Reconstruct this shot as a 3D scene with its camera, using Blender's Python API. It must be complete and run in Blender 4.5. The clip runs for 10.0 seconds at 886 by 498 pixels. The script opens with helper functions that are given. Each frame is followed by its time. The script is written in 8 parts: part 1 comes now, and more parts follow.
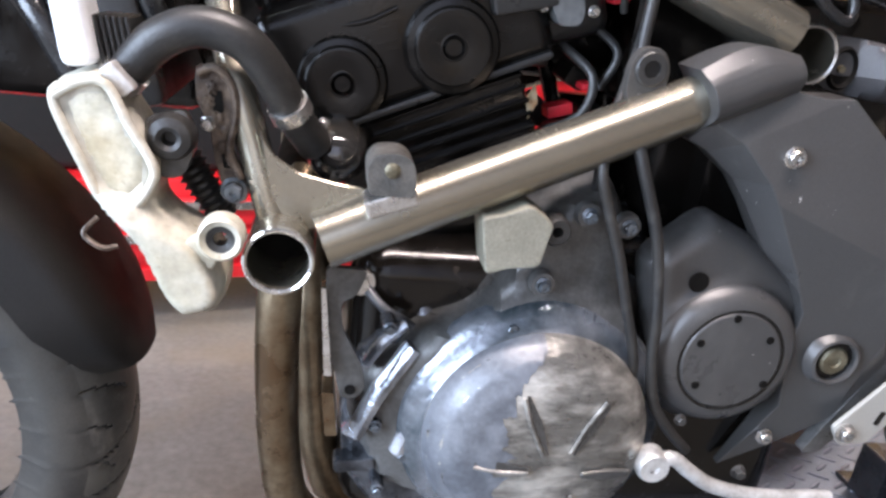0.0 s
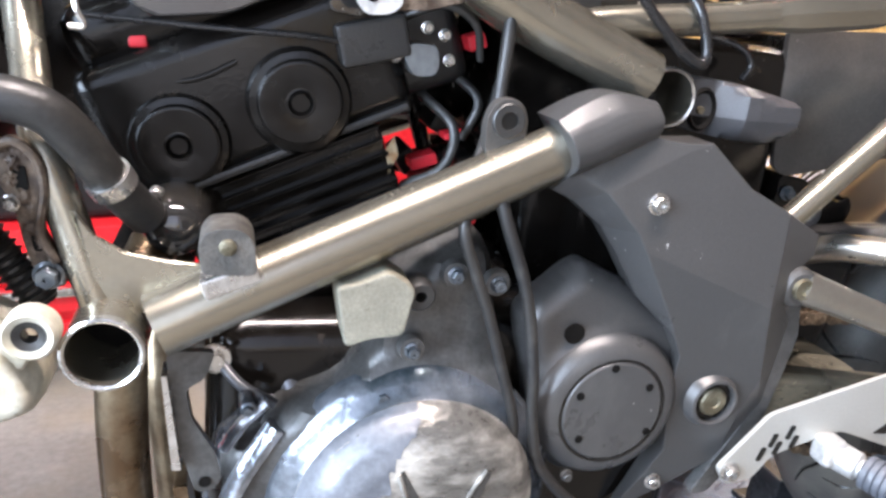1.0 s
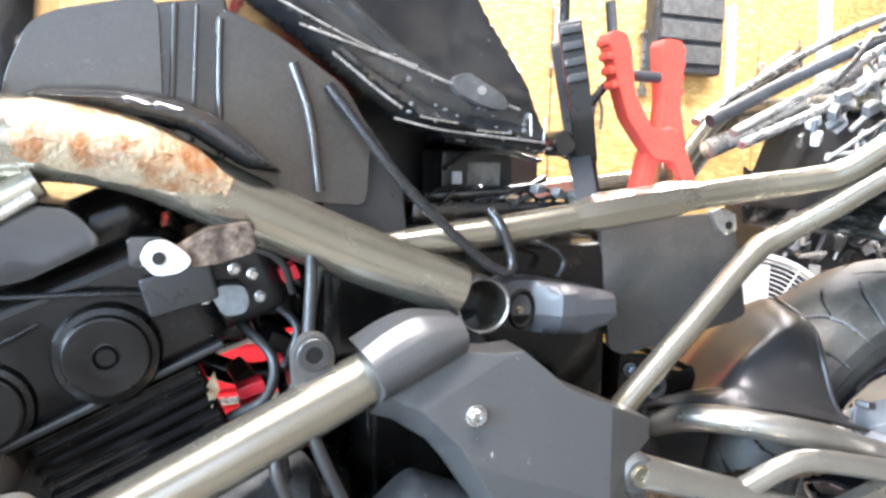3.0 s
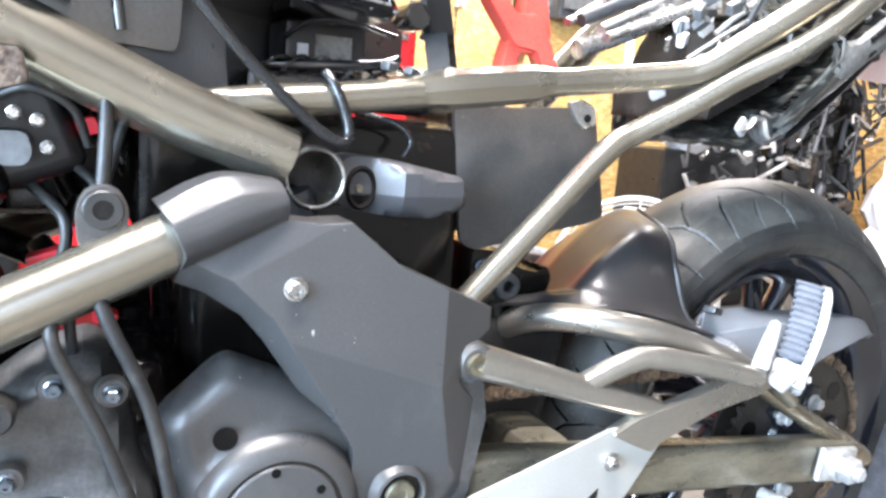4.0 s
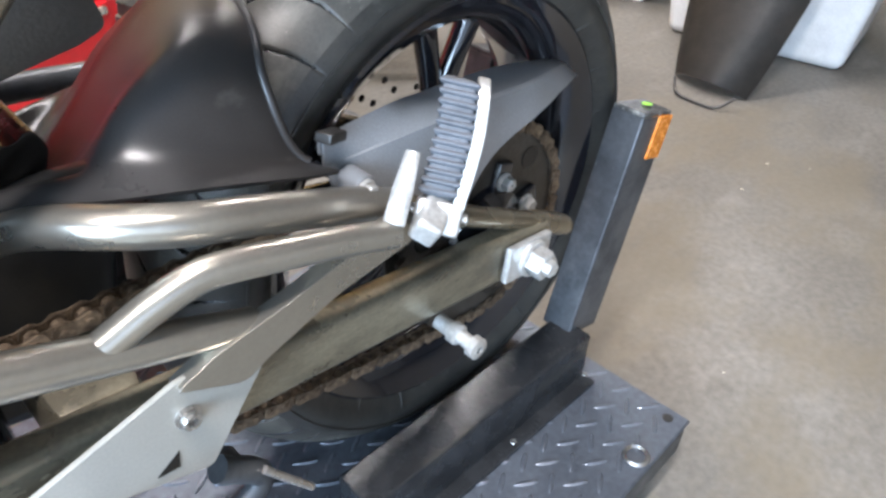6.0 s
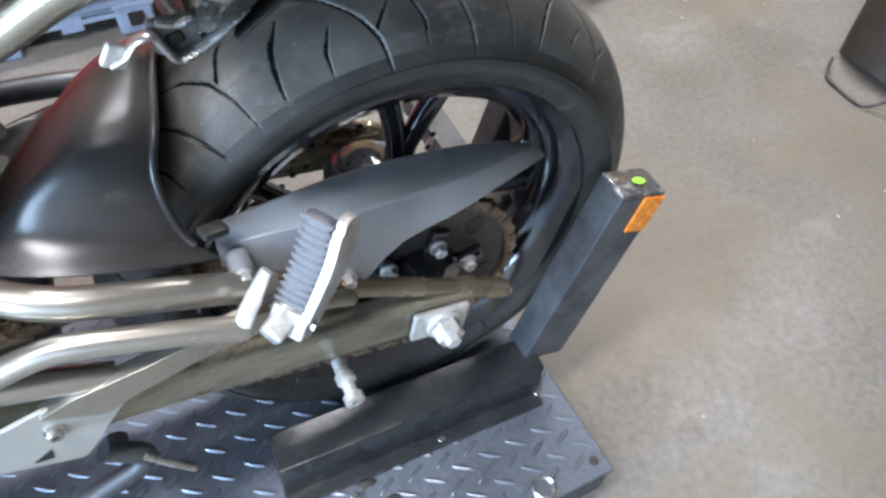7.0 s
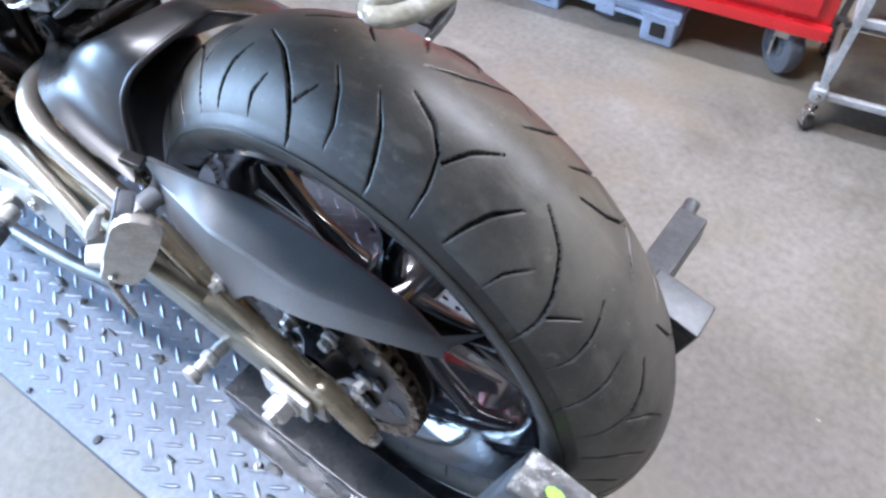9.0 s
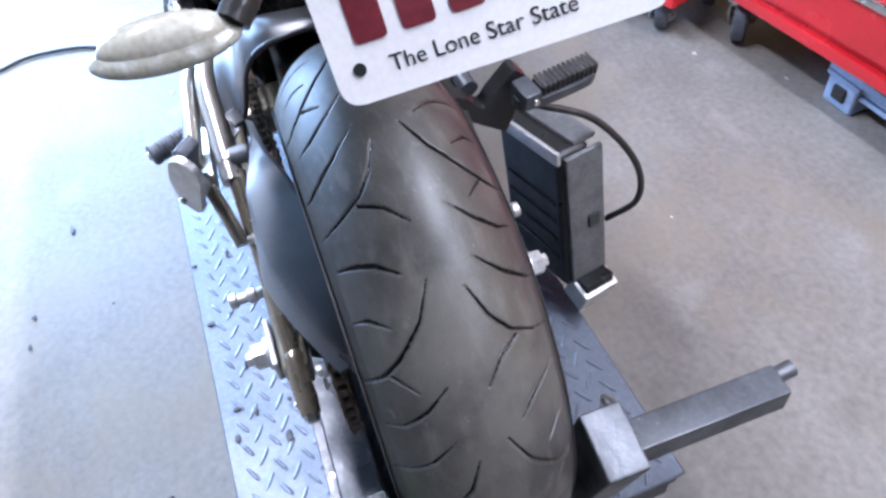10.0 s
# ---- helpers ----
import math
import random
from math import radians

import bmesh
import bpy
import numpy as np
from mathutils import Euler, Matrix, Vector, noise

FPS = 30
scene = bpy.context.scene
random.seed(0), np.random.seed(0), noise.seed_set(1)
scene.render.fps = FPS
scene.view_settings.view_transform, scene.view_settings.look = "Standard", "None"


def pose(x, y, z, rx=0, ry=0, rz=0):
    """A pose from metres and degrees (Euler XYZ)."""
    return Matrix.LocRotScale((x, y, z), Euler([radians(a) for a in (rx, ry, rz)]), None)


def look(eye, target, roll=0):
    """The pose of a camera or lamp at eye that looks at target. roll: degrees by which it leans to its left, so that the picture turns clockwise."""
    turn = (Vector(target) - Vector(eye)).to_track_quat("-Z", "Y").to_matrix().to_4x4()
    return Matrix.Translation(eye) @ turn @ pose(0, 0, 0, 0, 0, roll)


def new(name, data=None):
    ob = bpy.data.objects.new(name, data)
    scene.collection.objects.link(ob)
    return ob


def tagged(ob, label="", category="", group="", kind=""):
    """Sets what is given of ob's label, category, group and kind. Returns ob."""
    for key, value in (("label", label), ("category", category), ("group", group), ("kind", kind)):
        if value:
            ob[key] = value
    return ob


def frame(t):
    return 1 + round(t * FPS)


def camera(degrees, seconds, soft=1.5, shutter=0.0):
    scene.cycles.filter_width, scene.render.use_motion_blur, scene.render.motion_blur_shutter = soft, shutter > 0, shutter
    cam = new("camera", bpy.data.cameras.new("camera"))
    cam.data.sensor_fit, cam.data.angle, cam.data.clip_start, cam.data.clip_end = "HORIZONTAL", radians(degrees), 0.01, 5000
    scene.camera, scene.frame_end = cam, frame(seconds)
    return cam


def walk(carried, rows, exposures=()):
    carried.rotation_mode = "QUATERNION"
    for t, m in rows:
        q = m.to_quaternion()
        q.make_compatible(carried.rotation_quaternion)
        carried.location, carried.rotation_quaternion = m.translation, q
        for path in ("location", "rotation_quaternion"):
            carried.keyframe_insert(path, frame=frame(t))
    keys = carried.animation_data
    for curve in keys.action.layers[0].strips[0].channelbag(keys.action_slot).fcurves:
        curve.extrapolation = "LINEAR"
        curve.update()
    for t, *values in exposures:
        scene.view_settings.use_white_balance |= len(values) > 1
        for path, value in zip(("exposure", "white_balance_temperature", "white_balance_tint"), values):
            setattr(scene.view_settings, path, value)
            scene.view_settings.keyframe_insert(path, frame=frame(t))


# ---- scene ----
cam = camera(62.7, 10.0, soft=2.8)
PATH = [
    (0, (-0.42, -0.642, 0.761), (-0.088, 1.201, 0.059), 7.0),
    (0.5, (-0.408, -0.635, 0.76), (0.065, 1.191, 0.096), 8.0),
    (1, (-0.378, -0.606, 0.783), (0.185, 1.208, 0.157), 6.2),
    (1.5, (-0.362, -0.599, 0.844), (0.28, 1.241, 0.395), 2.6),
    (2, (-0.357, -0.605, 0.867), (0.299, 1.264, 0.591), 1.4),
    (2.2, (-0.352, -0.611, 0.872), (0.302, 1.264, 0.626), 0.7),
    (3.3, (-0.261, -0.637, 0.838), (0.482, 1.201, 0.577), 2.4),
    (3.5, (-0.247, -0.631, 0.825), (0.565, 1.172, 0.525), 2.9),
    (4, (-0.219, -0.626, 0.788), (0.7, 1.113, 0.427), 4.5),
    (4.5, (-0.187, -0.62, 0.758), (0.803, 1.058, 0.307), 4.4),
    (5, (-0.095, -0.623, 0.71), (0.966, 0.976, 0.148), 1.9),
    (5.5, (-0.001, -0.495, 0.699), (1.198, 0.957, 0.025), 1.4),
    (6, (0.109, -0.482, 0.858), (1.245, 0.63, -0.356), 2.0),
    (6.2, (0.166, -0.522, 0.939), (1.23, 0.484, -0.424), 4.2),
    (7.3, (0.411, -0.513, 1.067), (0.835, 0.659, -0.497), 3.8),
    (7.5, (0.454, -0.489, 1.081), (0.762, 0.73, -0.475), 2.9),
    (8, (0.666, -0.471, 1.104), (0.491, 0.848, -0.389), 2.4),
    (8.5, (0.8, -0.424, 1.121), (0.268, 0.78, -0.384), -2.8),
    (9, (0.895, -0.311, 1.073), (0.11, 0.647, -0.497), -2.9),
    (9.5, (0.994, -0.199, 1.074), (-0.015, 0.488, -0.511), -5.3),
    (10, (1.077, -0.063, 1.108), (-0.209, 0.242, -0.393), -8.2),
]
walk(cam, [(t, look(eye, target, roll)) for t, eye, target, roll in PATH],
     exposures=[(0.0, -0.08, 6600, 25), (0.5, 0.2, 6600, 24), (1.5, 0.5, 6500, 21), (2.2, 0.82, 6250, 18), (3.5, 0.94, 6150, 16), (4.2, 1.0, 6100, 17), (5.0, 0.74, 6150, 16), (5.6, 0.42, 6150, 16), (6.2, 0.10, 6080, 15), (7.4, 0.20, 5750, 14), (8.5, 0.40, 5600, 17), (9.0, 0.42, 5450, 17), (10.0, 0.18, 5180, 21)])

# ---------------------------------------------------------------- light
world = bpy.data.worlds.new("daylight")
scene.world = world
world.use_nodes = True
wn = world.node_tree
sky = wn.nodes.new("ShaderNodeTexSky")
sky.sky_type = "NISHITA"
sky.sun_disc = False
sky.sun_elevation = radians(42)
sky.sun_rotation = radians(150)
wn.links.new(sky.outputs[0], wn.nodes["Background"].inputs[0])
wn.nodes["Background"].inputs[1].default_value = 0.12

sun = new("sun", bpy.data.lights.new("sun", "SUN"))
sun.data.energy = 3.0
sun.data.angle = radians(0.6)
sun.data.color = (1.0, 0.95, 0.88)
sun.matrix_world = look((-2, -9, 8), (-1.0, -2.6, 0))


def area(name, eye, target, w, h, watts, colour):
    lamp = new(name, bpy.data.lights.new(name, "AREA"))
    lamp.data.shape, lamp.data.size, lamp.data.size_y = "RECTANGLE", w, h
    lamp.data.energy, lamp.data.color = watts, colour
    lamp.matrix_world = look(eye, target)
    return lamp


# daylight in the two open doors ahead of and beside the bike, and the shop tubes under the ceiling
area("door_daylight", (-1.15, -2.2, 1.2), (-0.4, 1.0, 0.5), 1.9, 1.6, 12, (0.76, 0.89, 1.0))
area("front_door_daylight", (-2.3, -1.15, 1.15), (0.4, -0.3, 0.3), 1.8, 1.6, 205, (0.62, 0.83, 1.0))
for tx, ty, watts in ((2.3, 1.55, 60), (0.85, 0.95, 66), (-0.35, -0.55, 92)):
    area("shop_tube", (tx, ty, 2.55), (tx, ty + 0.001, 0.0), 1.25, 0.12, watts, (1.0, 0.95, 0.87))

# ---------------------------------------------------------------- materials


def material(name, colour, rough=0.5, metal=0.0, other=None, scale=18.0, amount=0.5, grain=220.0, bump=0.15,
             rough_spread=0.12, coat=0.0, stretch=(1, 1, 1), spec=0.5, edge=(0.42, 0.62), per_piece=0.0, speck=0.35):
    """A surface with stains at one scale and grain at another; sizes are in metres (scale = features per metre)."""
    m = bpy.data.materials.new(name)
    m.use_nodes = True
    t = m.node_tree
    b = t.nodes["Principled BSDF"]
    co = t.nodes.new("ShaderNodeTexCoord")
    mp = t.nodes.new("ShaderNodeMapping")
    mp.inputs["Scale"].default_value = stretch
    t.links.new(co.outputs["Object"], mp.inputs["Vector"])
    big = t.nodes.new("ShaderNodeTexNoise")
    big.inputs["Scale"].default_value, big.inputs["Detail"].default_value, big.inputs["Roughness"].default_value = scale, 6, 0.62
    fine = t.nodes.new("ShaderNodeTexNoise")
    fine.inputs["Scale"].default_value, fine.inputs["Detail"].default_value = grain, 3
    for n in (big, fine):
        t.links.new(mp.outputs[0], n.inputs["Vector"])
    ramp = t.nodes.new("ShaderNodeValToRGB")
    ramp.color_ramp.elements[0].position, ramp.color_ramp.elements[1].position = edge
    other = other or tuple(c * 0.6 for c in colour)
    ramp.color_ramp.elements[0].color = (*[o * amount + c * (1 - amount) for o, c in zip(other, colour)], 1)
    ramp.color_ramp.elements[1].color = (*colour, 1)
    t.links.new(big.outputs["Fac"], ramp.inputs[0])
    mix = t.nodes.new("ShaderNodeMix")
    mix.data_type, mix.blend_type = "RGBA", "OVERLAY"
    mix.inputs[0].default_value = speck
    t.links.new(ramp.outputs[0], mix.inputs[6])
    t.links.new(fine.outputs["Fac"], mix.inputs[7])
    out = mix.outputs[2]
    if per_piece:
        info = t.nodes.new("ShaderNodeObjectInfo")
        hsv = t.nodes.new("ShaderNodeHueSaturation")
        rng = t.nodes.new("ShaderNodeMapRange")
        rng.inputs[3].default_value, rng.inputs[4].default_value = 1 - per_piece, 1 + per_piece
        t.links.new(info.outputs["Random"], rng.inputs[0])
        t.links.new(rng.outputs[0], hsv.inputs["Value"])
        t.links.new(out, hsv.inputs["Color"])
        out = hsv.outputs[0]
    t.links.new(out, b.inputs["Base Color"])
    rr = t.nodes.new("ShaderNodeMapRange")
    rr.inputs[3].default_value, rr.inputs[4].default_value = max(0.02, rough - rough_spread), min(1, rough + rough_spread)
    t.links.new(big.outputs["Fac"], rr.inputs[0])
    rr.inputs[1].default_value, rr.inputs[2].default_value = 0.3, 0.7
    t.links.new(rr.outputs[0], b.inputs["Roughness"])
    b.inputs["Metallic"].default_value = metal
    b.inputs["Specular IOR Level"].default_value = spec
    b.inputs["Coat Weight"].default_value = coat
    b.inputs["Coat Roughness"].default_value = 0.08
    if bump:
        bp = t.nodes.new("ShaderNodeBump")
        bp.inputs["Strength"].default_value, bp.inputs["Distance"].default_value = bump, 0.002
        t.links.new(fine.outputs["Fac"], bp.inputs["Height"])
        t.links.new(bp.outputs[0], b.inputs["Normal"])
    return m


M = {}
M["frame"] = material("bronze_grey_frame_paint", (0.35, 0.32, 0.257), 0.26, 0.88, (0.30, 0.272, 0.215), 10, 0.5, 300, 0.01, 0.03, 0.1, speck=0.08)
M["chrome_tube"] = material("satin_steel_tube", (0.41, 0.385, 0.335), 0.29, 0.85, (0.33, 0.305, 0.26), 12, 0.5, 260, 0.01, 0.03, speck=0.08)
M["steel"] = material("zinc_plated_steel", (0.60, 0.59, 0.57), 0.28, 0.9, (0.35, 0.33, 0.30), 40, 0.6, 400, 0.10)
M["bright"] = material("bright_cut_edge", (0.75, 0.74, 0.71), 0.22, 0.95, (0.45, 0.42, 0.38), 60, 0.5, 300, 0.05)
M["cream"] = material("yellowed_white_plastic", (0.50, 0.475, 0.40), 0.42, 0.0, (0.34, 0.30, 0.21), 17, 0.7, 160, 0.15, edge=(0.34, 0.60))
M["tank_in"] = material("stained_white_plastic", (0.62, 0.57, 0.45), 0.48, 0.0, (0.34, 0.28, 0.17), 30, 0.8, 160, 0.2, edge=(0.36, 0.62))
M["alu"] = material("pale_anodised_aluminium", (0.42, 0.41, 0.375), 0.42, 0.35, (0.36, 0.345, 0.305), 10, 0.5, 500, 0.015, speck=0.12)
M["white_metal"] = material("dull_white_aluminium", (0.61, 0.605, 0.59), 0.42, 0.55, (0.40, 0.38, 0.35), 60, 0.6, 300, 0.15)
M["case"] = material("grey_painted_crankcase", (0.105, 0.104, 0.101), 0.34, 0.35, (0.035, 0.033, 0.03), 22, 0.7, 300, 0.2)
M["case_worn"] = material("scuffed_bare_crankcase_cover", (0.46, 0.44, 0.40), 0.32, 0.5, (0.11, 0.105, 0.095), 16, 0.9, 110, 0.6, 0.12, stretch=(0.9, 1, 1.9), edge=(0.45, 0.62))
M["wet_case"] = material("oil_wet_grey_alloy", (0.19, 0.206, 0.23), 0.22, 0.6, (0.035, 0.054, 0.062), 24, 0.85, 140, 0.35, 0.1, edge=(0.36, 0.56))
M["cover_paint"] = material("chipped_blue_grey_cover_paint", (0.085, 0.092, 0.105), 0.34, 0.1, (0.16, 0.172, 0.19), 26, 0.8, 200, 0.2, 0.08, edge=(0.40, 0.60))
M["oily"] = material("oily_bare_alloy", (0.50, 0.53, 0.58), 0.20, 0.75, (0.08, 0.086, 0.10), 26, 0.8, 120, 0.35, 0.1, edge=(0.40, 0.58))
M["oily_dark"] = material("oily_dark_alloy", (0.13, 0.14, 0.155), 0.20, 0.6, (0.02, 0.021, 0.024), 30, 0.9, 140, 0.3, 0.08, edge=(0.40, 0.60))
M["black_engine"] = material("black_engine_paint", (0.0070, 0.0060, 0.0052), 0.20, 0.0, (0.004, 0.0033, 0.0028), 30, 0.6, 320, 0.06, spec=0.32)
M["plastic"] = material("grained_dark_grey_plastic", (0.050, 0.049, 0.048), 0.31, 0.0, (0.046, 0.045, 0.044), 9, 0.6, 900, 0.12, 0.06, spec=0.5)
M["plastic_blue"] = material("smooth_charcoal_plastic", (0.050, 0.050, 0.052), 0.34, 0.0, (0.05, 0.05, 0.055), 12, 0.5, 700, 0.08)
M["black_plastic"] = material("black_plastic", (0.011, 0.011, 0.0115), 0.36, 0.0, (0.03, 0.028, 0.025), 25, 0.35, 500, 0.12)
M["gloss_black"] = material("scratched_gloss_black_paint", (0.012, 0.012, 0.013), 0.10, 0.0, (0.03, 0.028, 0.025), 20, 0.6, 120, 0.05, 0.06, 0.8)
M["rubber"] = material("black_rubber", (0.013, 0.013, 0.013), 0.42, 0.0, (0.034, 0.032, 0.029), 30, 0.6, 350, 0.2)
M["wet_rubber"] = material("shiny_black_rubber_hose", (0.010, 0.010, 0.0105), 0.22, 0.0, (0.02, 0.019, 0.018), 40, 0.5, 300, 0.05)
M["tyre"] = material("worn_tyre_rubber", (0.032, 0.0305, 0.0284), 0.44, 0.0, (0.085, 0.080, 0.070), 11, 0.8, 520, 0.10, 0.08, edge=(0.40, 0.66))
M["sidewall"] = material("black_tyre_sidewall", (0.026, 0.0248, 0.023), 0.36, 0.0, (0.05, 0.047, 0.041), 26, 0.7, 420, 0.15, 0.08, edge=(0.42, 0.64))
M["dusty_rubber"] = material("dusty_grey_rubber_block", (0.050, 0.047, 0.042), 0.5, 0.0, (0.13, 0.12, 0.105), 70, 0.5, 400, 0.4, edge=(0.42, 0.6))
# near-black colour stands in for shade in tread grooves, holes and slots
M["groove"] = material("recess_shade_black", (0.0045, 0.0045, 0.0045), 0.24, 0.0, (0.008, 0.008, 0.008), 30, 0.4, 300, 0.1)
# black that paints in the shade of hollows, slots and sunk screws
M["hollow_shade"] = material("black_hollow_shade", (0.004, 0.0035, 0.003), 0.8, 0.0, (0.008, 0.007, 0.006), 40, 0.5, 200, 0.3, spec=0.1)
M["rim"] = material("gloss_black_wheel_paint", (0.010, 0.0105, 0.014), 0.09, 0.1, (0.018, 0.018, 0.022), 25, 0.5, 200, 0.02, 0.04, 0.9)
M["chain"] = material("rusty_greasy_chain", (0.24, 0.18, 0.125), 0.40, 0.65, (0.06, 0.042, 0.03), 90, 0.8, 400, 0.3, per_piece=0.35)
M["sprocket"] = material("blackened_sprocket_steel", (0.10, 0.09, 0.08), 0.42, 0.7, (0.05, 0.04, 0.03), 40, 0.6, 300, 0.2)
M["bronze_tube"] = material("bronze_brown_metallic_paint", (0.36, 0.315, 0.235), 0.27, 0.85, (0.22, 0.18, 0.125), 18, 0.5, 300, 0.03, 0.06, speck=0.1)
M["rust"] = material("peeling_rusty_frame_patch", (0.31, 0.235, 0.145), 0.48, 0.3, (0.22, 0.080, 0.022), 42, 0.9, 260, 0.7, edge=(0.40, 0.56))
M["rusty_bracket"] = material("corroded_muddy_bracket", (0.15, 0.11, 0.08), 0.5, 0.3, (0.03, 0.018, 0.012), 90, 0.9, 160, 0.8)
M["exhaust"] = material("heat_browned_exhaust_steel", (0.22, 0.17, 0.11), 0.32, 0.8, (0.09, 0.05, 0.025), 16, 0.9, 200, 0.2, edge=(0.38, 0.62))
M["swing"] = material("grimy_bronze_swingarm_paint", (0.31, 0.275, 0.20), 0.30, 0.6, (0.14, 0.122, 0.09), 12, 0.7, 260, 0.06, stretch=(1, 1, 2.5))
M["mud"] = material("mud_spattered_black_plastic", (0.21, 0.198, 0.165), 0.38, 0.0, (0.012, 0.013, 0.012), 90, 0.97, 260, 0.9, stretch=(1.6, 0.45, 0.45), edge=(0.49, 0.60))
M["diamond"] = material("blue_grey_tread_plate_steel", (0.135, 0.153, 0.183), 0.48, 0.65, (0.12, 0.135, 0.165), 7, 0.6, 120, 0.2)
# deck steel made lighter: the lugs' door-light sheen is in the colour
M["lug"] = material("sheen_lit_tread_lug", (0.18, 0.20, 0.235), 0.40, 0.7, (0.19, 0.21, 0.25), 30, 0.6, 200, 0.1)
M["channel"] = material("oily_black_channel_steel", (0.019, 0.020, 0.022), 0.27, 0.2, (0.045, 0.047, 0.05), 20, 0.6, 150, 0.2, 0.14)
M["black_steel"] = material("scuffed_black_steel", (0.043, 0.047, 0.053), 0.40, 0.3, (0.095, 0.102, 0.112), 16, 0.6, 150, 0.2)
M["grey_steel"] = material("worn_grey_painted_steel", (0.16, 0.165, 0.165), 0.42, 0.4, (0.08, 0.08, 0.08), 25, 0.6, 150, 0.2)
M["cap_paint"] = material("scuffed_pale_post_cap", (0.085, 0.088, 0.09), 0.24, 0.2, (0.05, 0.05, 0.05), 30, 0.6, 150, 0.2, coat=0.3)
M["dusty_flange"] = material("dusty_grey_flange", (0.21, 0.20, 0.18), 0.45, 0.0, (0.05, 0.047, 0.043), 60, 0.8, 300, 0.5, edge=(0.40, 0.60))
M["brass_dull"] = material("dull_brassy_bolt", (0.20, 0.18, 0.125), 0.45, 0.6, (0.10, 0.085, 0.055), 120, 0.8, 500, 0.3)
M["concrete"] = material("stained_grey_concrete", (0.195, 0.184, 0.165), 0.52, 0.0, (0.126, 0.116, 0.099), 2.6, 0.8, 70, 0.25, 0.14, edge=(0.35, 0.68), spec=0.3)
M["red"] = material("red_tool_chest_enamel", (0.62, 0.018, 0.022), 0.25, 0.0, (0.45, 0.012, 0.015), 6, 0.4, 300, 0.03, 0.05, 0.4)
M["blue_plastic"] = material("pale_blue_grey_plastic", (0.26, 0.32, 0.44), 0.5, 0.0, (0.16, 0.19, 0.26), 12, 0.5, 200, 0.1)
M["white_plastic"] = material("white_plastic", (0.78, 0.79, 0.80), 0.5, 0.0, (0.60, 0.61, 0.62), 12, 0.5, 200, 0.08)
M["orange"] = material("orange_reflector", (0.75, 0.25, 0.02), 0.25, 0.0, (0.45, 0.12, 0.01), 120, 0.7, 300, 0.2)
M["green"] = material("green_paint_mark", (0.30, 0.75, 0.05), 0.5, 0.0, (0.2, 0.5, 0.04), 90, 0.6, 300, 0.1)
M["clamp_red"] = material("coral_red_clamp_plastic", (0.70, 0.085, 0.06), 0.42, 0.0, (0.55, 0.06, 0.045), 20, 0.5, 400, 0.05)
M["copper"] = material("copper_jaw", (0.72, 0.34, 0.18), 0.35, 0.9, (0.4, 0.18, 0.1), 60, 0.5, 300, 0.1)
M["osb"] = material("yellow_strand_board", (0.62, 0.40, 0.14), 0.7, 0.0, (0.38, 0.22, 0.07), 14, 0.8, 60, 0.3, stretch=(1, 1, 2.4), edge=(0.38, 0.62))
M["wall"] = material("off_white_wall_paint", (0.33, 0.32, 0.30), 0.7, 0.0, (0.25, 0.24, 0.22), 2.5, 0.6, 90, 0.15)
M["ceiling"] = material("grey_ceiling_board", (0.20, 0.195, 0.19), 0.8, 0.0, (0.16, 0.155, 0.15), 2.0, 0.5, 90, 0.15)
M["wire_red"] = material("red_wire_sleeve", (0.55, 0.02, 0.03), 0.35)
M["amber_clear"] = material("cloudy_amber_lens", (0.36, 0.35, 0.29), 0.16, 0.0, (0.22, 0.20, 0.14), 40, 0.5, 250, 0.15, coat=0.5)
M["plate_white"] = material("reflective_white_plate", (0.80, 0.79, 0.78), 0.35, 0.0, (0.72, 0.71, 0.70), 8, 0.4, 300, 0.03)
M["plate_ink"] = material("dark_red_plate_ink", (0.16, 0.02, 0.03), 0.4)
M["ink"] = material("black_plate_ink", (0.03, 0.03, 0.03), 0.4)
M["grey_rubber"] = material("dusty_blue_grey_rubber", (0.105, 0.113, 0.130), 0.5, 0.0, (0.06, 0.065, 0.075), 40, 0.6, 300, 0.2)
M["airbox"] = material("brown_black_airbox_plastic", (0.034, 0.029, 0.024), 0.24, 0.0, (0.022, 0.019, 0.016), 12, 0.6, 400, 0.05, 0.06, coat=0.4)
M["guard_black"] = material("matt_black_mudguard_plastic", (0.012, 0.0115, 0.011), 0.5, 0.0, (0.016, 0.015, 0.014), 14, 0.5, 500, 0.08, spec=0.15)
M["grey_lens"] = material("cloudy_clear_plastic", (0.34, 0.34, 0.30), 0.2, 0.0, (0.20, 0.19, 0.14), 80, 0.7, 250, 0.3, coat=0.4)
M["guard_grey"] = material("blue_grey_guard_plastic", (0.020, 0.0185, 0.0180), 0.32, 0.0, (0.026, 0.025, 0.025), 9, 0.6, 800, 0.08, 0.06)
M["bag"] = material("crumpled_white_plastic_sheet", (0.80, 0.80, 0.81), 0.4, 0.0, (0.62, 0.63, 0.66), 14, 0.6, 60, 0.4)
M["chain_guard"] = material("matt_blue_grey_guard_plastic", (0.170, 0.178, 0.190), 0.38, 0.0, (0.135, 0.142, 0.152), 9, 0.6, 800, 0.08, 0.06)
M["grey_vinyl"] = material("dark_grey_moulded_plastic", (0.040, 0.037, 0.034), 0.45, 0.0, (0.065, 0.059, 0.052), 14, 0.7, 400, 0.2)
M["grey_paint"] = material("chalky_blue_grey_paint", (0.42, 0.44, 0.46), 0.5, 0.1, (0.24, 0.25, 0.26), 30, 0.6, 200, 0.15)
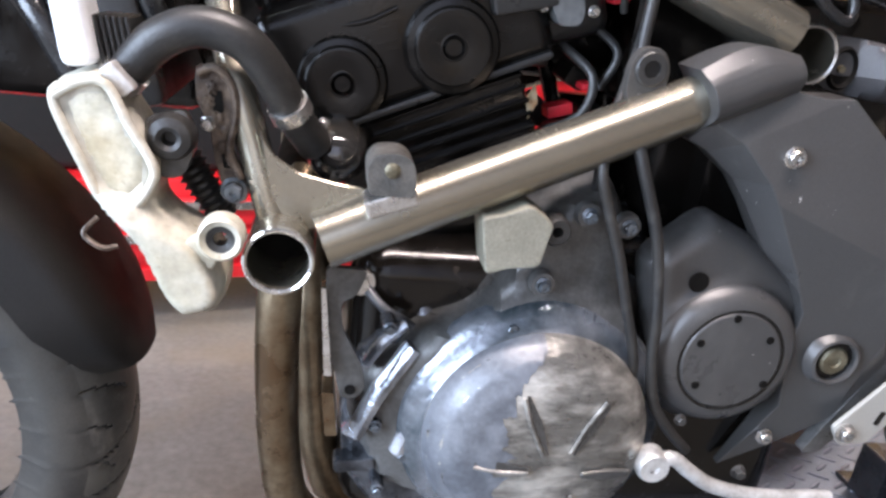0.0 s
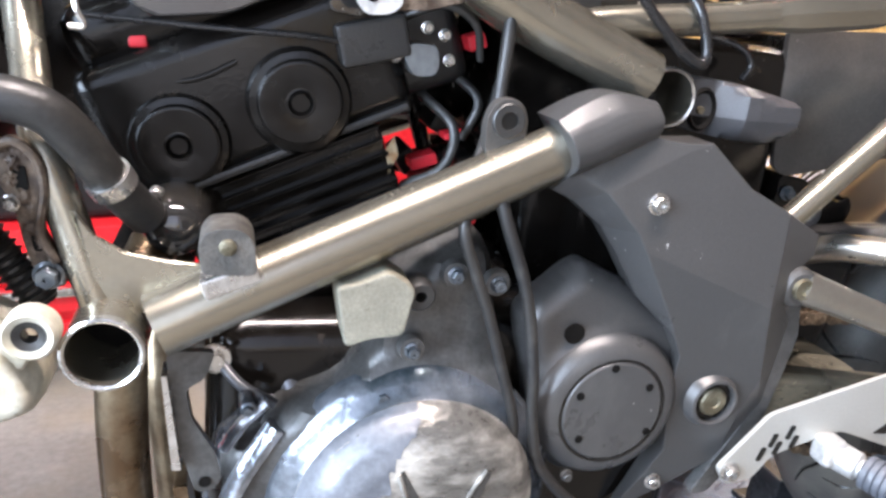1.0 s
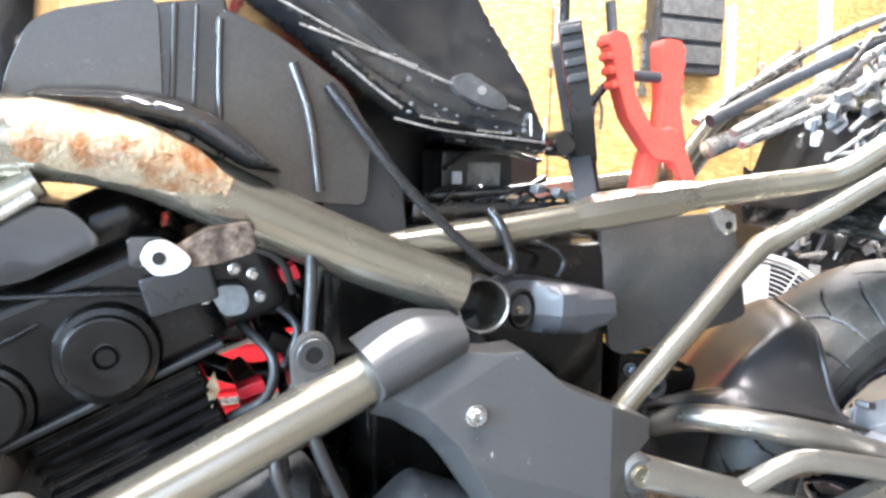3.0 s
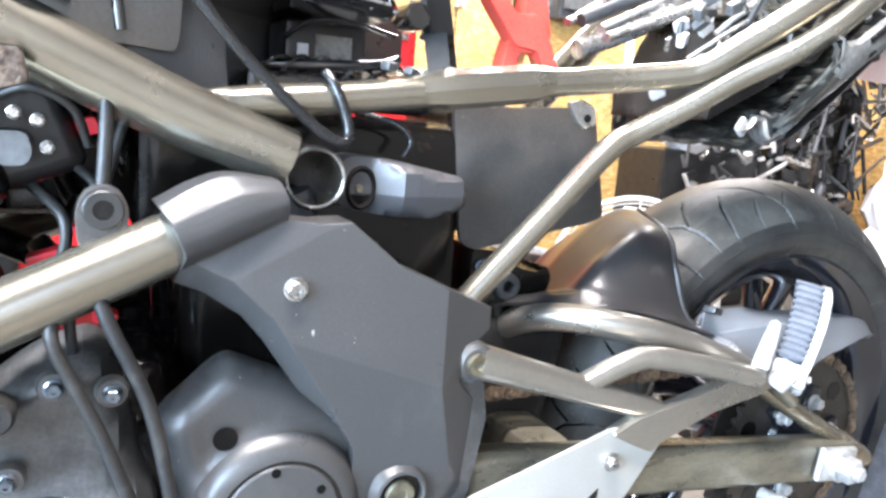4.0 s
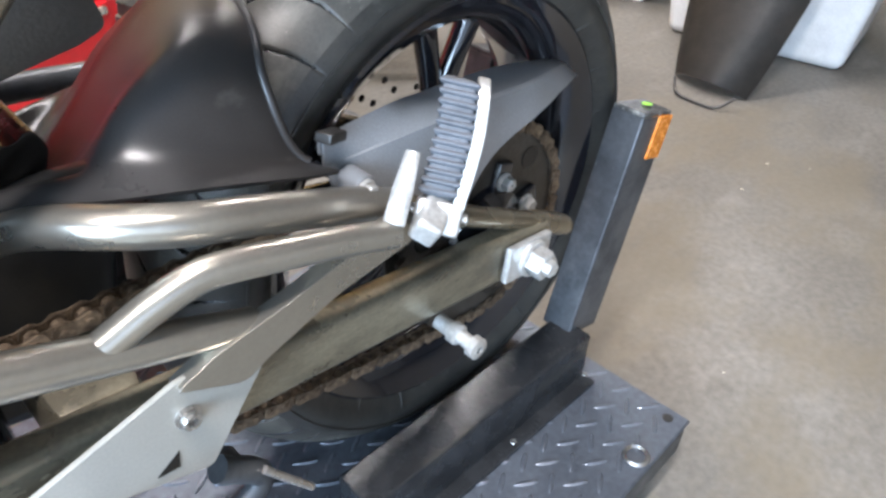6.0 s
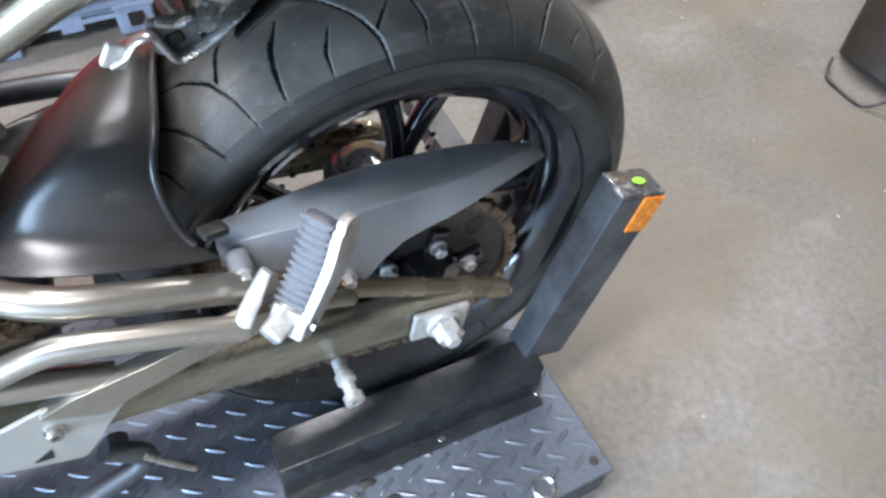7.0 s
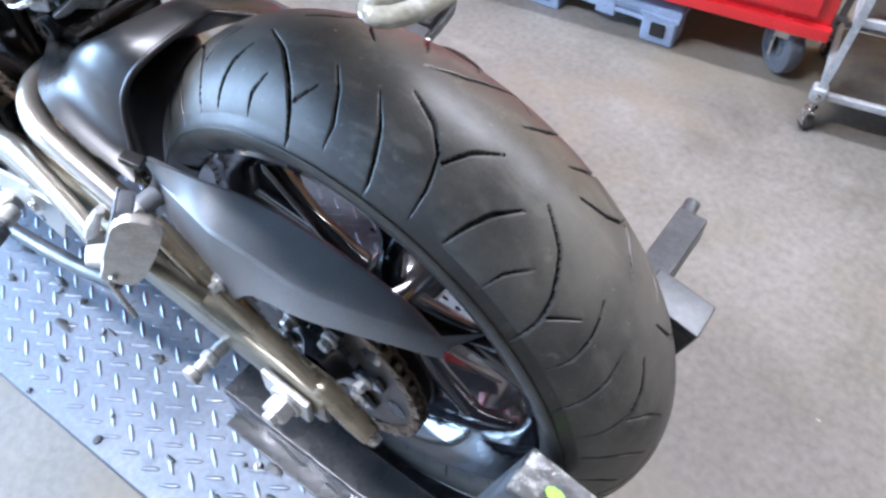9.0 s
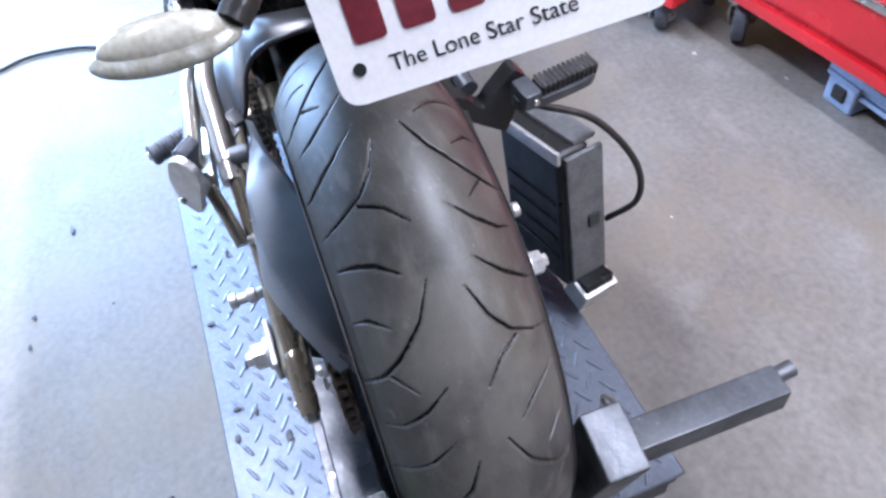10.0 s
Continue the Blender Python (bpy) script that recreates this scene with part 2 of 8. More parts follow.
M["shelf_mesh"] = material("dusty_dark_shelf", (0.085, 0.083, 0.08), 0.6, 0.2, (0.15, 0.145, 0.135), 14, 0.7, 300, 0.3)
M["yellow"] = material("yellow_plastic", (0.75, 0.66, 0.04), 0.4)
M["blue"] = material("blue_enamel", (0.04, 0.10, 0.42), 0.4)
M["leather"] = material("sandy_foam_block", (0.23, 0.215, 0.165), 0.7, 0.0, (0.13, 0.12, 0.09), 24, 0.5, 420, 0.35)


def weather(name, colour, scale, low, high, amount, stretch=(1, 1, 1), rough=None):
    """Adds stains, specks, scuffs or painted glare of their own shape on top of a material."""
    t = M[name].node_tree
    b = t.nodes["Principled BSDF"]
    co = t.nodes.new("ShaderNodeTexCoord")
    mp = t.nodes.new("ShaderNodeMapping")
    mp.inputs["Scale"].default_value = stretch
    mp.inputs["Location"].default_value = (scale * 0.13, scale * 0.07, 0.4)
    n = t.nodes.new("ShaderNodeTexNoise")
    n.inputs["Scale"].default_value, n.inputs["Detail"].default_value, n.inputs["Roughness"].default_value = scale, 7, 0.65
    r = t.nodes.new("ShaderNodeMapRange")
    r.inputs[1].default_value, r.inputs[2].default_value, r.inputs[4].default_value = low, high, amount
    mix = t.nodes.new("ShaderNodeMix")
    mix.data_type = "RGBA"
    t.links.new(co.outputs["Object"], mp.inputs["Vector"])
    t.links.new(mp.outputs[0], n.inputs["Vector"])
    t.links.new(n.outputs["Fac"], r.inputs[0])
    t.links.new(r.outputs[0], mix.inputs[0])
    old = b.inputs["Base Color"].links[0].from_socket
    t.links.new(old, mix.inputs[6])
    mix.inputs[7].default_value = (*colour, 1)
    t.links.new(mix.outputs[2], b.inputs["Base Color"])
    if rough is not None:
        old = b.inputs["Roughness"].links[0].from_socket
        k = t.nodes.new("ShaderNodeMix")
        t.links.new(r.outputs[0], k.inputs[0])
        t.links.new(old, k.inputs[2])
        k.inputs[3].default_value = rough
        t.links.new(k.outputs[0], b.inputs["Roughness"])


# pale strands that also put the tubes' glare into the board's colour
weather("osb", (0.80, 0.60, 0.28), 26, 0.50, 0.62, 0.7, (1, 1, 2.2))
weather("osb", (0.30, 0.17, 0.05), 60, 0.64, 0.72, 0.7, (1, 1, 2.0))
weather("cap_paint", (0.45, 0.46, 0.44), 44, 0.50, 0.60, 0.6)
weather("cream", (0.15, 0.12, 0.07), 75, 0.61, 0.70, 0.75)
weather("cream", (0.33, 0.28, 0.18), 34, 0.58, 0.70, 0.6)
weather("tank_in", (0.14, 0.10, 0.05), 60, 0.60, 0.72, 0.7)
weather("leather", (0.06, 0.05, 0.035), 90, 0.62, 0.70, 0.7)
weather("concrete", (0.27, 0.257, 0.235), 7, 0.56, 0.72, 0.4, (1, 1.5, 1))
weather("concrete", (0.085, 0.075, 0.062), 3.2, 0.56, 0.72, 0.6, rough=0.3)
weather("concrete", (0.175, 0.150, 0.108), 1.7, 0.50, 0.62, 0.6, (1, 1.4, 1), 0.42)
weather("concrete", (0.06, 0.055, 0.05), 60, 0.70, 0.76, 0.7)
weather("plastic", (0.42, 0.41, 0.39), 130, 0.685, 0.715, 0.7)
weather("plastic", (0.085, 0.083, 0.078), 22, 0.56, 0.72, 0.5, (1, 1, 0.6), 0.5)
weather("chain_guard", (0.17, 0.165, 0.15), 26, 0.54, 0.74, 0.45, (0.5, 1, 1), 0.5)
weather("guard_grey", (0.13, 0.125, 0.115), 30, 0.60, 0.75, 0.35, (0.5, 1, 1), 0.5)
weather("grey_vinyl", (0.16, 0.15, 0.135), 120, 0.66, 0.73, 0.5)
weather("sidewall", (0.12, 0.115, 0.10), 48, 0.64, 0.74, 0.5, rough=0.6)
weather("rust", (0.24, 0.22, 0.185), 24, 0.52, 0.62, 0.6, (0.5, 1, 1.6))
weather("rust", (0.16, 0.055, 0.02), 46, 0.64, 0.72, 0.8)
weather("gloss_black", (0.34, 0.33, 0.30), 190, 0.69, 0.73, 0.6)
weather("gloss_black", (0.05, 0.042, 0.032), 14, 0.52, 0.70, 0.8, (0.6, 1, 1.4), 0.3)
weather("airbox", (0.30, 0.28, 0.25), 170, 0.70, 0.74, 0.6)
weather("frame", (0.085, 0.07, 0.05), 38, 0.70, 0.76, 0.6, rough=0.5)
weather("chrome_tube", (0.16, 0.14, 0.105), 55, 0.67, 0.77, 0.4)
weather("tyre", (0.21, 0.20, 0.175), 55, 0.63, 0.74, 0.55, rough=0.6)
weather("tyre", (0.34, 0.32, 0.28), 150, 0.68, 0.72, 0.75)
weather("tyre", (0.125, 0.119, 0.103), 22, 0.53, 0.67, 0.65, (1, 3.0, 1), 0.62)
weather("tyre", (0.14, 0.132, 0.112), 7, 0.48, 0.64, 0.55, rough=0.6)
weather("black_steel", (0.26, 0.27, 0.27), 80, 0.66, 0.72, 0.6)
weather("black_steel", (0.16, 0.165, 0.17), 20, 0.58, 0.72, 0.4, (0.4, 1, 1))
weather("channel", (0.24, 0.245, 0.24), 95, 0.67, 0.72, 0.6)
weather("channel", (0.075, 0.068, 0.055), 16, 0.58, 0.70, 0.5, (0.4, 1, 1), 0.5)
weather("diamond", (0.06, 0.062, 0.07), 26, 0.62, 0.74, 0.6)
weather("alu", (0.34, 0.33, 0.30), 40, 0.62, 0.74, 0.4)
weather("black_engine", (0.045, 0.034, 0.024), 60, 0.62, 0.76, 0.5, rough=0.5)
weather("case", (0.22, 0.20, 0.17), 70, 0.66, 0.74, 0.5)
weather("mud", (0.02, 0.02, 0.019), 13, 0.46, 0.60, 0.85, rough=0.25)
weather("red", (0.24, 0.01, 0.012), 24, 0.66, 0.76, 0.5)
weather("rubber", (0.075, 0.07, 0.062), 40, 0.56, 0.72, 0.5, rough=0.65)
weather("swing", (0.07, 0.062, 0.05), 14, 0.50, 0.68, 0.55, (0.5, 1, 1.6), 0.45)

# ---------------------------------------------------------------- mesh helpers
WORLD = {}


def thing(name, base, label, category, group="", kind=""):
    """An Empty at its base that parents the parts of one thing."""
    ob = new(name)
    ob.location = base
    ob.empty_display_size = 0.05
    WORLD[ob] = Matrix.Translation(base)
    return tagged(ob, label, category, group, kind)


def part(name, bm, mat, parent=None, label="", smooth=True, angle=40):
    """Links a bmesh (or a ready mesh) as one mesh object under a thing or a part; its points are in world metres."""
    if isinstance(bm, bmesh.types.BMesh):
        me = bpy.data.meshes.new(name)
        bmesh.ops.recalc_face_normals(bm, faces=bm.faces)
        if smooth:
            for f in bm.faces:
                f.smooth = True
            for e in bm.edges:
                if len(e.link_faces) == 2 and e.calc_face_angle(0) > radians(angle):
                    e.smooth = False
        bm.to_mesh(me)
        bm.free()
        flat = smooth
    else:
        me, flat = bm, False
    if mat is not None and not me.materials:
        me.materials.append(mat)
    ob = new(name, me)
    if flat:
        wn_ = ob.modifiers.new("flat_faces", "WEIGHTED_NORMAL")
        wn_.keep_sharp = True
    if parent is not None:
        ob.parent = parent
        ob.matrix_parent_inverse = WORLD.get(parent, Matrix()).inverted()
    WORLD[ob] = Matrix()
    if label:
        ob["label"] = label
    return ob


def piece(name, me, m, parent):
    """One of many alike pieces: an object of its own on shared mesh data, at the pose m."""
    ob = new(name, me)
    ob.matrix_basis = m
    ob.parent = parent
    ob.matrix_parent_inverse = WORLD.get(parent, Matrix()).inverted()
    WORLD[ob] = m
    return ob


def mesh_of(name, bm, mat, angle=40):
    me = bpy.data.meshes.new(name)
    bmesh.ops.recalc_face_normals(bm, faces=bm.faces)
    for f in bm.faces:
        f.smooth = True
    for e in bm.edges:
        if len(e.link_faces) == 2 and e.calc_face_angle(0) > radians(angle):
            e.smooth = False
    bm.to_mesh(me)
    bm.free()
    me.materials.append(mat)
    return me


def box(w, d, h, m=Matrix(), bevel=0.0, seg=2, bm=None):
    """A box with rounded edges, centred on the pose m."""
    own = bmesh.new()
    bmesh.ops.create_cube(own, size=1, matrix=Matrix.Diagonal((w, d, h, 1)))
    if bevel:
        bmesh.ops.bevel(own, geom=own.edges[:], offset=min(bevel, 0.45 * min(w, d, h)), segments=seg, affect="EDGES", profile=0.5)
    own.transform(m)
    return join(bm, own)


def join(bm, own):
    if bm is None:
        return own
    me = bpy.data.meshes.new("tmp")
    own.to_mesh(me)
    own.free()
    bm.from_mesh(me)
    bpy.data.meshes.remove(me)
    return bm


def smooth_path(pts, n=8):
    """A Catmull-Rom curve through the points."""
    p = [Vector(q) for q in pts]
    if len(p) < 3:
        return [p[0].lerp(p[-1], i / n) for i in range(n + 1)]
    p = [p[0] * 2 - p[1]] + p + [p[-1] * 2 - p[-2]]
    out = []
    for i in range(1, len(p) - 2):
        a, b, c, d = p[i - 1:i + 3]
        for k in range(n):
            t = k / n
            out.append(0.5 * ((2 * b) + (c - a) * t + (2 * a - 5 * b + 4 * c - d) * t * t + (3 * b - a - 3 * c + d) * t ** 3))
    out.append(p[-2])
    return out


def sweep(pts, r, segs=20, n=8, hollow=0.0, flat=1.0, bm=None, closed=False, curve=True):
    """A round tube along a curve; r may be a number or one value per given point; hollow leaves an open end with that wall."""
    path = smooth_path(pts, n) if curve else [Vector(q) for q in pts]
    rs = [r] * len(path) if not isinstance(r, (list, tuple)) else list(np.interp(np.linspace(0, 1, len(path)), np.linspace(0, 1, len(r)), r))
    own = bmesh.new()

    def skin(radii):
        rings = []
        up = None
        for i, p in enumerate(path):
            d = (path[min(i + 1, len(path) - 1)] - path[max(i - 1, 0)]).normalized()
            if up is None:
                up = d.orthogonal().normalized() if abs(d.z) > 0.9 else Vector((0, 0, 1))
            up = (up - d * up.dot(d)).normalized()
            side = d.cross(up)
            rings.append([own.verts.new(p + (side * math.cos(a) + up * math.sin(a) * flat) * radii[i]) for a in np.linspace(0, 2 * math.pi, segs, endpoint=False)])
        for a, b in zip(rings, rings[1:]):
            for k in range(segs):
                own.faces.new((a[k], a[(k + 1) % segs], b[(k + 1) % segs], b[k]))
        return rings

    outer = skin(rs)
    if hollow:
        inner = skin([q - hollow for q in rs])
        for a, b in ((outer[0], inner[0]), (outer[-1], inner[-1])):
            for k in range(segs):
                own.faces.new((a[k], a[(k + 1) % segs], b[(k + 1) % segs], b[k]))
    else:
        own.faces.new(outer[0])
        own.faces.new(outer[-1])
    return join(bm, own)


def lathe(profile, segs=48, m=Matrix(), bm=None, arc=(0, 360)):
    """Turns a profile of (radius, height) round the local z axis of the pose m."""
    own = bmesh.new()
    full = abs(arc[1] - arc[0]) >= 360
    angles = np.radians(np.linspace(arc[0], arc[1], segs, endpoint=not full))
    rings = [[own.verts.new((max(r, 1e-5) * math.cos(a), max(r, 1e-5) * math.sin(a), h)) for a in angles] for r, h in profile]
    for a, b in zip(rings, rings[1:]):
        for k in range(segs if full else segs - 1):
            own.faces.new((a[k], a[(k + 1) % segs], b[(k + 1) % segs], b[k]))
    bmesh.ops.remove_doubles(own, verts=own.verts, dist=2e-5)
    own.transform(m)
    return join(bm, own)


def left(x, y, z):
    """A pose whose local z axis points out of the bike's left side (towards -y)."""
    return Matrix.Translation((x, y, z)) @ Matrix(((1, 0, 0, 0), (0, 0, -1, 0), (0, 1, 0, 0), (0, 0, 0, 1)))


def prism(outline, y0, y1, bevel=0.0, seg=2, m=Matrix(), bm=None):
    """An (x, z) outline with a depth from y0 to y1, its edges rounded."""
    own = bmesh.new()
    vs = [own.verts.new((x, y0, z)) for x, z in outline]
    f = own.faces.new(vs)
    r = bmesh.ops.extrude_face_region(own, geom=[f])
    bmesh.ops.translate(own, verts=[v for v in r["geom"] if isinstance(v, bmesh.types.BMVert)], vec=(0, y1 - y0, 0))
    if bevel:
        bmesh.ops.bevel(own, geom=own.edges[:], offset=bevel, segments=seg, affect="EDGES", profile=0.5, clamp_overlap=True)
    bmesh.ops.triangulate(own, faces=[q for q in own.faces if len(q.verts) > 4])
    own.transform(m)
    return join(bm, own)


def edge_distance(x, z, outline):
    best = 9.0
    for (ax, az), (bx, bz) in zip(outline, outline[1:] + outline[:1]):
        dx, dz = bx - ax, bz - az
        t = max(0.0, min(1.0, ((x - ax) * dx + (z - az) * dz) / (dx * dx + dz * dz + 1e-12)))
        best = min(best, math.hypot(x - ax - t * dx, z - az - t * dz))
    return best


def panel(outline, y, shape, step=0.012, thick=0.004, bm=None, creases=()):
    """A moulded panel facing -y over an (x, z) outline; shape(x, z, rim) gives how far each point stands proud of y."""
    own = bmesh.new()
    own.faces.new([own.verts.new((x, y, z)) for x, z in outline])
    xs, zs = [p[0] for p in outline], [p[1] for p in outline]
    for lo, hi, axis in ((min(xs), max(xs), (1, 0, 0)), (min(zs), max(zs), (0, 0, 1))):
        v = lo + step * 0.5
        while v < hi:
            bmesh.ops.bisect_plane(own, geom=own.verts[:] + own.edges[:] + own.faces[:], plane_co=Vector(axis) * v, plane_no=axis)
            v += step
    for (ax, az), (bx, bz) in creases:
        bmesh.ops.bisect_plane(own, geom=own.verts[:] + own.edges[:] + own.faces[:], plane_co=(ax, y, az), plane_no=(bz - az, 0, ax - bx))
    bmesh.ops.triangulate(own, faces=[f for f in own.faces if len(f.verts) > 4])
    for v in own.verts:
        v.co.y = y - shape(v.co.x, v.co.z, edge_distance(v.co.x, v.co.z, outline))
    rim = [e for e in own.edges if len(e.link_faces) == 1]
    r = bmesh.ops.extrude_edge_only(own, edges=rim)
    for v in r["geom"]:
        if isinstance(v, bmesh.types.BMVert):
            v.co.y = y + thick
    return join(bm, own)


def rounded(outline, r=0.01, n=3):
    """The outline with its corners rounded off."""
    out = []
    k = len(outline)
    for i in range(k):
        a, b, c = (Vector(outline[(i + j) % k]) for j in (-1, 0, 1))
        q = min(r, 0.45 * (a - b).length, 0.45 * (c - b).length)
        p, s = b + (a - b).normalized() * q, b + (c - b).normalized() * q
        for j in range(n + 1):
            t = j / n
            w = p * (1 - t) ** 2 + b * 2 * t * (1 - t) + s * t * t
            out.append((w.x, w.y))
    return out


def bolt_mesh(name, r, h, mat, kind="hex"):
    """A flanged bolt head that points along local z; hex, or round with a socket."""
    bm = lathe([(0, 0), (r * 1.35, 0), (r * 1.35, h * 0.2), (r * 1.05, h * 0.32)], 20)
    if kind == "hex":
        lathe([(r, h * 0.25), (r, h * 0.9), (r * 0.86, h), (r * 0.3, h), (r * 0.22, h * 0.85), (0, h * 0.85)], 6, bm=bm)
    else:
        lathe([(r, h * 0.25), (r, h * 0.85), (r * 0.88, h), (r * 0.55, h), (r * 0.5, h * 0.45), (0, h * 0.45)], 20, bm=bm)
    return mesh_of(name, bm, mat, 30)


BOLT = bolt_mesh("bolt", 0.0048, 0.0075, M["steel"])
SOCKET = bolt_mesh("socket_bolt", 0.0062, 0.007, M["steel"], "socket")
BRIGHT_BOLT = bolt_mesh("bright_bolt", 0.0048, 0.0075, M["white_metal"])
OILY_BOLT = bolt_mesh("oily_bolt", 0.0048, 0.0075, M["wet_case"])
DARK_BOLT = bolt_mesh("dark_bolt", 0.0048, 0.007, M["case"])


def bolt(x, y, z, parent, me=None, s=1.0, label=""):
    ob = piece("bolt", me or BOLT, left(x, y, z) @ Matrix.Scale(s, 4) @ pose(0, 0, 0, 0, 0, 37 * x * 100 % 360), parent)
    if label:
        ob["label"] = label
    return ob


def lump(c, size, seed, amount=0.3, detail=3, freq=1.8, bm=None):
    """An uneven lump of the given half sizes round c."""
    own = bmesh.new()
    bmesh.ops.create_icosphere(own, subdivisions=detail, radius=1)
    for v in own.verts:
        k = 1 + amount * noise.fractal(v.co * freq + Vector((seed, seed * 0.7, 0)), 1.0, 2.1, 4)
        v.co = Vector(c) + Vector((v.co.x * size[0], v.co.y * size[1], v.co.z * size[2])) * k
    return join(bm, own)

# ---------------------------------------------------------------- the garage
X0, X1, Y0, Y1, H = -2.4, 5.2, -2.4, 2.45, 2.75


def structure(name, bm, mat, label):
    return tagged(part(name, bm, mat, None, smooth=False), label, name.split("_")[0], kind="structure")


bm = bmesh.new()
bmesh.ops.create_grid(bm, x_segments=60, y_segments=40, size=1, matrix=Matrix.Translation((0.8, -2.0, 0)) @ Matrix.Diagonal((5.2, 5.2, 1, 1)))
for v in bm.verts:
    v.co.z += 0.002 * noise.noise(v.co * 1.3) - 0.001
structure("floor", bm, M["concrete"], "stained grey concrete garage floor with oil marks")
structure("ceiling", box(X1 - X0 + 0.4, Y1 - Y0 + 0.4, 0.1, Matrix.Translation(((X0 + X1) / 2, (Y0 + Y1) / 2, H + 0.05))), M["ceiling"], "plain grey garage ceiling")
structure("wall_back", box(X1 - X0 + 0.4, 0.12, H, Matrix.Translation(((X0 + X1) / 2, Y1 + 0.08, H / 2))), M["wall"], "off-white painted garage wall behind strand board")
structure("wall_rear", box(0.12, Y1 - Y0, H, Matrix.Translation((X1 + 0.06, (Y0 + Y1) / 2, H / 2))), M["wall"], "off-white painted end wall of the garage")
# end wall with the small daylight door
bm = box(0.12, 0.2, H, Matrix.Translation((X0 - 0.06, -2.3, H / 2)))
box(0.12, 2.5, H, Matrix.Translation((X0 - 0.06, 1.2, H / 2)), bm=bm)
box(0.12, 2.15, H - 2.25, Matrix.Translation((X0 - 0.06, -1.125, 2.25 + (H - 2.25) / 2)), bm=bm)
structure("wall_front", bm, M["wall"], "off-white end wall with an open doorway")
# near wall with the wide open garage door
bm = box(0.1, 0.12, H, Matrix.Translation((X0 - 0.05, Y0 - 0.06, H / 2)))
box(X1 - 0.1, 0.12, H, Matrix.Translation(((X1 + 0.1) / 2, Y0 - 0.06, H / 2)), bm=bm)
box(2.5, 0.12, H - 2.3, Matrix.Translation((-1.15, Y0 - 0.06, 2.3 + (H - 2.3) / 2)), bm=bm)
structure("wall_near", bm, M["wall"], "garage wall with a wide open door to the daylight")

# strand board sheets fixed on the back wall
osb_wall = tagged(part("strand_board_lining", box(0.02, 0.02, H - 0.1, Matrix.Translation((X0 + 0.1, Y1 + 0.006, H / 2))), M["osb"]), "yellow strand-board lining on the back wall", "wall lining", kind="structure")
sheet = mesh_of("sheet", box(1.20, 0.014, 2.5, Matrix(), 0.002, 1), M["osb"])
for i in range(6):
    piece("board", sheet, Matrix.Translation((X0 + 0.75 + 1.21 * i, Y1, 1.27)) @ pose(0, 0, 0, 0, 0, 180 * (i % 2)), osb_wall)

# shop tubes on the ceiling
for x, y in ((2.3, 1.55), (0.85, 0.95), (-0.35, -0.55), (3.6, 0.6)):
    t = thing("tube_light", (x, y, H), "white fluorescent shop light under the ceiling", "ceiling light", "ceiling lights")
    part("housing", box(1.3, 0.16, 0.05, Matrix.Translation((x, y, H - 0.03)), 0.008), M["white_plastic"], t)
    for s in (-0.04, 0.04):
        part("lamp_tube", sweep([(x - 0.6, y + s, H - 0.075), (x + 0.6, y + s, H - 0.075)], 0.013, 12, 1), M["white_plastic"], t)


def tool_chest(name, x0, y0, w, d, h, z0, turn, label, rows=5, inset=0.0, tier=1.0):
    """A red steel roller chest: body, drawers with pulls, plinth lip, swivel castors."""
    base = Matrix.Translation((x0, y0, 0)) @ pose(0, 0, 0, 0, 0, turn)
    t = thing(name, (x0, y0, 0), label, "tool chest")
    low = h * tier
    body = part("body", box(w, d, low, base @ Matrix.Translation((0, d / 2, z0 + low / 2)), 0.006), M["red"], t)
    if inset:
        part("upper_body", box(w - inset, d, h - low - 0.004, base @ Matrix.Translation((-inset / 2, d / 2, z0 + 0.004 + (h + low) / 2)), 0.006), M["red"], t)
    part("bottom_lip", box(w + 0.012, 0.02, 0.03, base @ Matrix.Translation((0, -0.008, z0 + 0.02)), 0.004), M["red"], t)
    z = z0 + 0.05
    for i in range(rows):
        dh = (h - 0.08) / rows
        cut = inset if z + dh > z0 + low + 0.05 else 0.0
        dr = part("drawer", box(w - 0.06 - cut, 0.02, dh - 0.012, base @ Matrix.Translation((-cut / 2, -0.008, z + dh / 2)), 0.004), M["red"], t)
        part("pull", box(w - 0.08 - cut, 0.014, 0.018, base @ Matrix.Translation((-cut / 2, -0.022, z + dh - 0.02)), 0.004), M["bright"], dr, "bright metal drawer pull")
        z += dh
    for sx in (-1, 1):
        for sy in (0.045, d - 0.08):
            at = base @ Matrix.Translation((sx * (w / 2 - 0.075), sy, 0))
            c = part("castor", box(0.05, 0.07, 0.03, at @ Matrix.Translation((0, 0, z0 - 0.012)), 0.004), M["steel"], t)
            for q in (-0.022, 0.022):
                part("fork", box(0.006, 0.05, 0.07, at @ Matrix.Translation((q, 0, z0 - 0.045)), 0.002), M["steel"], c)
            hub = at @ pose(0, 0, 0, 0, 0, 38) @ Matrix.Translation((-0.017, 0, z0 * 0.5)) @ pose(0, 0, 0, 0, 90, 0)
            rr = z0 * 0.5
            part("wheel", lathe([(0, 0), (rr * 0.35, 0), (rr * 0.4, 0.004), (rr * 0.68, 0.004), (rr * 0.72, 0), (rr * 0.94, 0.001), (rr, 0.006), (rr, 0.028), (rr * 0.94, 0.034), (0, 0.034)], 32, hub), M["grey_rubber"], c, "grey rubber castor wheel")
    return t


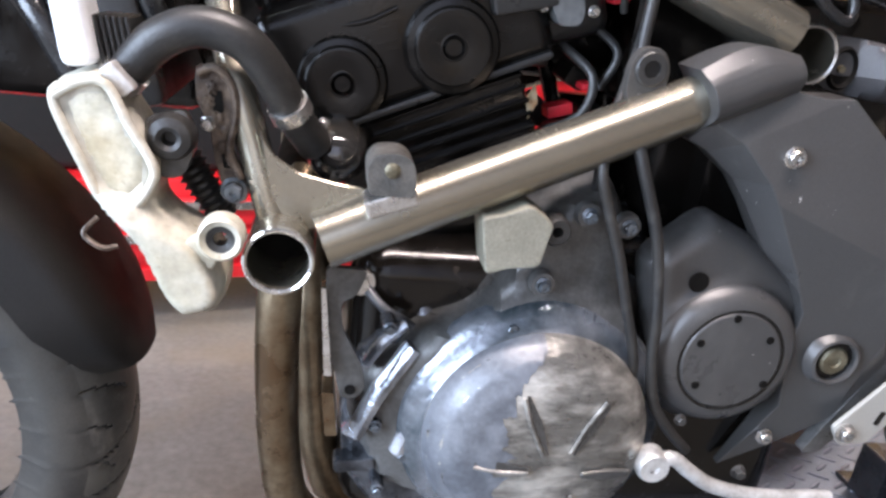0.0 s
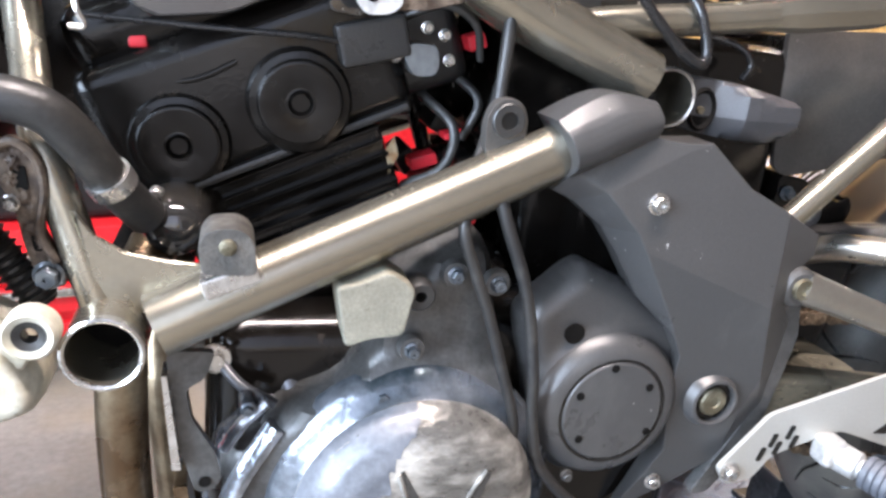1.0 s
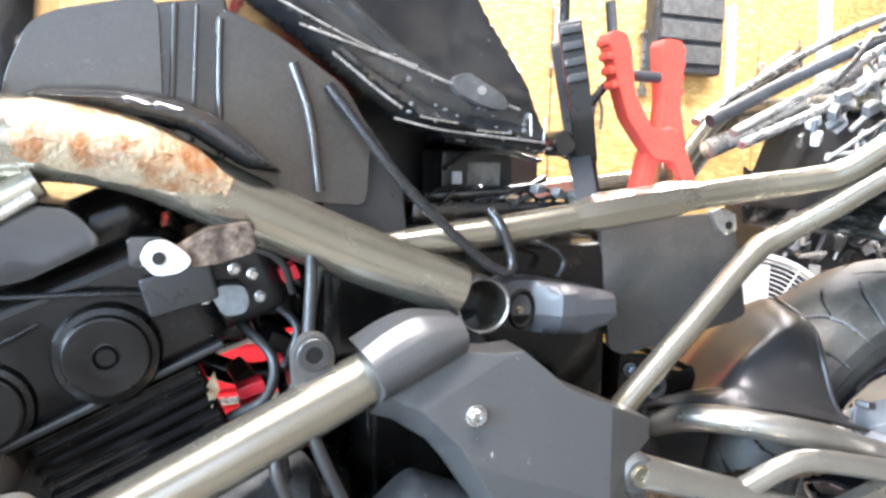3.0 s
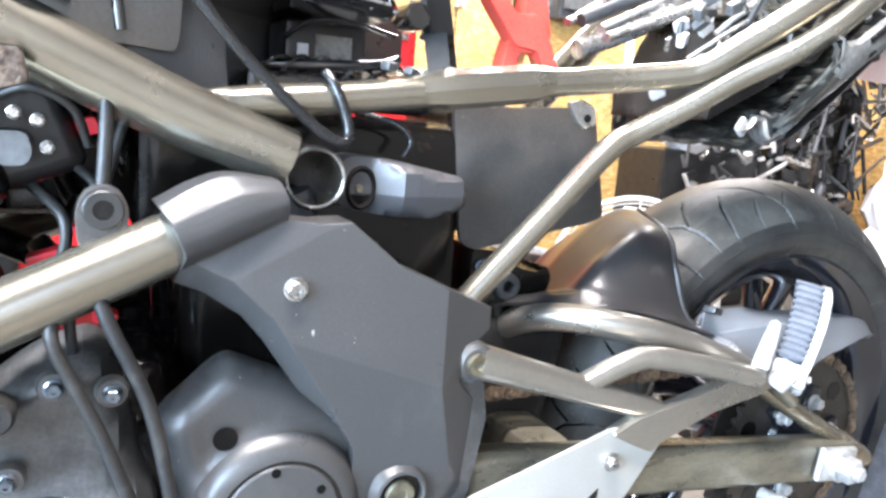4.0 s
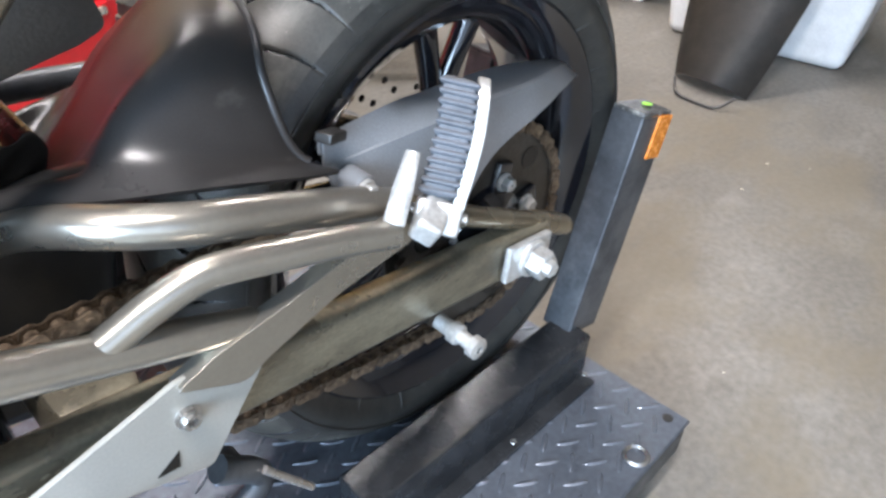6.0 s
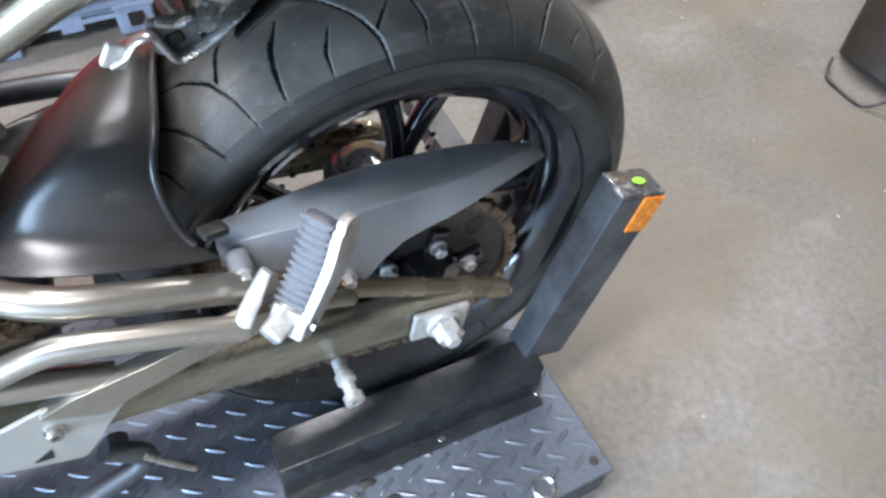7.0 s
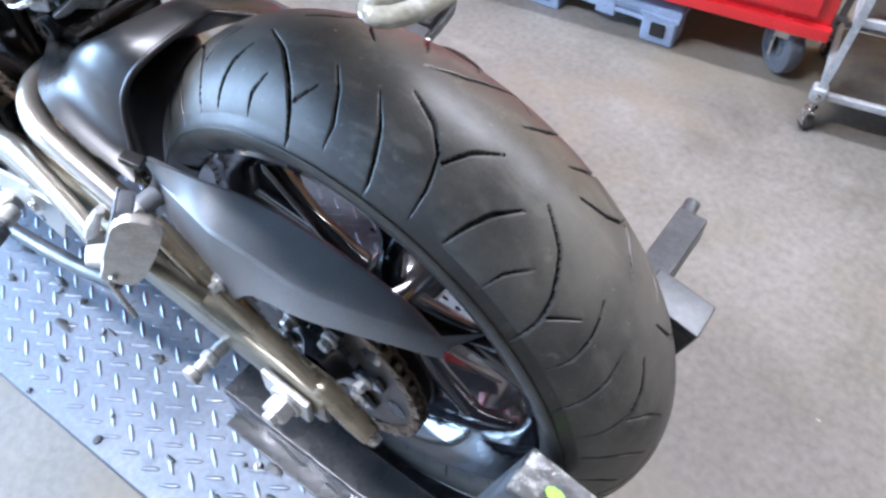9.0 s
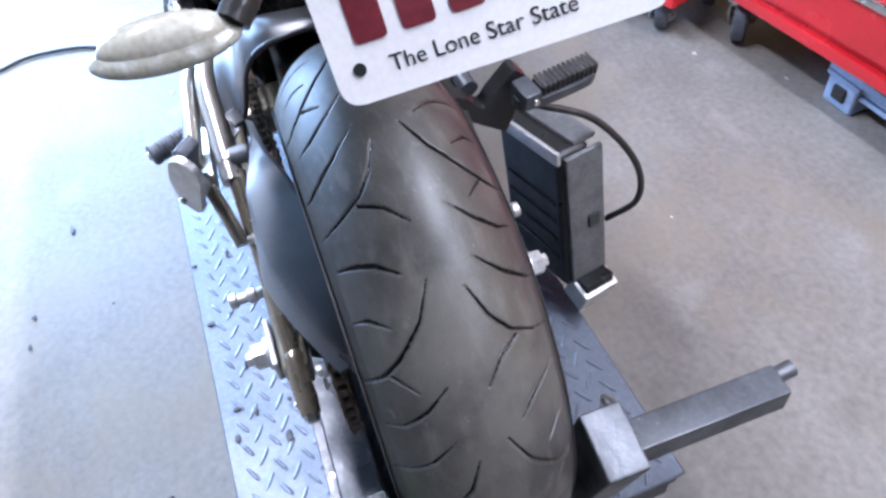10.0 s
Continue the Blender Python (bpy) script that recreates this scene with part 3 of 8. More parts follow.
tool_chest("tool_chest", 0.215, 1.104, 1.05, 0.5, 0.9, 0.125, 7.5, "long red enamelled roller tool chest on grey castors", 6, 0.14, 0.22)
tool_chest("tool_cabinet", -0.80, 0.80, 1.05, 0.30, 0.22, 0.10, 14, "low red enamelled tool cabinet behind the front wheel", 2)
bc = thing("tool_case", (-0.8, 0.97, 0.32), "black plastic tool case standing on the low red cabinet", "tool case")
cm = Matrix.Translation((-0.80, 0.96, 0.0)) @ pose(0, 0, 0, 0, 0, 14)
part("case_body", box(0.98, 0.22, 0.30, cm @ Matrix.Translation((0, 0, 0.472)), 0.02, 3), M["guard_black"], bc)
part("case_lid", box(1.00, 0.23, 0.10, cm @ Matrix.Translation((0, 0, 0.675)), 0.02, 3), M["guard_black"], bc)
for k in range(3):
    part("latch", box(0.04, 0.012, 0.06, cm @ Matrix.Translation((-0.3 + 0.3 * k, -0.118, 0.62)), 0.004), M["grey_vinyl"], bc)

# pale blue plastic dolly parked under the front of the chest
dl = thing("dolly", (0.243, 1.12, 0), "pale blue-grey plastic dolly on the concrete under the chest", "dolly")
base = Matrix.Translation((0.243, 1.124, 0)) @ pose(0, 0, 0, 0, 0, 3)
part("deck", box(0.40, 0.30, 0.022, base @ Matrix.Translation((0, 0.15, 0.088)), 0.006), M["blue_plastic"], dl)
for sx in (-0.150, 0.150):
    f = part("foot", box(0.085, 0.07, 0.076, base @ Matrix.Translation((sx, 0.035, 0.038)), 0.008, 3), M["blue_plastic"], dl)
    # solid black block imitates a shaded hollow in the foot
    part("socket", box(0.036, 0.010, 0.034, base @ Matrix.Translation((sx, -0.002, 0.040)), 0.004), M["black_plastic"], f, "black block painted as the shaded hollow of the foot")
    part("foot_rib", box(0.095, 0.012, 0.012, base @ Matrix.Translation((sx, 0.002, 0.074)), 0.003), M["blue_plastic"], f)
for z in (0.050, 0.068):
    part("crossbar", box(0.23, 0.02, 0.012, base @ Matrix.Translation((0, 0.02, z)), 0.003), M["blue_plastic"], dl)
part("centre_rib", box(0.05, 0.02, 0.05, base @ Matrix.Translation((0.01, 0.018, 0.055)), 0.004), M["blue_plastic"], dl)

# grey angle-iron cart on small swivel castors
ct = thing("shop_cart", (0.96, 1.2, 0), "grey welded steel cart on small castors", "cart")
base = Matrix.Translation((0.779, 1.052, 0)) @ pose(0, 0, 0, 0, 0, 10.3)
CW, CD = 0.364, 0.27
for x, y in ((0, 0), (CW, 0), (0, CD), (CW, CD)):
    sx = 0.010 if x == 0 else -0.010
    leg = part("leg", sweep([base @ Vector((x, y, 0.070)), base @ Vector((x + sx, y, 0.24)), base @ Vector((x + 1.8 * sx, y, 0.40))], 0.0105, 4, 3), M["grey_paint"], ct)
    part("collar", box(0.030, 0.030, 0.030, base @ Matrix.Translation((x, y, 0.092)), 0.005), M["grey_paint"], leg)
    bolt_at = base @ Matrix.Translation((x, y - 0.0155, 0.092)) @ left(0, 0, 0)
    piece("bolt", BOLT, bolt_at, leg)
    part("swivel_stem", sweep([base @ Vector((x, y, 0.046)), base @ Vector((x, y, 0.075))], 0.006, 12, 1), M["steel"], leg)
    f = part("castor_fork", box(0.024, 0.030, 0.006, base @ Matrix.Translation((x, y, 0.047)), 0.002), M["steel"], leg)
    for q in (-0.011, 0.011):
        part("fork_cheek", box(0.003, 0.022, 0.034, base @ Matrix.Translation((x, y, 0.031)) @ pose(0, 0, 0, 0, 0, 30) @ Matrix.Translation((q, 0, 0)), 0.001), M["steel"], leg)
    part("castor_wheel", lathe([(0, -0.008), (0.014, -0.010), (0.0195, -0.006), (0.0195, 0.006), (0.014, 0.010), (0, 0.008)], 24, base @ Matrix.Translation((x, y, 0.0195)) @ pose(0, 0, 0, 90, 0, 120)), M["rubber"], leg)
for z, mat in ((0.088, "grey_paint"), (0.262, "grey_paint"), (0.392, "grey_paint")):
    s_ = part("shelf", box(CW - 0.02, CD - 0.02, 0.006, base @ Matrix.Translation((CW / 2, CD / 2, z - 0.010)), 0.002), M["shelf_mesh"], ct, "dark dusty shelf")
    for y in (0, CD):
        part("rail", box(CW, 0.014, 0.016, base @ Matrix.Translation((CW / 2, y, z)), 0.003), M[mat], s_)
    for x in (0.006, CW - 0.006):
        part("end_rail", box(0.014, CD, 0.016, base @ Matrix.Translation((x, CD / 2, z)), 0.003), M[mat], s_)
tray = thing("drip_tray", (0.96, 1.18, 0.26), "black plastic drip tray lying on the cart shelf", "tray")
part("basin", box(0.22, 0.16, 0.035, base @ Matrix.Translation((CW / 2 + 0.02, CD / 2, 0.277)), 0.010, 3), M["black_plastic"], tray)
part("tray_lip", sweep([base @ Vector((CW / 2 + 0.02 + dx * 0.112, CD / 2 + dy * 0.082, 0.294)) for dx, dy in ((-1, -1), (1, -1), (1, 1), (-1, 1), (-1, -1))], 0.004, 8, 1, curve=False), M["black_plastic"], tray)

# white floor fan
fc = Vector((1.335, 1.055, 0.335))
fm = Matrix.Translation(fc) @ pose(0, 0, 0, 80, 0, -40) @ Matrix.Scale(1.2, 4)
fan = thing("floor_fan", (1.335, 1.055, 0), "white wire-caged floor fan on a tubular stand", "fan")
cage = part("cage", lathe([(0.0, 0.076), (0.03, 0.076), (0.03, 0.072), (0.0, 0.072)], 24, fm), M["white_plastic"], fan)
for k in range(16):
    r = 0.03 + 0.0115 * k
    part("wire_ring", lathe([(r - 0.0012, 0), (r, 0.0012), (r + 0.0012, 0), (r, -0.0012), (r - 0.0012, 0)], 48, fm @ Matrix.Translation((0, 0, 0.075 - 0.03 * (r / 0.2) ** 2))), M["white_plastic"], cage)
for k in range(12):
    a = radians(30 * k)
    part("spoke", sweep([fm @ Vector((0.03 * math.cos(a), 0.03 * math.sin(a), 0.078)), fm @ Vector((0.12 * math.cos(a), 0.12 * math.sin(a), 0.066)), fm @ Vector((0.205 * math.cos(a), 0.205 * math.sin(a), 0.035))], 0.0022, 8, 4), M["white_plastic"], cage)
part("rim_band", lathe([(0.203, -0.05), (0.212, -0.05), (0.212, 0.04), (0.203, 0.04), (0.203, -0.05)], 56, fm), M["white_plastic"], fan)
part("badge", lathe([(0, 0.08), (0.028, 0.08), (0.03, 0.083), (0.022, 0.088), (0, 0.088)], 28, fm), M["blue"], fan, "blue centre badge")
for k in range(4):
    part("blade", box(0.085, 0.15, 0.004, fm @ pose(0, 0, 0, 0, 0, 90 * k) @ Matrix.Translation((0, 0.11, 0)) @ pose(0, 0, 0, 0, 24, 0), 0.002), M["white_plastic"], fan)
part("motor", lathe([(0, -0.10), (0.05, -0.10), (0.055, -0.05), (0.05, 0.0), (0, 0.0)], 24, fm), M["white_plastic"], fan)
q = Matrix.Rotation(radians(-40), 3, "Z")
for s in (-1, 1):
    part("stand_tube", sweep([fc + q @ Vector((s * 0.258, 0, 0)), fc + q @ Vector((s * 0.265, 0.0, -0.20)), fc + q @ Vector((s * 0.262, -0.03, -0.30)), fc + q @ Vector((s * 0.26, 0.02, -0.323)), fc + q @ Vector((s * 0.26, 0.14, -0.323))], 0.0115, 12, 6), M["white_plastic"], fan)

# grey moulded fairing leaning on a white bin, and a sheet of plastic
fr = thing("loose_fairing", (1.9, 0.34, 0), "dark grey moulded fairing panel stood on the concrete", "fairing")
bm = bmesh.new()
rows = []
for i in range(13):
    u = i / 12
    ring = []
    for j in range(11):
        w = j / 10 - 0.5
        half = 0.115 + 0.10 * u ** 0.8
        a = 2.3 * w
        ring.append(bm.verts.new((1.93 + 0.25 * u + 0.10 * (1 - math.cos(a)), 0.335 - half * math.sin(a) * 1.05 + 0.03 * u, 0.50 * u + 0.16 * (0.25 - w * w) * (1 - u))))
    rows.append(ring)
for a, b in zip(rows, rows[1:]):
    for j in range(10):
        bm.faces.new((a[j], a[j + 1], b[j + 1], b[j]))
r = bmesh.ops.solidify(bm, geom=bm.faces[:], thickness=0.006)
part("panel", bm, M["grey_vinyl"], fr)
part("upper_lip", sweep([(2.20, 0.60, 0.50), (2.13, 0.36, 0.52), (2.24, 0.10, 0.50)], 0.012, 10, 6, flat=0.6), M["grey_vinyl"], fr)
part("trailing_wire", sweep([(1.90, 0.40, 0.035), (1.868, 0.37, 0.010), (1.862, 0.31, 0.005), (1.868, 0.25, 0.008), (1.90, 0.22, 0.035)], 0.004, 8, 6), M["rubber"], fr, "black wire trailing from the fairing")
bn = thing("plastic_bin", (2.45, 0.4, 0), "white plastic bin on the concrete behind the loose fairing", "bin")
bm = box(0.42, 0.62, 0.34, Matrix.Translation((2.50, 0.42, 0.171)) @ pose(0, 0, 0, 0, 0, 10), 0.03, 3)
for v in bm.verts:
    k = 0.86 + 0.14 * v.co.z / 0.34
    v.co.x, v.co.y = 2.5 + (v.co.x - 2.5) * k, 0.42 + (v.co.y - 0.42) * k
part("tub", bm, M["white_plastic"], bn)
part("lid", box(0.46, 0.66, 0.03, Matrix.Translation((2.50, 0.42, 0.355)) @ pose(0, 0, 0, 0, 0, 10), 0.012, 2), M["blue_plastic"], bn, "pale blue lid")


def crumpled(name, c, size, seed, mat, label, category):
    bm = bmesh.new()
    bmesh.ops.create_icosphere(bm, subdivisions=4, radius=1)
    for v in bm.verts:
        n = noise.fractal(v.co * 2.1 + Vector((seed, 0, 0)), 1.0, 2.2, 4)
        k = 1 + 0.28 * n
        v.co = Vector((c[0] + size[0] * v.co.x * k, c[1] + size[1] * v.co.y * k, max(0.003, c[2] + size[2] * v.co.z * k)))
    t = thing(name, (c[0], c[1], 0), label, category)
    part("folds", bm, mat, t, angle=25)
    part("gathered_top", lump((c[0], c[1] - 0.02, c[2] + size[2] * 1.02), (size[0] * 0.30, size[1] * 0.30, size[2] * 0.28), seed + 5, 0.5, 3, 2.4), mat, t, angle=25)
    return t


crumpled("plastic_bag", (2.50, 0.98, 0.22), (0.15, 0.20, 0.26), 3.0, M["bag"], "crumpled white plastic bag on the floor", "bag")
crumpled("dust_sheet", (3.35, 1.25, 0.42), (0.30, 0.30, 0.46), 8.0, M["bag"], "crumpled white plastic dust sheet heaped on the floor", "sheet")

# ---------------------------------------------------------------- the lift
DECK = 0.126
lift = thing("motorcycle_lift", (0.26, 0, 0), "low motorcycle lift with a blue-grey tread-plate deck and black wheel posts", "motorcycle lift")
TURN_D = Matrix.Translation((0.257, -0.004, 0)) @ pose(0, 0, 0, 0, 0, 1.75)
deck = part("deck", box(1.02, 0.592, 0.006, TURN_D @ Matrix.Translation((0, 0, DECK - 0.003)), 0.002, 1), M["diamond"], lift)
for y in (-0.286, 0.286):
    part("side_rail", box(1.0, 0.02, 0.045, TURN_D @ Matrix.Translation((0, y, DECK - 0.029)), 0.003), M["black_steel"], lift)
part("end_rail", box(0.02, 0.55, 0.045, TURN_D @ Matrix.Translation((0.498, 0, DECK - 0.029)), 0.003), M["black_steel"], lift)
for s in (-1, 1):
    part("base_beam", box(0.9, 0.05, 0.05, Matrix.Translation((0.2, s * 0.2, 0.026)), 0.004), M["black_steel"], lift)
    part("scissor_arm", box(0.7, 0.03, 0.028, Matrix.Translation((0.2, s * 0.15, 0.066)) @ pose(0, 0, 0, 0, 1.2, 0), 0.004), M["black_steel"], lift)


def lean(x0, z0, x1, z1, w, d, y, bevel=0.004):
    """A square bar between two points of the side view."""
    a = math.atan2(x1 - x0, z1 - z0)
    n = math.hypot(x1 - x0, z1 - z0)
    return box(w, d, n, Matrix.Translation(((x0 + x1) / 2, y, (z0 + z1) / 2)) @ Matrix.Rotation(a, 4, "Y"), bevel)


for s in (-1, 1):
    yc = -0.112 if s < 0 else 0.118
    ch = part("wheel_channel", box(0.37, 0.055, 0.078, Matrix.Translation((0.55, yc - 0.004, DECK + 0.040)), 0.004), M["channel"], lift, "scuffed black steel wheel channel")
    part("flange", box(0.37, 0.03, 0.006, Matrix.Translation((0.55, yc + s * 0.036, DECK + 0.004)), 0.002), M["channel"], ch)
    post = part("wheel_post", lean(0.746, 0.19, 0.8235, 0.478, 0.066, 0.044, yc + 0.012), M["black_steel"], lift, "leaning black square post with worn edges")
    part("post_cap", lean(0.8228, 0.4765, 0.8246, 0.4835, 0.066, 0.043, yc + 0.012, 0.003), M["cap_paint"] if s < 0 else M["black_steel"], post)
    if s < 0:
        zz = 0.448
        xx = 0.8315 - (0.478 - zz) * 0.269
        part("reflector", lean(xx + 0.002, zz - 0.025, xx + 0.016, zz + 0.027, 0.030, 0.003, yc + 0.012 - 0.0232, 0.001), M["orange"], post, "cracked orange reflector sticker")
        part("paint_mark", lathe([(0, 0), (0.008, 0), (0.008, 0.0006), (0, 0.0006)], 9, Matrix.Translation((0.828, yc + 0.010, 0.4852)) @ Matrix.Rotation(0.262, 4, "Y") @ Matrix.Diagonal((1.2, 0.7, 1, 1))), M["green"], post, "green paint dab")
bar = part("lock_bar", box(0.042, 0.26, 0.042, Matrix.Translation((0.755, 0.278, 0.287)), 0.003), M["black_steel"], lift, "scuffed dark square bar with a knob end")
part("bar_knob", sweep([(0.746, 0.404, 0.296), (0.744, 0.432, 0.298)], 0.011, 14, 2), M["black_steel"], bar)
part("bar_weld", box(0.05, 0.03, 0.05, Matrix.Translation((0.755, 0.158, 0.287)), 0.01), M["black_steel"], bar)
bm = lathe([(0.009, 0.0035), (0.0125, 0), (0.009, -0.0035), (0.0055, 0), (0.009, 0.0035)], 20, Matrix.Translation((0.715, 0.196, 0.327)) @ pose(0, 0, 0, 90, 0, 30))
sweep([(0.715, 0.196, 0.317), (0.725, 0.192, 0.28)], 0.005, 10, 2, bm=bm)
part("eye_bolt", bm, M["steel"], bar, "zinc eye bolt")
for x, y in ((0.734, -0.133), (0.58, -0.141), (0.445, -0.165), (0.734, 0.16), (0.58, 0.16)):
    piece("deck_bolt", BOLT, Matrix.Translation((x, y - 0.012, DECK)), lift)
part("hole_plug", lathe([(0, 0), (0.007, 0), (0.007, 0.0008), (0, 0.0008)], 16, Matrix.Translation((0.757, -0.262, DECK))), M["rubber"], lift)
part("eye_ring", lathe([(0.014, 0.003), (0.017, 0), (0.014, -0.003), (0.011, 0), (0.014, 0.003)], 20, Matrix.Translation((0.675, -0.268, DECK + 0.004))), M["steel"], lift)

# ---------------------------------------------------------------- the motorcycle
bike = thing("motorcycle", (0, 0, DECK), "stripped motorcycle with a bronze tubular frame, standing on the lift", "motorcycle")
AX, AZ = 0.563, 0.430
WR, WW, WY = 0.310, 0.083, 0.013


def tyre(cx, cz, radius, half, mid, grooves, parent_, dense):
    """A tyre with curved tread grooves cut into it; the side walls run down to the rim."""
    nt, crown = (1900, 150) if dense else (500, 50)
    arc = 1.03 * half
    tmax = math.asin(min(0.95, half * 0.90 / arc))
    ang = np.linspace(-tmax, tmax, crown)
    ys, rs = arc * np.sin(ang), radius - arc * (1 - np.cos(ang))
    wall_y = np.array([0.955, 0.99, 1.0, 0.98, 0.93, 0.87, 0.83]) * half
    wall_r = np.linspace(rs[-1] - 0.006, radius - 0.088, 7)
    Y = np.concatenate([-wall_y[::-1], ys, wall_y])
    R = np.concatenate([wall_r[::-1], rs, wall_r])
    th = np.linspace(0, 2 * np.pi, nt, endpoint=False)
    T, YY = np.meshgrid(th, Y + mid, indexing="ij")
    depth = np.zeros_like(T)
    period = 2 * np.pi / 7
    S = YY
    for g in grooves:
        for mirror, shift in ((1, 0.0), (-1, radians(26))):
            for (t0, s0, w0), (t1, s1, w1) in zip(g, g[1:]):
                ax_, ay = radians(t0) * radius, mid + mirror * (s0 / 1000 - mid)
                bx, by = radians(t1) * radius, mid + mirror * (s1 / 1000 - mid)
                px = ((T + shift + period / 2 - radians((t0 + t1) / 2)) % period - period / 2) * radius + (ax_ + bx) / 2
                dx, dy = bx - ax_, by - ay
                k = np.clip(((px - ax_) * dx + (S - ay) * dy) / (dx * dx + dy * dy), 0, 1)
                d = np.hypot(px - ax_ - k * dx, S - ay - k * dy)
                w = (w0 + (w1 - w0) * k) / 1000
                depth = np.maximum(depth, np.clip((w - d) / 0.0016, 0, 1))
    rad = R[None, :] - 0.0045 * depth
    X = cx + rad * np.cos(T)
    Z = cz + rad * np.sin(T)
    verts = np.stack([X, YY, Z], -1).reshape(-1, 3)
    ny = len(Y)
    i = np.arange(nt)[:, None] * ny + np.arange(ny - 1)[None, :]
    j = ((np.arange(nt) + 1) % nt)[:, None] * ny + np.arange(ny - 1)[None, :]
    faces = np.stack([i, i + 1, j + 1, j], -1).reshape(-1, 4)
    me = bpy.data.meshes.new("tyre")
    me.from_pydata(verts.tolist(), [], faces.tolist())
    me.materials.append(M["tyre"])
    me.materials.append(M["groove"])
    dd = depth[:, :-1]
    # faces deep in a groove take the near-black shade colour
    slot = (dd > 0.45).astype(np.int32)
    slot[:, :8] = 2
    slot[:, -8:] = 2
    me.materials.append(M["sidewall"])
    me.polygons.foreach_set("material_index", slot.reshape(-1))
    me.polygons.foreach_set("use_smooth", np.ones(len(faces), dtype=bool))
    me.update()
    return part("tyre", me, None, parent_, "worn black rubber tyre with curved tread grooves")


GROOVES = [
    [(94, -65, 1.8), (94.8, -51, 2.5), (97, -36, 2.3), (101.5, -14, 1.8), (107, 1, 1.0)],
    [(94.6, -45, 1.8), (91.5, -30, 0.9)],
    [(86.5, -59, 0.9), (86.3, -47, 2.0), (88.3, -28, 2.1), (91.5, -9, 0.9)],
    [(77, -61, 1.8), (77.8, -51, 2.3), (79.5, -35, 2.1), (82.8, -15, 0.9)],
    [(68.5, -61, 0.9), (69, -46, 1.8), (70.8, -26, 2.1), (74, -12, 1.8), (79, -1, 1.0)],
    [(69.6, -29, 1.8), (67.5, -11, 1.7), (64.2, 4, 0.9)],
    [(62, -58.5, 1.4), (61.2, -46, 2.4), (60, -32, 2.4), (57.3, -15, 1.0)],
    [(52.9, -60, 1.0), (52.6, -49, 2.1), (50.4, -35, 0.9)],
]

wheel = part("rear_wheel", lathe([(0.020, -0.075), (0.046, -0.072), (0.052, -0.05), (0.045, -0.03), (0.042, 0.03), (0.052, 0.055), (0.050, 0.070), (0.020, 0.072)], 40, Matrix.Translation((AX, WY, AZ)) @ pose(0, 0, 0, 90, 0, 0)), M["rim"], bike, "gloss black cast rear wheel")
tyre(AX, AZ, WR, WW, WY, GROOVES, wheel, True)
turn = Matrix.Translation((AX, WY, AZ)) @ pose(0, 0, 0, 90, 0, 0)
for s in (-1, 1):
    for r, w in ((0.2315, 0.0715), (0.2385, 0.0765), (0.2560, 0.0822)):
        part("sidewall_ring", lathe([(r - 0.0012, s * w), (r, s * (w + 0.0012)), (r + 0.0012, s * (w + 0.0006)), (r, s * (w - 0.002))], 120, turn), M["sidewall"], wheel)
half_rim = [(0.2225, -0.073), (0.2265, -0.071), (0.2215, -0.067), (0.2165, -0.066), (0.2145, -0.059), (0.2085, -0.0575), (0.2065, -0.050), (0.2015, -0.0485), (0.1985, -0.036), (0.1945, -0.033), (0.1915, -0.012)]
rim_profile = half_rim + [(r, -h) for r, h in half_rim[::-1]] + [(0.2125, 0.066), (0.198, 0.055), (0.186, 0.030), (0.182, 0.0), (0.186, -0.030), (0.198, -0.055), (0.2125, -0.066), (0.2225, -0.073)]
part("rim", lathe(rim_profile, 96, turn), M["rim"], wheel)
for k in range(5):
    for s in (-0.17, 0.17):
        a0, a1 = radians(72 * k + 8), radians(72 * k + 8) + s
        p0 = Vector((AX + 0.042 * math.cos(a0), 0, AZ + 0.042 * math.sin(a0)))
        p1 = Vector((AX + 0.110 * math.cos(a0 + s * 0.35), 0.0, AZ + 0.110 * math.sin(a0 + s * 0.35)))
        p2 = Vector((AX + 0.189 * math.cos(a1), 0.0, AZ + 0.189 * math.sin(a1)))
        part("spoke", sweep([p0, p1, p2], [0.017, 0.011, 0.013], 10, 5, flat=1.0), M["rim"], wheel)
bm = lathe([(0.060, 0.076), (0.108, 0.076), (0.108, 0.080), (0.060, 0.080), (0.060, 0.076)], 60, turn)
disc = part("brake_disc", bm, M["sprocket"], wheel, "drilled steel brake disc")
hole = mesh_of("disc_hole", lathe([(0, 0), (0.0042, 0), (0.0042, 0.0006), (0, 0.0006)], 10), M["groove"])
for k in range(36):
    a = radians(10 * k)
    r = (0.076, 0.088, 0.099)[k % 3]
    piece("drilling", hole, Matrix.Translation((AX + r * math.cos(a), 0.0756, AZ + r * math.sin(a))) @ pose(0, 0, 0, 90, 0, 0), disc)

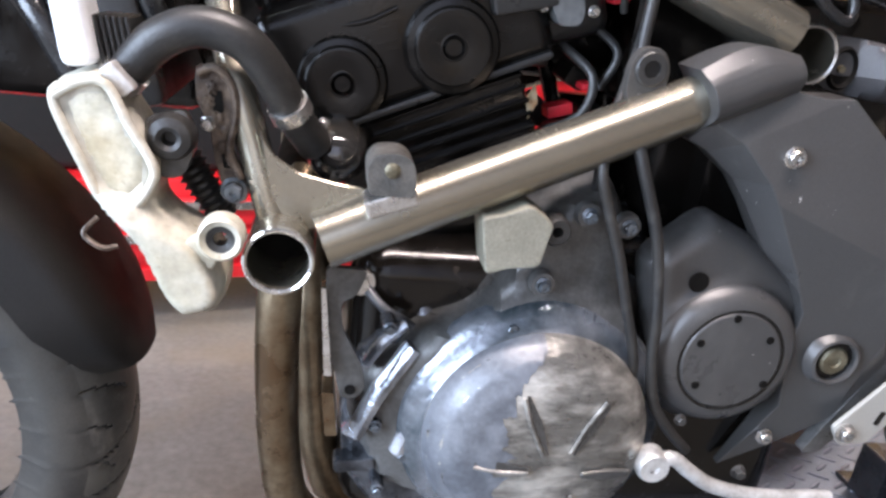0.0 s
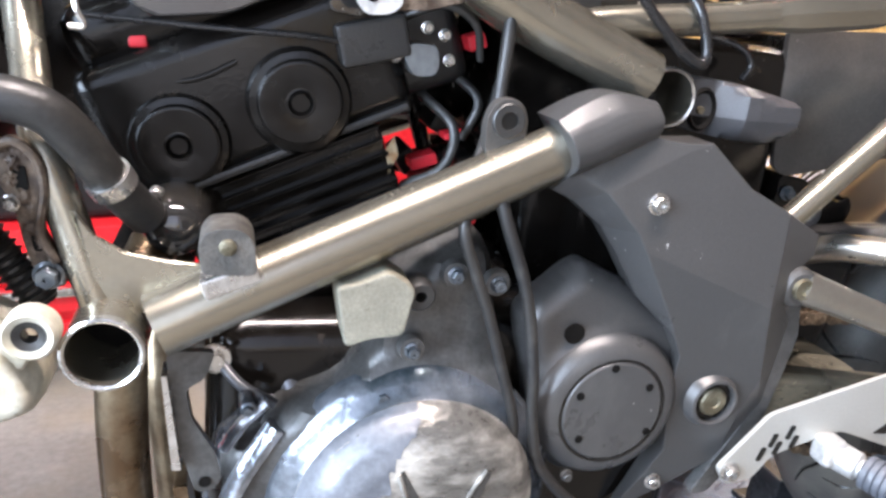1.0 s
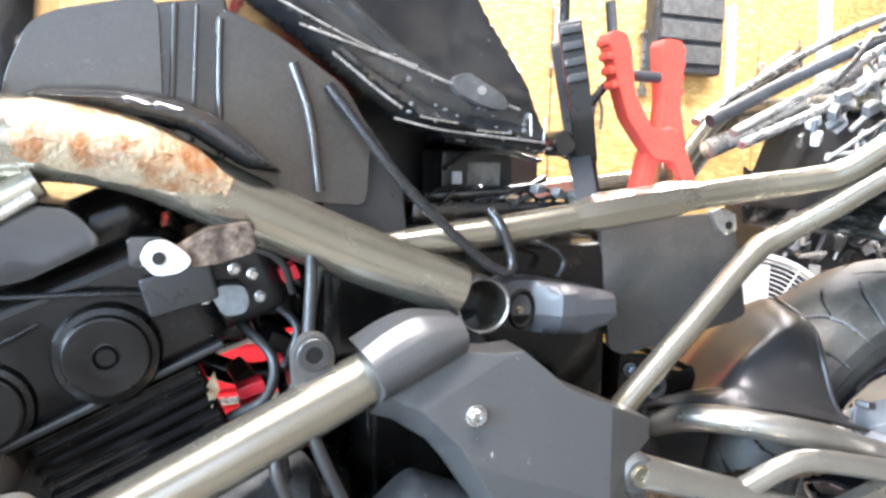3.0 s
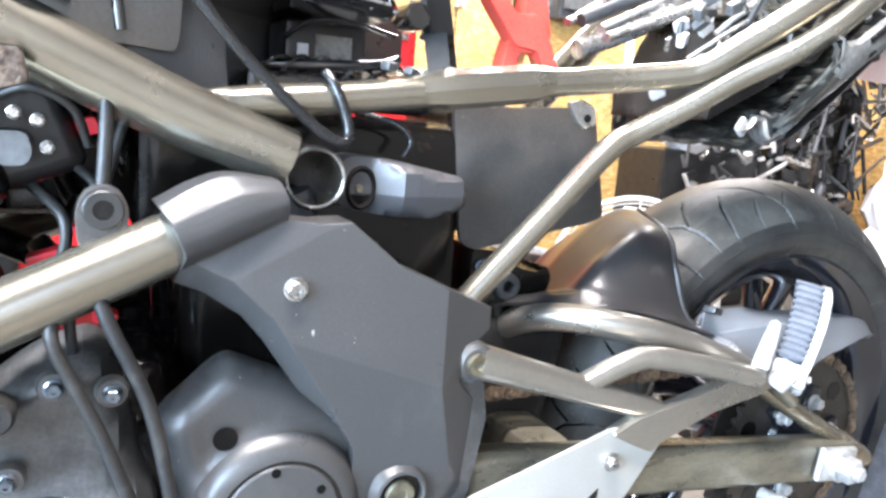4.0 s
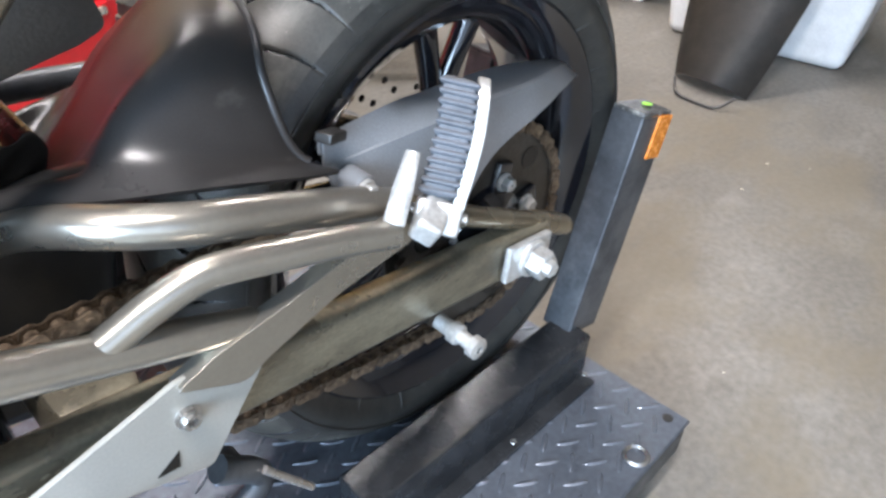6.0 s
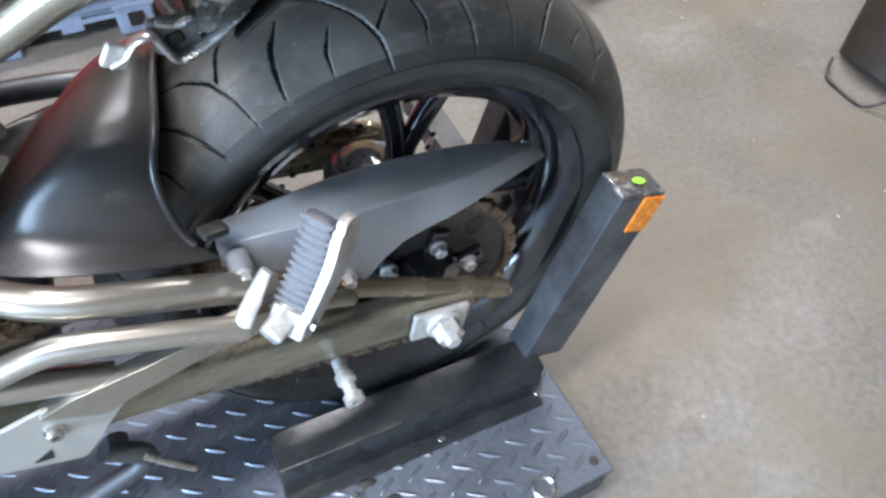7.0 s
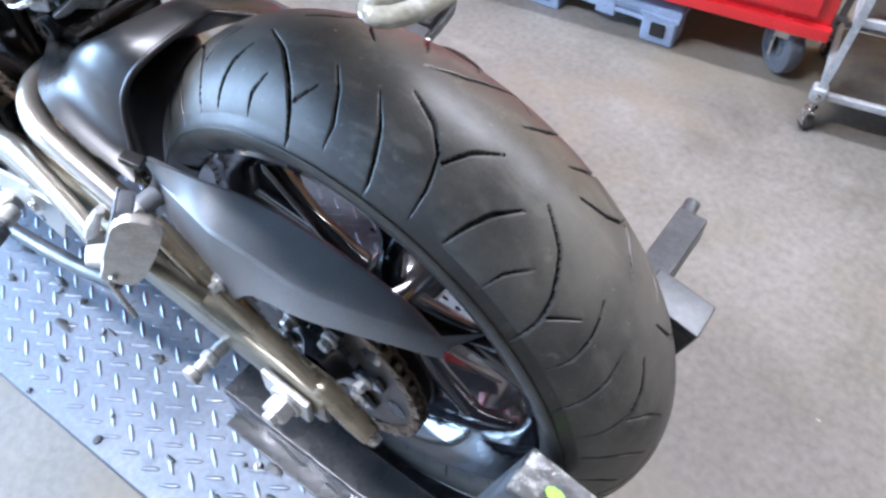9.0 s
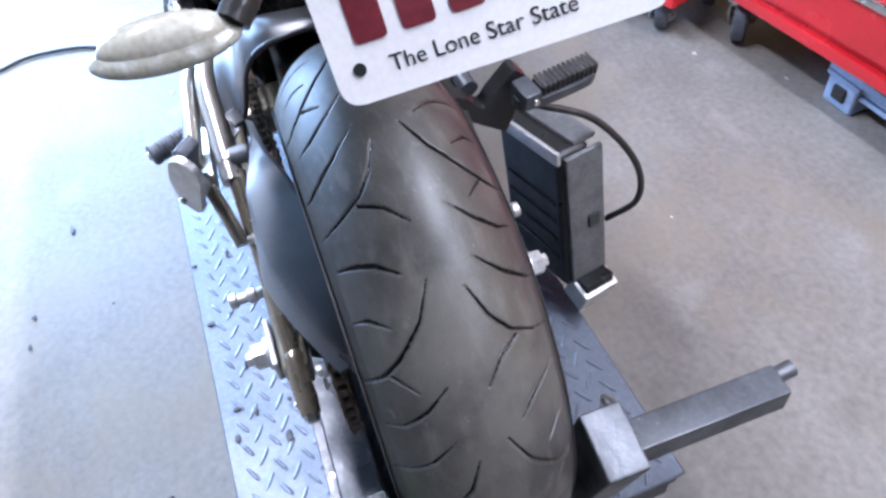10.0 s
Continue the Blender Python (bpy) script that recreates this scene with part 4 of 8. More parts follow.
# sprocket and chain
SY = -0.090
teeth = []
for k in range(46 * 4):
    r = 0.1135 if k % 4 in (1, 2) else 0.1065
    a = 2 * math.pi * k / (46 * 4)
    teeth.append((AX + r * math.cos(a), AZ + r * math.sin(a)))
sp = part("rear_sprocket", prism(teeth, SY - 0.003, SY + 0.003), M["sprocket"], bike, "blackened rear sprocket")
part("carrier", lathe([(0.02, -0.006), (0.046, -0.006), (0.050, 0.0), (0.046, 0.010), (0.03, 0.014), (0.02, 0.024)], 44, left(AX, SY, AZ)), M["rim"], sp)
for k in range(6):
    a = radians(60 * k + 13)
    arm = part("carrier_arm", box(0.042, 0.010, 0.022, Matrix.Translation((AX + 0.054 * math.cos(a), SY - 0.006, AZ + 0.054 * math.sin(a))) @ Matrix.Rotation(-a, 4, "Y"), 0.004), M["rim"], sp)
    bolt(AX + 0.055 * math.cos(a), SY - 0.011, AZ + 0.055 * math.sin(a), sp, BRIGHT_BOLT, 1.5)
    a += radians(30)
    part("lightening_hole", lathe([(0, 0), (0.012, 0), (0.012, 0.0008), (0, 0.0008)], 20, left(AX + 0.086 * math.cos(a), SY - 0.0032, AZ + 0.086 * math.sin(a))), M["groove"], sp)

FX, FZ, FR, CR = 0.0, 0.500, 0.042, 0.1105
path = []
da = math.atan2(AZ - FZ, AX - FX)
off = math.asin((CR - FR) / math.hypot(AX - FX, AZ - FZ))
up, dn = da + math.pi / 2 + off, da - math.pi / 2 - off
pt = lambda c, r, a: Vector((c[0] + r * math.cos(a), SY, c[1] + r * math.sin(a)))
for i in range(41):
    path.append(pt((FX, FZ), FR, up).lerp(pt((AX, AZ), CR, up), i / 40))
for i in range(1, 40):
    path.append(pt((AX, AZ), CR, up + (dn - up) * i / 40))
for i in range(41):
    q = pt((AX, AZ), CR, dn).lerp(pt((FX, FZ), FR, dn), i / 40)
    q.z -= 0.016 * math.sin(math.pi * i / 40)
    path.append(q)
for i in range(1, 20):
    path.append(pt((FX, FZ), FR, dn - (2 * math.pi - (up - dn)) * i / 20))
path.append(path[0])
cum = [0.0]
for a, b in zip(path, path[1:]):
    cum.append(cum[-1] + (b - a).length)
n_links = 2 * round(cum[-1] / 0.015875 / 2)
nodes = []
for k in range(n_links):
    d = cum[-1] * k / n_links
    i = max(j for j in range(len(cum) - 1) if cum[j] <= d + 1e-9)
    nodes.append(path[i].lerp(path[i + 1], (d - cum[i]) / (cum[i + 1] - cum[i])))
bm = bmesh.new()
for q in nodes:
    lathe([(0, -0.0085), (0.0026, -0.0085), (0.0026, -0.0032), (0.005, -0.0032), (0.005, 0.0032), (0.0026, 0.0032), (0.0026, 0.0085), (0, 0.0085)], 8, left(*q), bm=bm)
chain = part("drive_chain", bm, M["chain"], bike, "rusty greasy drive chain")


def link_mesh(y):
    o = [(0.0079 + 0.0072 * math.cos(a), 0.0072 * math.sin(a)) for a in np.radians(np.arange(-75, 76, 37.5))]
    o += [(0.0, 0.0052)]
    o += [(-0.0079 + 0.0072 * math.cos(a), 0.0072 * math.sin(a)) for a in np.radians(np.arange(105, 256, 37.5))]
    o += [(0.0, -0.0052)]
    bm = prism(o, y - 0.0008, y + 0.0008)
    return prism(o, -y - 0.0008, -y + 0.0008, bm=bm)


LINKS = [mesh_of("chain_link", link_mesh(0.0045), M["chain"]), mesh_of("chain_link_outer", link_mesh(0.0065), M["chain"])]
for k in range(n_links):
    a, b = nodes[k], nodes[(k + 1) % n_links]
    d = b - a
    piece("link", LINKS[k % 2], Matrix.Translation((a + b) / 2) @ Matrix.Rotation(-math.atan2(d.z, d.x), 4, "Y"), chain)

# swingarm: a square lower beam and an arched upper tube that meet at the axle
for s in (-1, 1):
    y = 0.132 * s
    a, b = Vector((0.0, y, 0.497)), Vector((0.605, y, 0.424))
    ang = math.atan2(b.z - a.z, b.x - a.x)
    beam = part("swingarm_beam", box((b - a).length, 0.030, 0.050, Matrix.Translation((a + b) / 2) @ Matrix.Rotation(-ang, 4, "Y"), 0.008, 3), M["swing"], bike, "grimy bronze swingarm beam")
    tip = [(0.150, 0.0, 0.562), (0.160, 0.032 * s, 0.583), (0.176, 0.064 * s, 0.601), (0.193, 0.090 * s, 0.609), (0.211, 0.111 * s, 0.611), (0.232, 0.125 * s, 0.609), (0.258, 0.134 * s, 0.604), (0.289, 0.137 * s, 0.596), (0.327, 0.137 * s, 0.583), (0.372, 0.137 * s, 0.567), (0.405, 0.137 * s, 0.552)]
    if s < 0:
        part("arched_tube", sweep(tip, 0.0135, 18, 6), M["chrome_tube"], beam, "satin arched steel tube")
    part("tail_strut", sweep([(0.396, y, 0.5565), (0.475, y, 0.5085), (0.596, y, 0.4445)], [0.0118, 0.0102, 0.0096], 18, 4), M["bronze_tube"], beam, "bronze-brown steel strut")
    part("strut_sleeve", sweep([(0.590, y, 0.4475), (0.594, y, 0.4455), (0.630, y, 0.4250), (0.648, y, 0.4148)], [0.0106, 0.0120, 0.0122, 0.0108], 20, 3), M["bronze_tube"], beam)
    part("sleeve_bolt", sweep([(0.646, y, 0.4158), (0.652, y, 0.4124), (0.656, y, 0.410)], [0.0085, 0.0085, 0.006], 6, 1), M["steel"], beam, "dull steel end bolt")
    part("end_plate", box(0.066, 0.032, 0.046, Matrix.Translation((0.572, y, 0.428)) @ Matrix.Rotation(-ang, 4, "Y"), 0.008, 2), M["swing"], beam)
    adj = part("axle_adjuster", box(0.062, 0.008, 0.040, Matrix.Translation((0.560, y + s * 0.021, 0.431)) @ Matrix.Rotation(-ang, 4, "Y"), 0.003, 2), M["white_metal"], bike, "dull white alloy axle adjuster block")
    m = Matrix.Translation((AX, y + s * 0.025, AZ)) @ pose(0, 0, 0, 90 if s < 0 else -90, 0, 0)
    bm = lathe([(0, 0), (0.019, 0), (0.019, 0.004), (0.0155, 0.005)], 24, m)
    lathe([(0.0155, 0.004), (0.0155, 0.018), (0.0135, 0.020), (0.0085, 0.020), (0.0085, 0.026), (0.0075, 0.027), (0, 0.027)], 6, m, bm=bm)
    part("axle_nut", bm, M["white_metal"], adj, "dull white castellated axle nut")
    sm = Matrix.Translation((0.452, y + s * 0.012, 0.409)) @ pose(0, 0, 0, 90 if s < 0 else -90, 0, 0)
    part("stand_spool", lathe([(0, 0), (0.0075, 0), (0.0075, 0.016), (0.010, 0.018), (0.010, 0.026), (0.0068, 0.028), (0.0068, 0.040), (0.0102, 0.042), (0.0102, 0.050), (0.006, 0.0515), (0.0035, 0.051), (0.0035, 0.044), (0, 0.044)], 22, sm), M["white_metal"], bike, "pale alloy paddock-stand spool")
part("swingarm_pivot", sweep([(0.0, -0.14, 0.498), (0.0, 0.14, 0.498)], 0.026, 20, 1), M["swing"], bike)
part("swingarm_crossmember", box(0.06, 0.24, 0.05, Matrix.Translation((0.175, 0, 0.475)) @ pose(0, 0, 0, 0, 7, 0), 0.012, 2), M["swing"], bike)

# chain guard and rear hugger
def loft(rows, thick):
    """A smooth sheet through rows of points."""
    bm = bmesh.new()
    vs = [[bm.verts.new(p) for p in row] for row in rows]
    for a, b in zip(vs, vs[1:]):
        for j in range(len(a) - 1):
            bm.faces.new((a[j], a[j + 1], b[j + 1], b[j]))
    bmesh.ops.recalc_face_normals(bm, faces=bm.faces)
    bmesh.ops.solidify(bm, geom=bm.faces[:], thickness=thick)
    return bm


GX = [0.372, 0.40, 0.44, 0.467, 0.485, 0.497, 0.51, 0.527, 0.55, 0.585, 0.626, 0.663, 0.700]
GB = [0.566, 0.550, 0.526, 0.506, 0.503, 0.516, 0.532, 0.545, 0.554, 0.562, 0.565, 0.559, 0.548]
GC = [0.580, 0.584, 0.589, 0.592, 0.593, 0.593, 0.593, 0.593, 0.592, 0.590, 0.584, 0.574, 0.556]
GT = [0.602, 0.604, 0.603, 0.597, 0.593, 0.591, 0.590, 0.589, 0.588, 0.586, 0.580, 0.572, 0.556]
GI = [-0.100, -0.098, -0.092, -0.082, -0.077, -0.075, -0.073, -0.072, -0.072, -0.072, -0.072, -0.073, -0.077]
rows = []
for k in range(56):
    x = GX[0] + (GX[-1] - GX[0]) * k / 55
    b, c, t, yi = (float(np.interp(x, GX, q)) for q in (GB, GC, GT, GI))
    yo = -0.1265 + 0.020 * max(0.0, (0.480 - x) / 0.108) + 0.047 * max(0.0, (x - 0.570) / 0.130) ** 1.6
    prof = [(x, yo + 0.002, b), (x, yo - 0.0015, b + 0.004), (x, yo + 0.003, b + (c - b) * 0.7), (x, yo + 0.0065, c - 0.0010), (x, yo + 0.008, c)]
    prof += [(x, yo + 0.008 + (yi - yo - 0.008) * q, c + (t - c) * q + 0.0012 * math.sin(math.pi * q)) for q in (0.33, 0.66, 1.0)]
    prof += [(x, yi + 0.002, t - 0.0015), (x, yi + 0.003, t - 0.012)]
    rows.append(prof)
gd = part("chain_guard", loft(rows, 0.003), M["chain_guard"], bike, "matt dark grey plastic chain guard", angle=24)
for x, z in ((0.4735, 0.5215), (0.385, 0.5725)):
    part("bolt_boss", lathe([(0, 0.003), (0.0095, 0.003), (0.0105, 0.0), (0.0105, -0.018), (0, -0.018)], 22, left(x, -0.1290, z)), M["chain_guard"], gd)
    bolt(x, -0.1315, z, gd, BRIGHT_BOLT, 1.25)
HB = [(0.100, -0.040, 0.598), (0.140, -0.046, 0.611), (0.180, -0.072, 0.620), (0.215, -0.102, 0.6225), (0.257, -0.119, 0.6195), (0.305, -0.124, 0.608), (0.345, -0.122, 0.595), (0.372, -0.120, 0.588)]
HF = [(0.100, -0.030, 0.600), (0.140, -0.036, 0.613), (0.180, -0.054, 0.623), (0.215, -0.078, 0.628), (0.257, -0.094, 0.632), (0.300, -0.099, 0.624), (0.332, -0.101, 0.612), (0.350, -0.100, 0.602)]
HS = [(0.110, -0.026, 0.594), (0.150, -0.030, 0.600), (0.188, -0.044, 0.608), (0.220, -0.060, 0.624), (0.252, -0.070, 0.655), (0.290, -0.076, 0.671), (0.322, -0.079, 0.665), (0.343, -0.082, 0.650)]
HQ = [(0.130, -0.016, 0.588), (0.165, -0.020, 0.592), (0.200, -0.028, 0.600), (0.234, -0.038, 0.626), (0.268, -0.045, 0.662), (0.305, -0.049, 0.687), (0.336, -0.051, 0.688), (0.355, -0.053, 0.680)]
HR = [(0.150, 0.013, 0.578), (0.185, 0.013, 0.584), (0.215, 0.013, 0.600), (0.246, 0.013, 0.628), (0.280, 0.013, 0.662), (0.317, 0.013, 0.690), (0.348, 0.013, 0.699), (0.370, 0.013, 0.697)]
spines = [smooth_path(q, 5) for q in (HB, HF, HS, HQ, HR)]
rows = []
for ring in zip(*spines):
    half_row = smooth_path(ring, 6)
    mirrored = [Vector((p.x + 0.62 * (0.013 - p.y), 0.026 - p.y, p.z - 0.3 * (0.013 - p.y))) for p in half_row[-2::-1]]
    rows.append(half_row + mirrored)
hug = part("rear_hugger", loft(rows, 0.0035), M["guard_grey"], bike, "smooth dark grey plastic rear hugger", angle=60)
part("hugger_rim", sweep(rows[-1][4:-4], 0.0034, 10, 1, curve=False), M["guard_grey"], hug)
part("guard_clip", box(0.022, 0.014, 0.008, Matrix.Translation((0.372, -0.112, 0.612)) @ pose(0, 0, 0, 0, 15, 20), 0.002), M["black_plastic"], gd)
# rear shock and swingarm linkage in the dark behind the cover
shock = part("rear_shock", sweep([(0.02, 0.03, 0.66), (0.14, 0.03, 0.52)], 0.026, 20, 2), M["black_steel"], bike, "black rear shock absorber")
bm = bmesh.new()
sweep([(0.02 + 0.12 * k / 70 + 0.024 * math.cos(k * 0.63), 0.03 + 0.033 * math.sin(k * 0.63), 0.66 - 0.14 * k / 70 + 0.024 * math.cos(k * 0.63)) for k in range(70)], 0.005, 8, 2, bm=bm)
part("coil", bm, M["black_steel"], shock)
lk = part("linkage_clevis", prism(rounded([(0.118, 0.600), (0.120, 0.668), (0.150, 0.664), (0.172, 0.648), (0.196, 0.642), (0.206, 0.650), (0.214, 0.636), (0.205, 0.612), (0.160, 0.596)], 0.006), -0.045, 0.060, 0.006, 2), M["black_engine"], bike, "greasy black shock linkage clevis")
part("clevis_ring", lathe([(0.006, 0.003), (0.009, 0.004), (0.0125, 0.003), (0.0135, -0.006), (0.006, -0.006), (0.006, 0.003)], 26, left(0.160, -0.048, 0.630)), M["black_steel"], lk, "dull grey linkage bearing ring")
part("clevis_strap", sweep([(0.165, -0.048, 0.612), (0.200, -0.058, 0.622), (0.240, -0.078, 0.628), (0.285, -0.090, 0.625)], 0.010, 8, 5, flat=0.3), M["black_plastic"], lk, "thin black guard strap")
bolt(0.130, -0.046, 0.650, lk, OILY_BOLT, 1.1)
part("rear_engine", box(0.15, 0.20, 0.17, Matrix.Translation((0.055, 0.02, 0.475)), 0.02, 3), M["black_engine"], bike, "dark rear of the engine case")
part("linkage_shroud", box(0.115, 0.13, 0.17, Matrix.Translation((0.172, 0.015, 0.515)) @ pose(0, 0, 0, 0, 12, 0), 0.02, 3), M["black_plastic"], bike, "black linkage shroud ahead of the tyre")
part("seat_underbox", box(0.19, 0.15, 0.23, Matrix.Translation((0.005, 0.02, 0.665)), 0.015, 2), M["black_engine"], bike, "black battery box under the seat rails")
part("underbox_rear", box(0.16, 0.13, 0.10, Matrix.Translation((0.175, 0.02, 0.745)), 0.012, 2), M["black_engine"], bike)

# frame: two main tubes a side with open cross tubes at the joints
def frame_side(s):
    up = part("frame_upper_tube", sweep([(-0.075, s * 0.100, 0.748), (-0.16, s * 0.100, 0.780), (-0.245, s * 0.108, 0.818), (-0.305, s * 0.116, 0.846), (-0.360, s * 0.118, 0.858), (-0.42, s * 0.115, 0.856), (-0.50, s * 0.085, 0.850), (-0.58, s * 0.045, 0.845)], [0.0215, 0.0225, 0.0225, 0.0235, 0.026, 0.030, 0.034, 0.036], 24, 7), M["frame"], bike, "bronze-grey painted frame tube with a rusty worn patch")
    part("rear_joint", sweep([(-0.055, s * 0.030, 0.735), (-0.055, s * 0.104, 0.735)], 0.0235, 32, 4, hollow=0.0028), M["frame"], up)
    part("joint_rim", lathe([(0.0206, 0), (0.0206, 0.002), (0.0222, 0.003), (0.0238, 0.002), (0.0238, -0.003)], 40, Matrix.Translation((-0.055, s * 0.104, 0.735)) @ pose(0, 0, 0, 90 if s < 0 else -90, 0, 0)), M["bright"], up, "bright cut tube end")
    low = part("frame_lower_tube", sweep([(-0.420, s * 0.186, 0.588), (-0.34, s * 0.172, 0.621), (-0.22, s * 0.152, 0.670), (-0.13, s * 0.136, 0.707)], 0.0198, 24, 6), M["frame"], bike, "bronze-grey painted lower frame tube")
    part("front_joint", sweep([(-0.446, s * 0.140, 0.579), (-0.446, s * 0.203, 0.579)], 0.0225, 32, 4, hollow=0.0026), M["frame"], low)
    part("joint_rim", lathe([(0.0197, 0), (0.0197, 0.002), (0.0212, 0.003), (0.0228, 0.002), (0.0228, -0.003)], 40, Matrix.Translation((-0.446, s * 0.203, 0.579)) @ pose(0, 0, 0, 90 if s < 0 else -90, 0, 0)), M["bright"], low, "bright cut tube end")
    part("down_tube", sweep([(-0.452, s * 0.168, 0.595), (-0.466, s * 0.162, 0.640), (-0.482, s * 0.150, 0.690), (-0.497, s * 0.10, 0.735), (-0.51, s * 0.06, 0.79)], 0.0112, 16, 6), M["frame"], low)
    part("pivot_tube", sweep([(-0.07, s * 0.080, 0.72), (-0.03, s * 0.085, 0.60), (0.0, s * 0.088, 0.50), (0.0, s * 0.085, 0.40)], 0.02, 16, 5), M["black_steel"], low)
    return up, low


for s in (-1, 1):
    up, low = frame_side(s)
    if s < 0:
        upper, lower = up, low
# black filling paints the shade inside the open tube ends
part("cross_tube", sweep([(-0.055, -0.045, 0.735), (-0.055, 0.045, 0.735)], 0.0206, 20, 1), M["hollow_shade"], bike)
part("cross_tube", sweep([(-0.446, -0.152, 0.579), (-0.446, 0.152, 0.579)], 0.0198, 20, 1), M["hollow_shade"], bike)

# worn rusty patch: a thin flaking shell over the bend
bm = bmesh.new()
rows = []
spine = smooth_path([(-0.258, -0.1095, 0.8245), (-0.29, -0.1145, 0.841), (-0.32, -0.1175, 0.851), (-0.36, -0.118, 0.858), (-0.40, -0.117, 0.8580)], 7)
for i, p in enumerate(spine):
    d = (spine[min(i + 1, len(spine) - 1)] - spine[max(i - 1, 0)]).normalized()
    side = Vector((0, -1, 0)) - d * Vector((0, -1, 0)).dot(d)
    side.normalize()
    upv = d.cross(side)
    upv = upv if upv.z > 0 else -upv
    q = i / (len(spine) - 1)
    half = 62 * math.sin(math.pi * min(0.98, max(0.04, q))) ** 0.6
    r = 0.0233 + 0.0052 * q
    ring = []
    for j in range(15):
        a = radians(18 + half * (j / 7 - 1) + 9 * noise.noise(Vector((i * 0.7, j * 0.9, 0))))
        ring.append(bm.verts.new(p + (side * math.cos(a) + upv * math.sin(a)) * (r + 0.0006 * noise.noise(Vector((i, j, 3))))))
    rows.append(ring)
for a, b in zip(rows, rows[1:]):
    for j in range(14):
        bm.faces.new((a[j], a[j + 1], b[j + 1], b[j]))
part("rust_patch", bm, M["rust"], upper, "flaking orange rust where the paint has worn off")

# gusset plate and lugs on the tubes
part("gusset", prism([(-0.462, 0.655), (-0.452, 0.640), (-0.436, 0.630), (-0.412, 0.625), (-0.385, 0.622), (-0.380, 0.612), (-0.43, 0.590), (-0.452, 0.600)], -0.176, -0.172, 0.001, 1), M["frame"], lower)
lug = part("rubber_mount", prism(rounded([(-0.393, 0.628), (-0.395, 0.647), (-0.389, 0.655), (-0.373, 0.656), (-0.365, 0.650), (-0.362, 0.628)], 0.005), -0.208, -0.176, 0.003), M["dusty_rubber"], lower, "dusty grey rubber mount")
part("mount_bolt", lathe([(0, 0.002), (0.0035, 0.002), (0.0048, 0.001), (0.005, -0.001)], 20, left(-0.379, -0.208, 0.645)), M["brass_dull"], lug, "small brassy bolt")
part("mount_foot", box(0.034, 0.03, 0.012, Matrix.Translation((-0.377, -0.188, 0.622)) @ pose(0, 0, 0, 0, -22, 0), 0.002), M["steel"], lower)
rl = part("ring_lug", prism(rounded([(-0.213, 0.690), (-0.215, 0.716), (-0.208, 0.730), (-0.192, 0.731), (-0.184, 0.718), (-0.186, 0.698)], 0.008), -0.146, -0.136, 0.003), M["grey_vinyl"], lower, "black rubber-bushed lug")
part("bush", lathe([(0.0062, 0), (0.0062, 0.003), (0.011, 0.003), (0.012, 0.002), (0.012, -0.002)], 24, left(-0.199, -0.146, 0.716)), M["rubber"], rl)
part("bush_hole", lathe([(0, 0), (0.0064, 0), (0.0064, 0.0012), (0, 0.0012)], 20, left(-0.199, -0.1462, 0.716)), M["groove"], rl)
part("lug_arm", prism(rounded([(-0.290, 0.790), (-0.268, 0.804), (-0.240, 0.808), (-0.236, 0.788), (-0.262, 0.780), (-0.288, 0.778)], 0.004), -0.144, -0.130, 0.002), M["rusty_bracket"], upper, "brown corroded bracket stub")
wl = part("white_lug", prism(rounded([(-0.309, 0.785), (-0.304, 0.796), (-0.294, 0.798), (-0.284, 0.792), (-0.276, 0.784), (-0.284, 0.776), (-0.300, 0.774)], 0.005), -0.148, -0.143, 0.0015), M["white_metal"], upper, "bare white-metal bracket ear")
part("lug_hole", lathe([(0, 0), (0.0042, 0), (0.0042, 0.0008), (0, 0.0008)], 16, left(-0.297, -0.1482, 0.786)), M["groove"], wl)

# front bracket by the steering head
fb = part("head_bracket", prism(rounded([(-0.445, 0.862), (-0.420, 0.858), (-0.405, 0.846), (-0.404, 0.824), (-0.428, 0.812), (-0.445, 0.822), (-0.47, 0.806), (-0.475, 0.85)], 0.006), -0.148, -0.138, 0.002), M["frame"], upper, "bronze-grey bracket with a round hole")
part("bracket_hole", lathe([(0, 0), (0.0075, 0), (0.0075, 0.0008), (0, 0.0008)], 20, left(-0.423, -0.1482, 0.838)), M["groove"], fb)
part("bracket_tube", sweep([(-0.365, -0.13, 0.833), (-0.395, -0.132, 0.815), (-0.44, -0.135, 0.785)], 0.0105, 16, 5), M["frame"], fb)
part("bracket_rod", sweep([(-0.365, -0.145, 0.825), (-0.41, -0.148, 0.797), (-0.45, -0.148, 0.772)], 0.004, 10, 4), M["steel"], fb)
part("wire_clip", sweep([(-0.458, -0.14, 0.79), (-0.462, -0.14, 0.765), (-0.458, -0.14, 0.753), (-0.466, -0.14, 0.752)], 0.002, 8, 4), M["bright"], fb)

# side cover: a faceted grey plastic panel over the pivot
def cover_main(x, z):
    return (x, -0.162 - 0.12 * (0.668 - z), z)


def cover_under(x, z):
    belly = 0.6298 - 0.373 * (x + 0.0865)
    return (x, cover_main(x, belly)[1] + 0.15 * (belly - z), z)


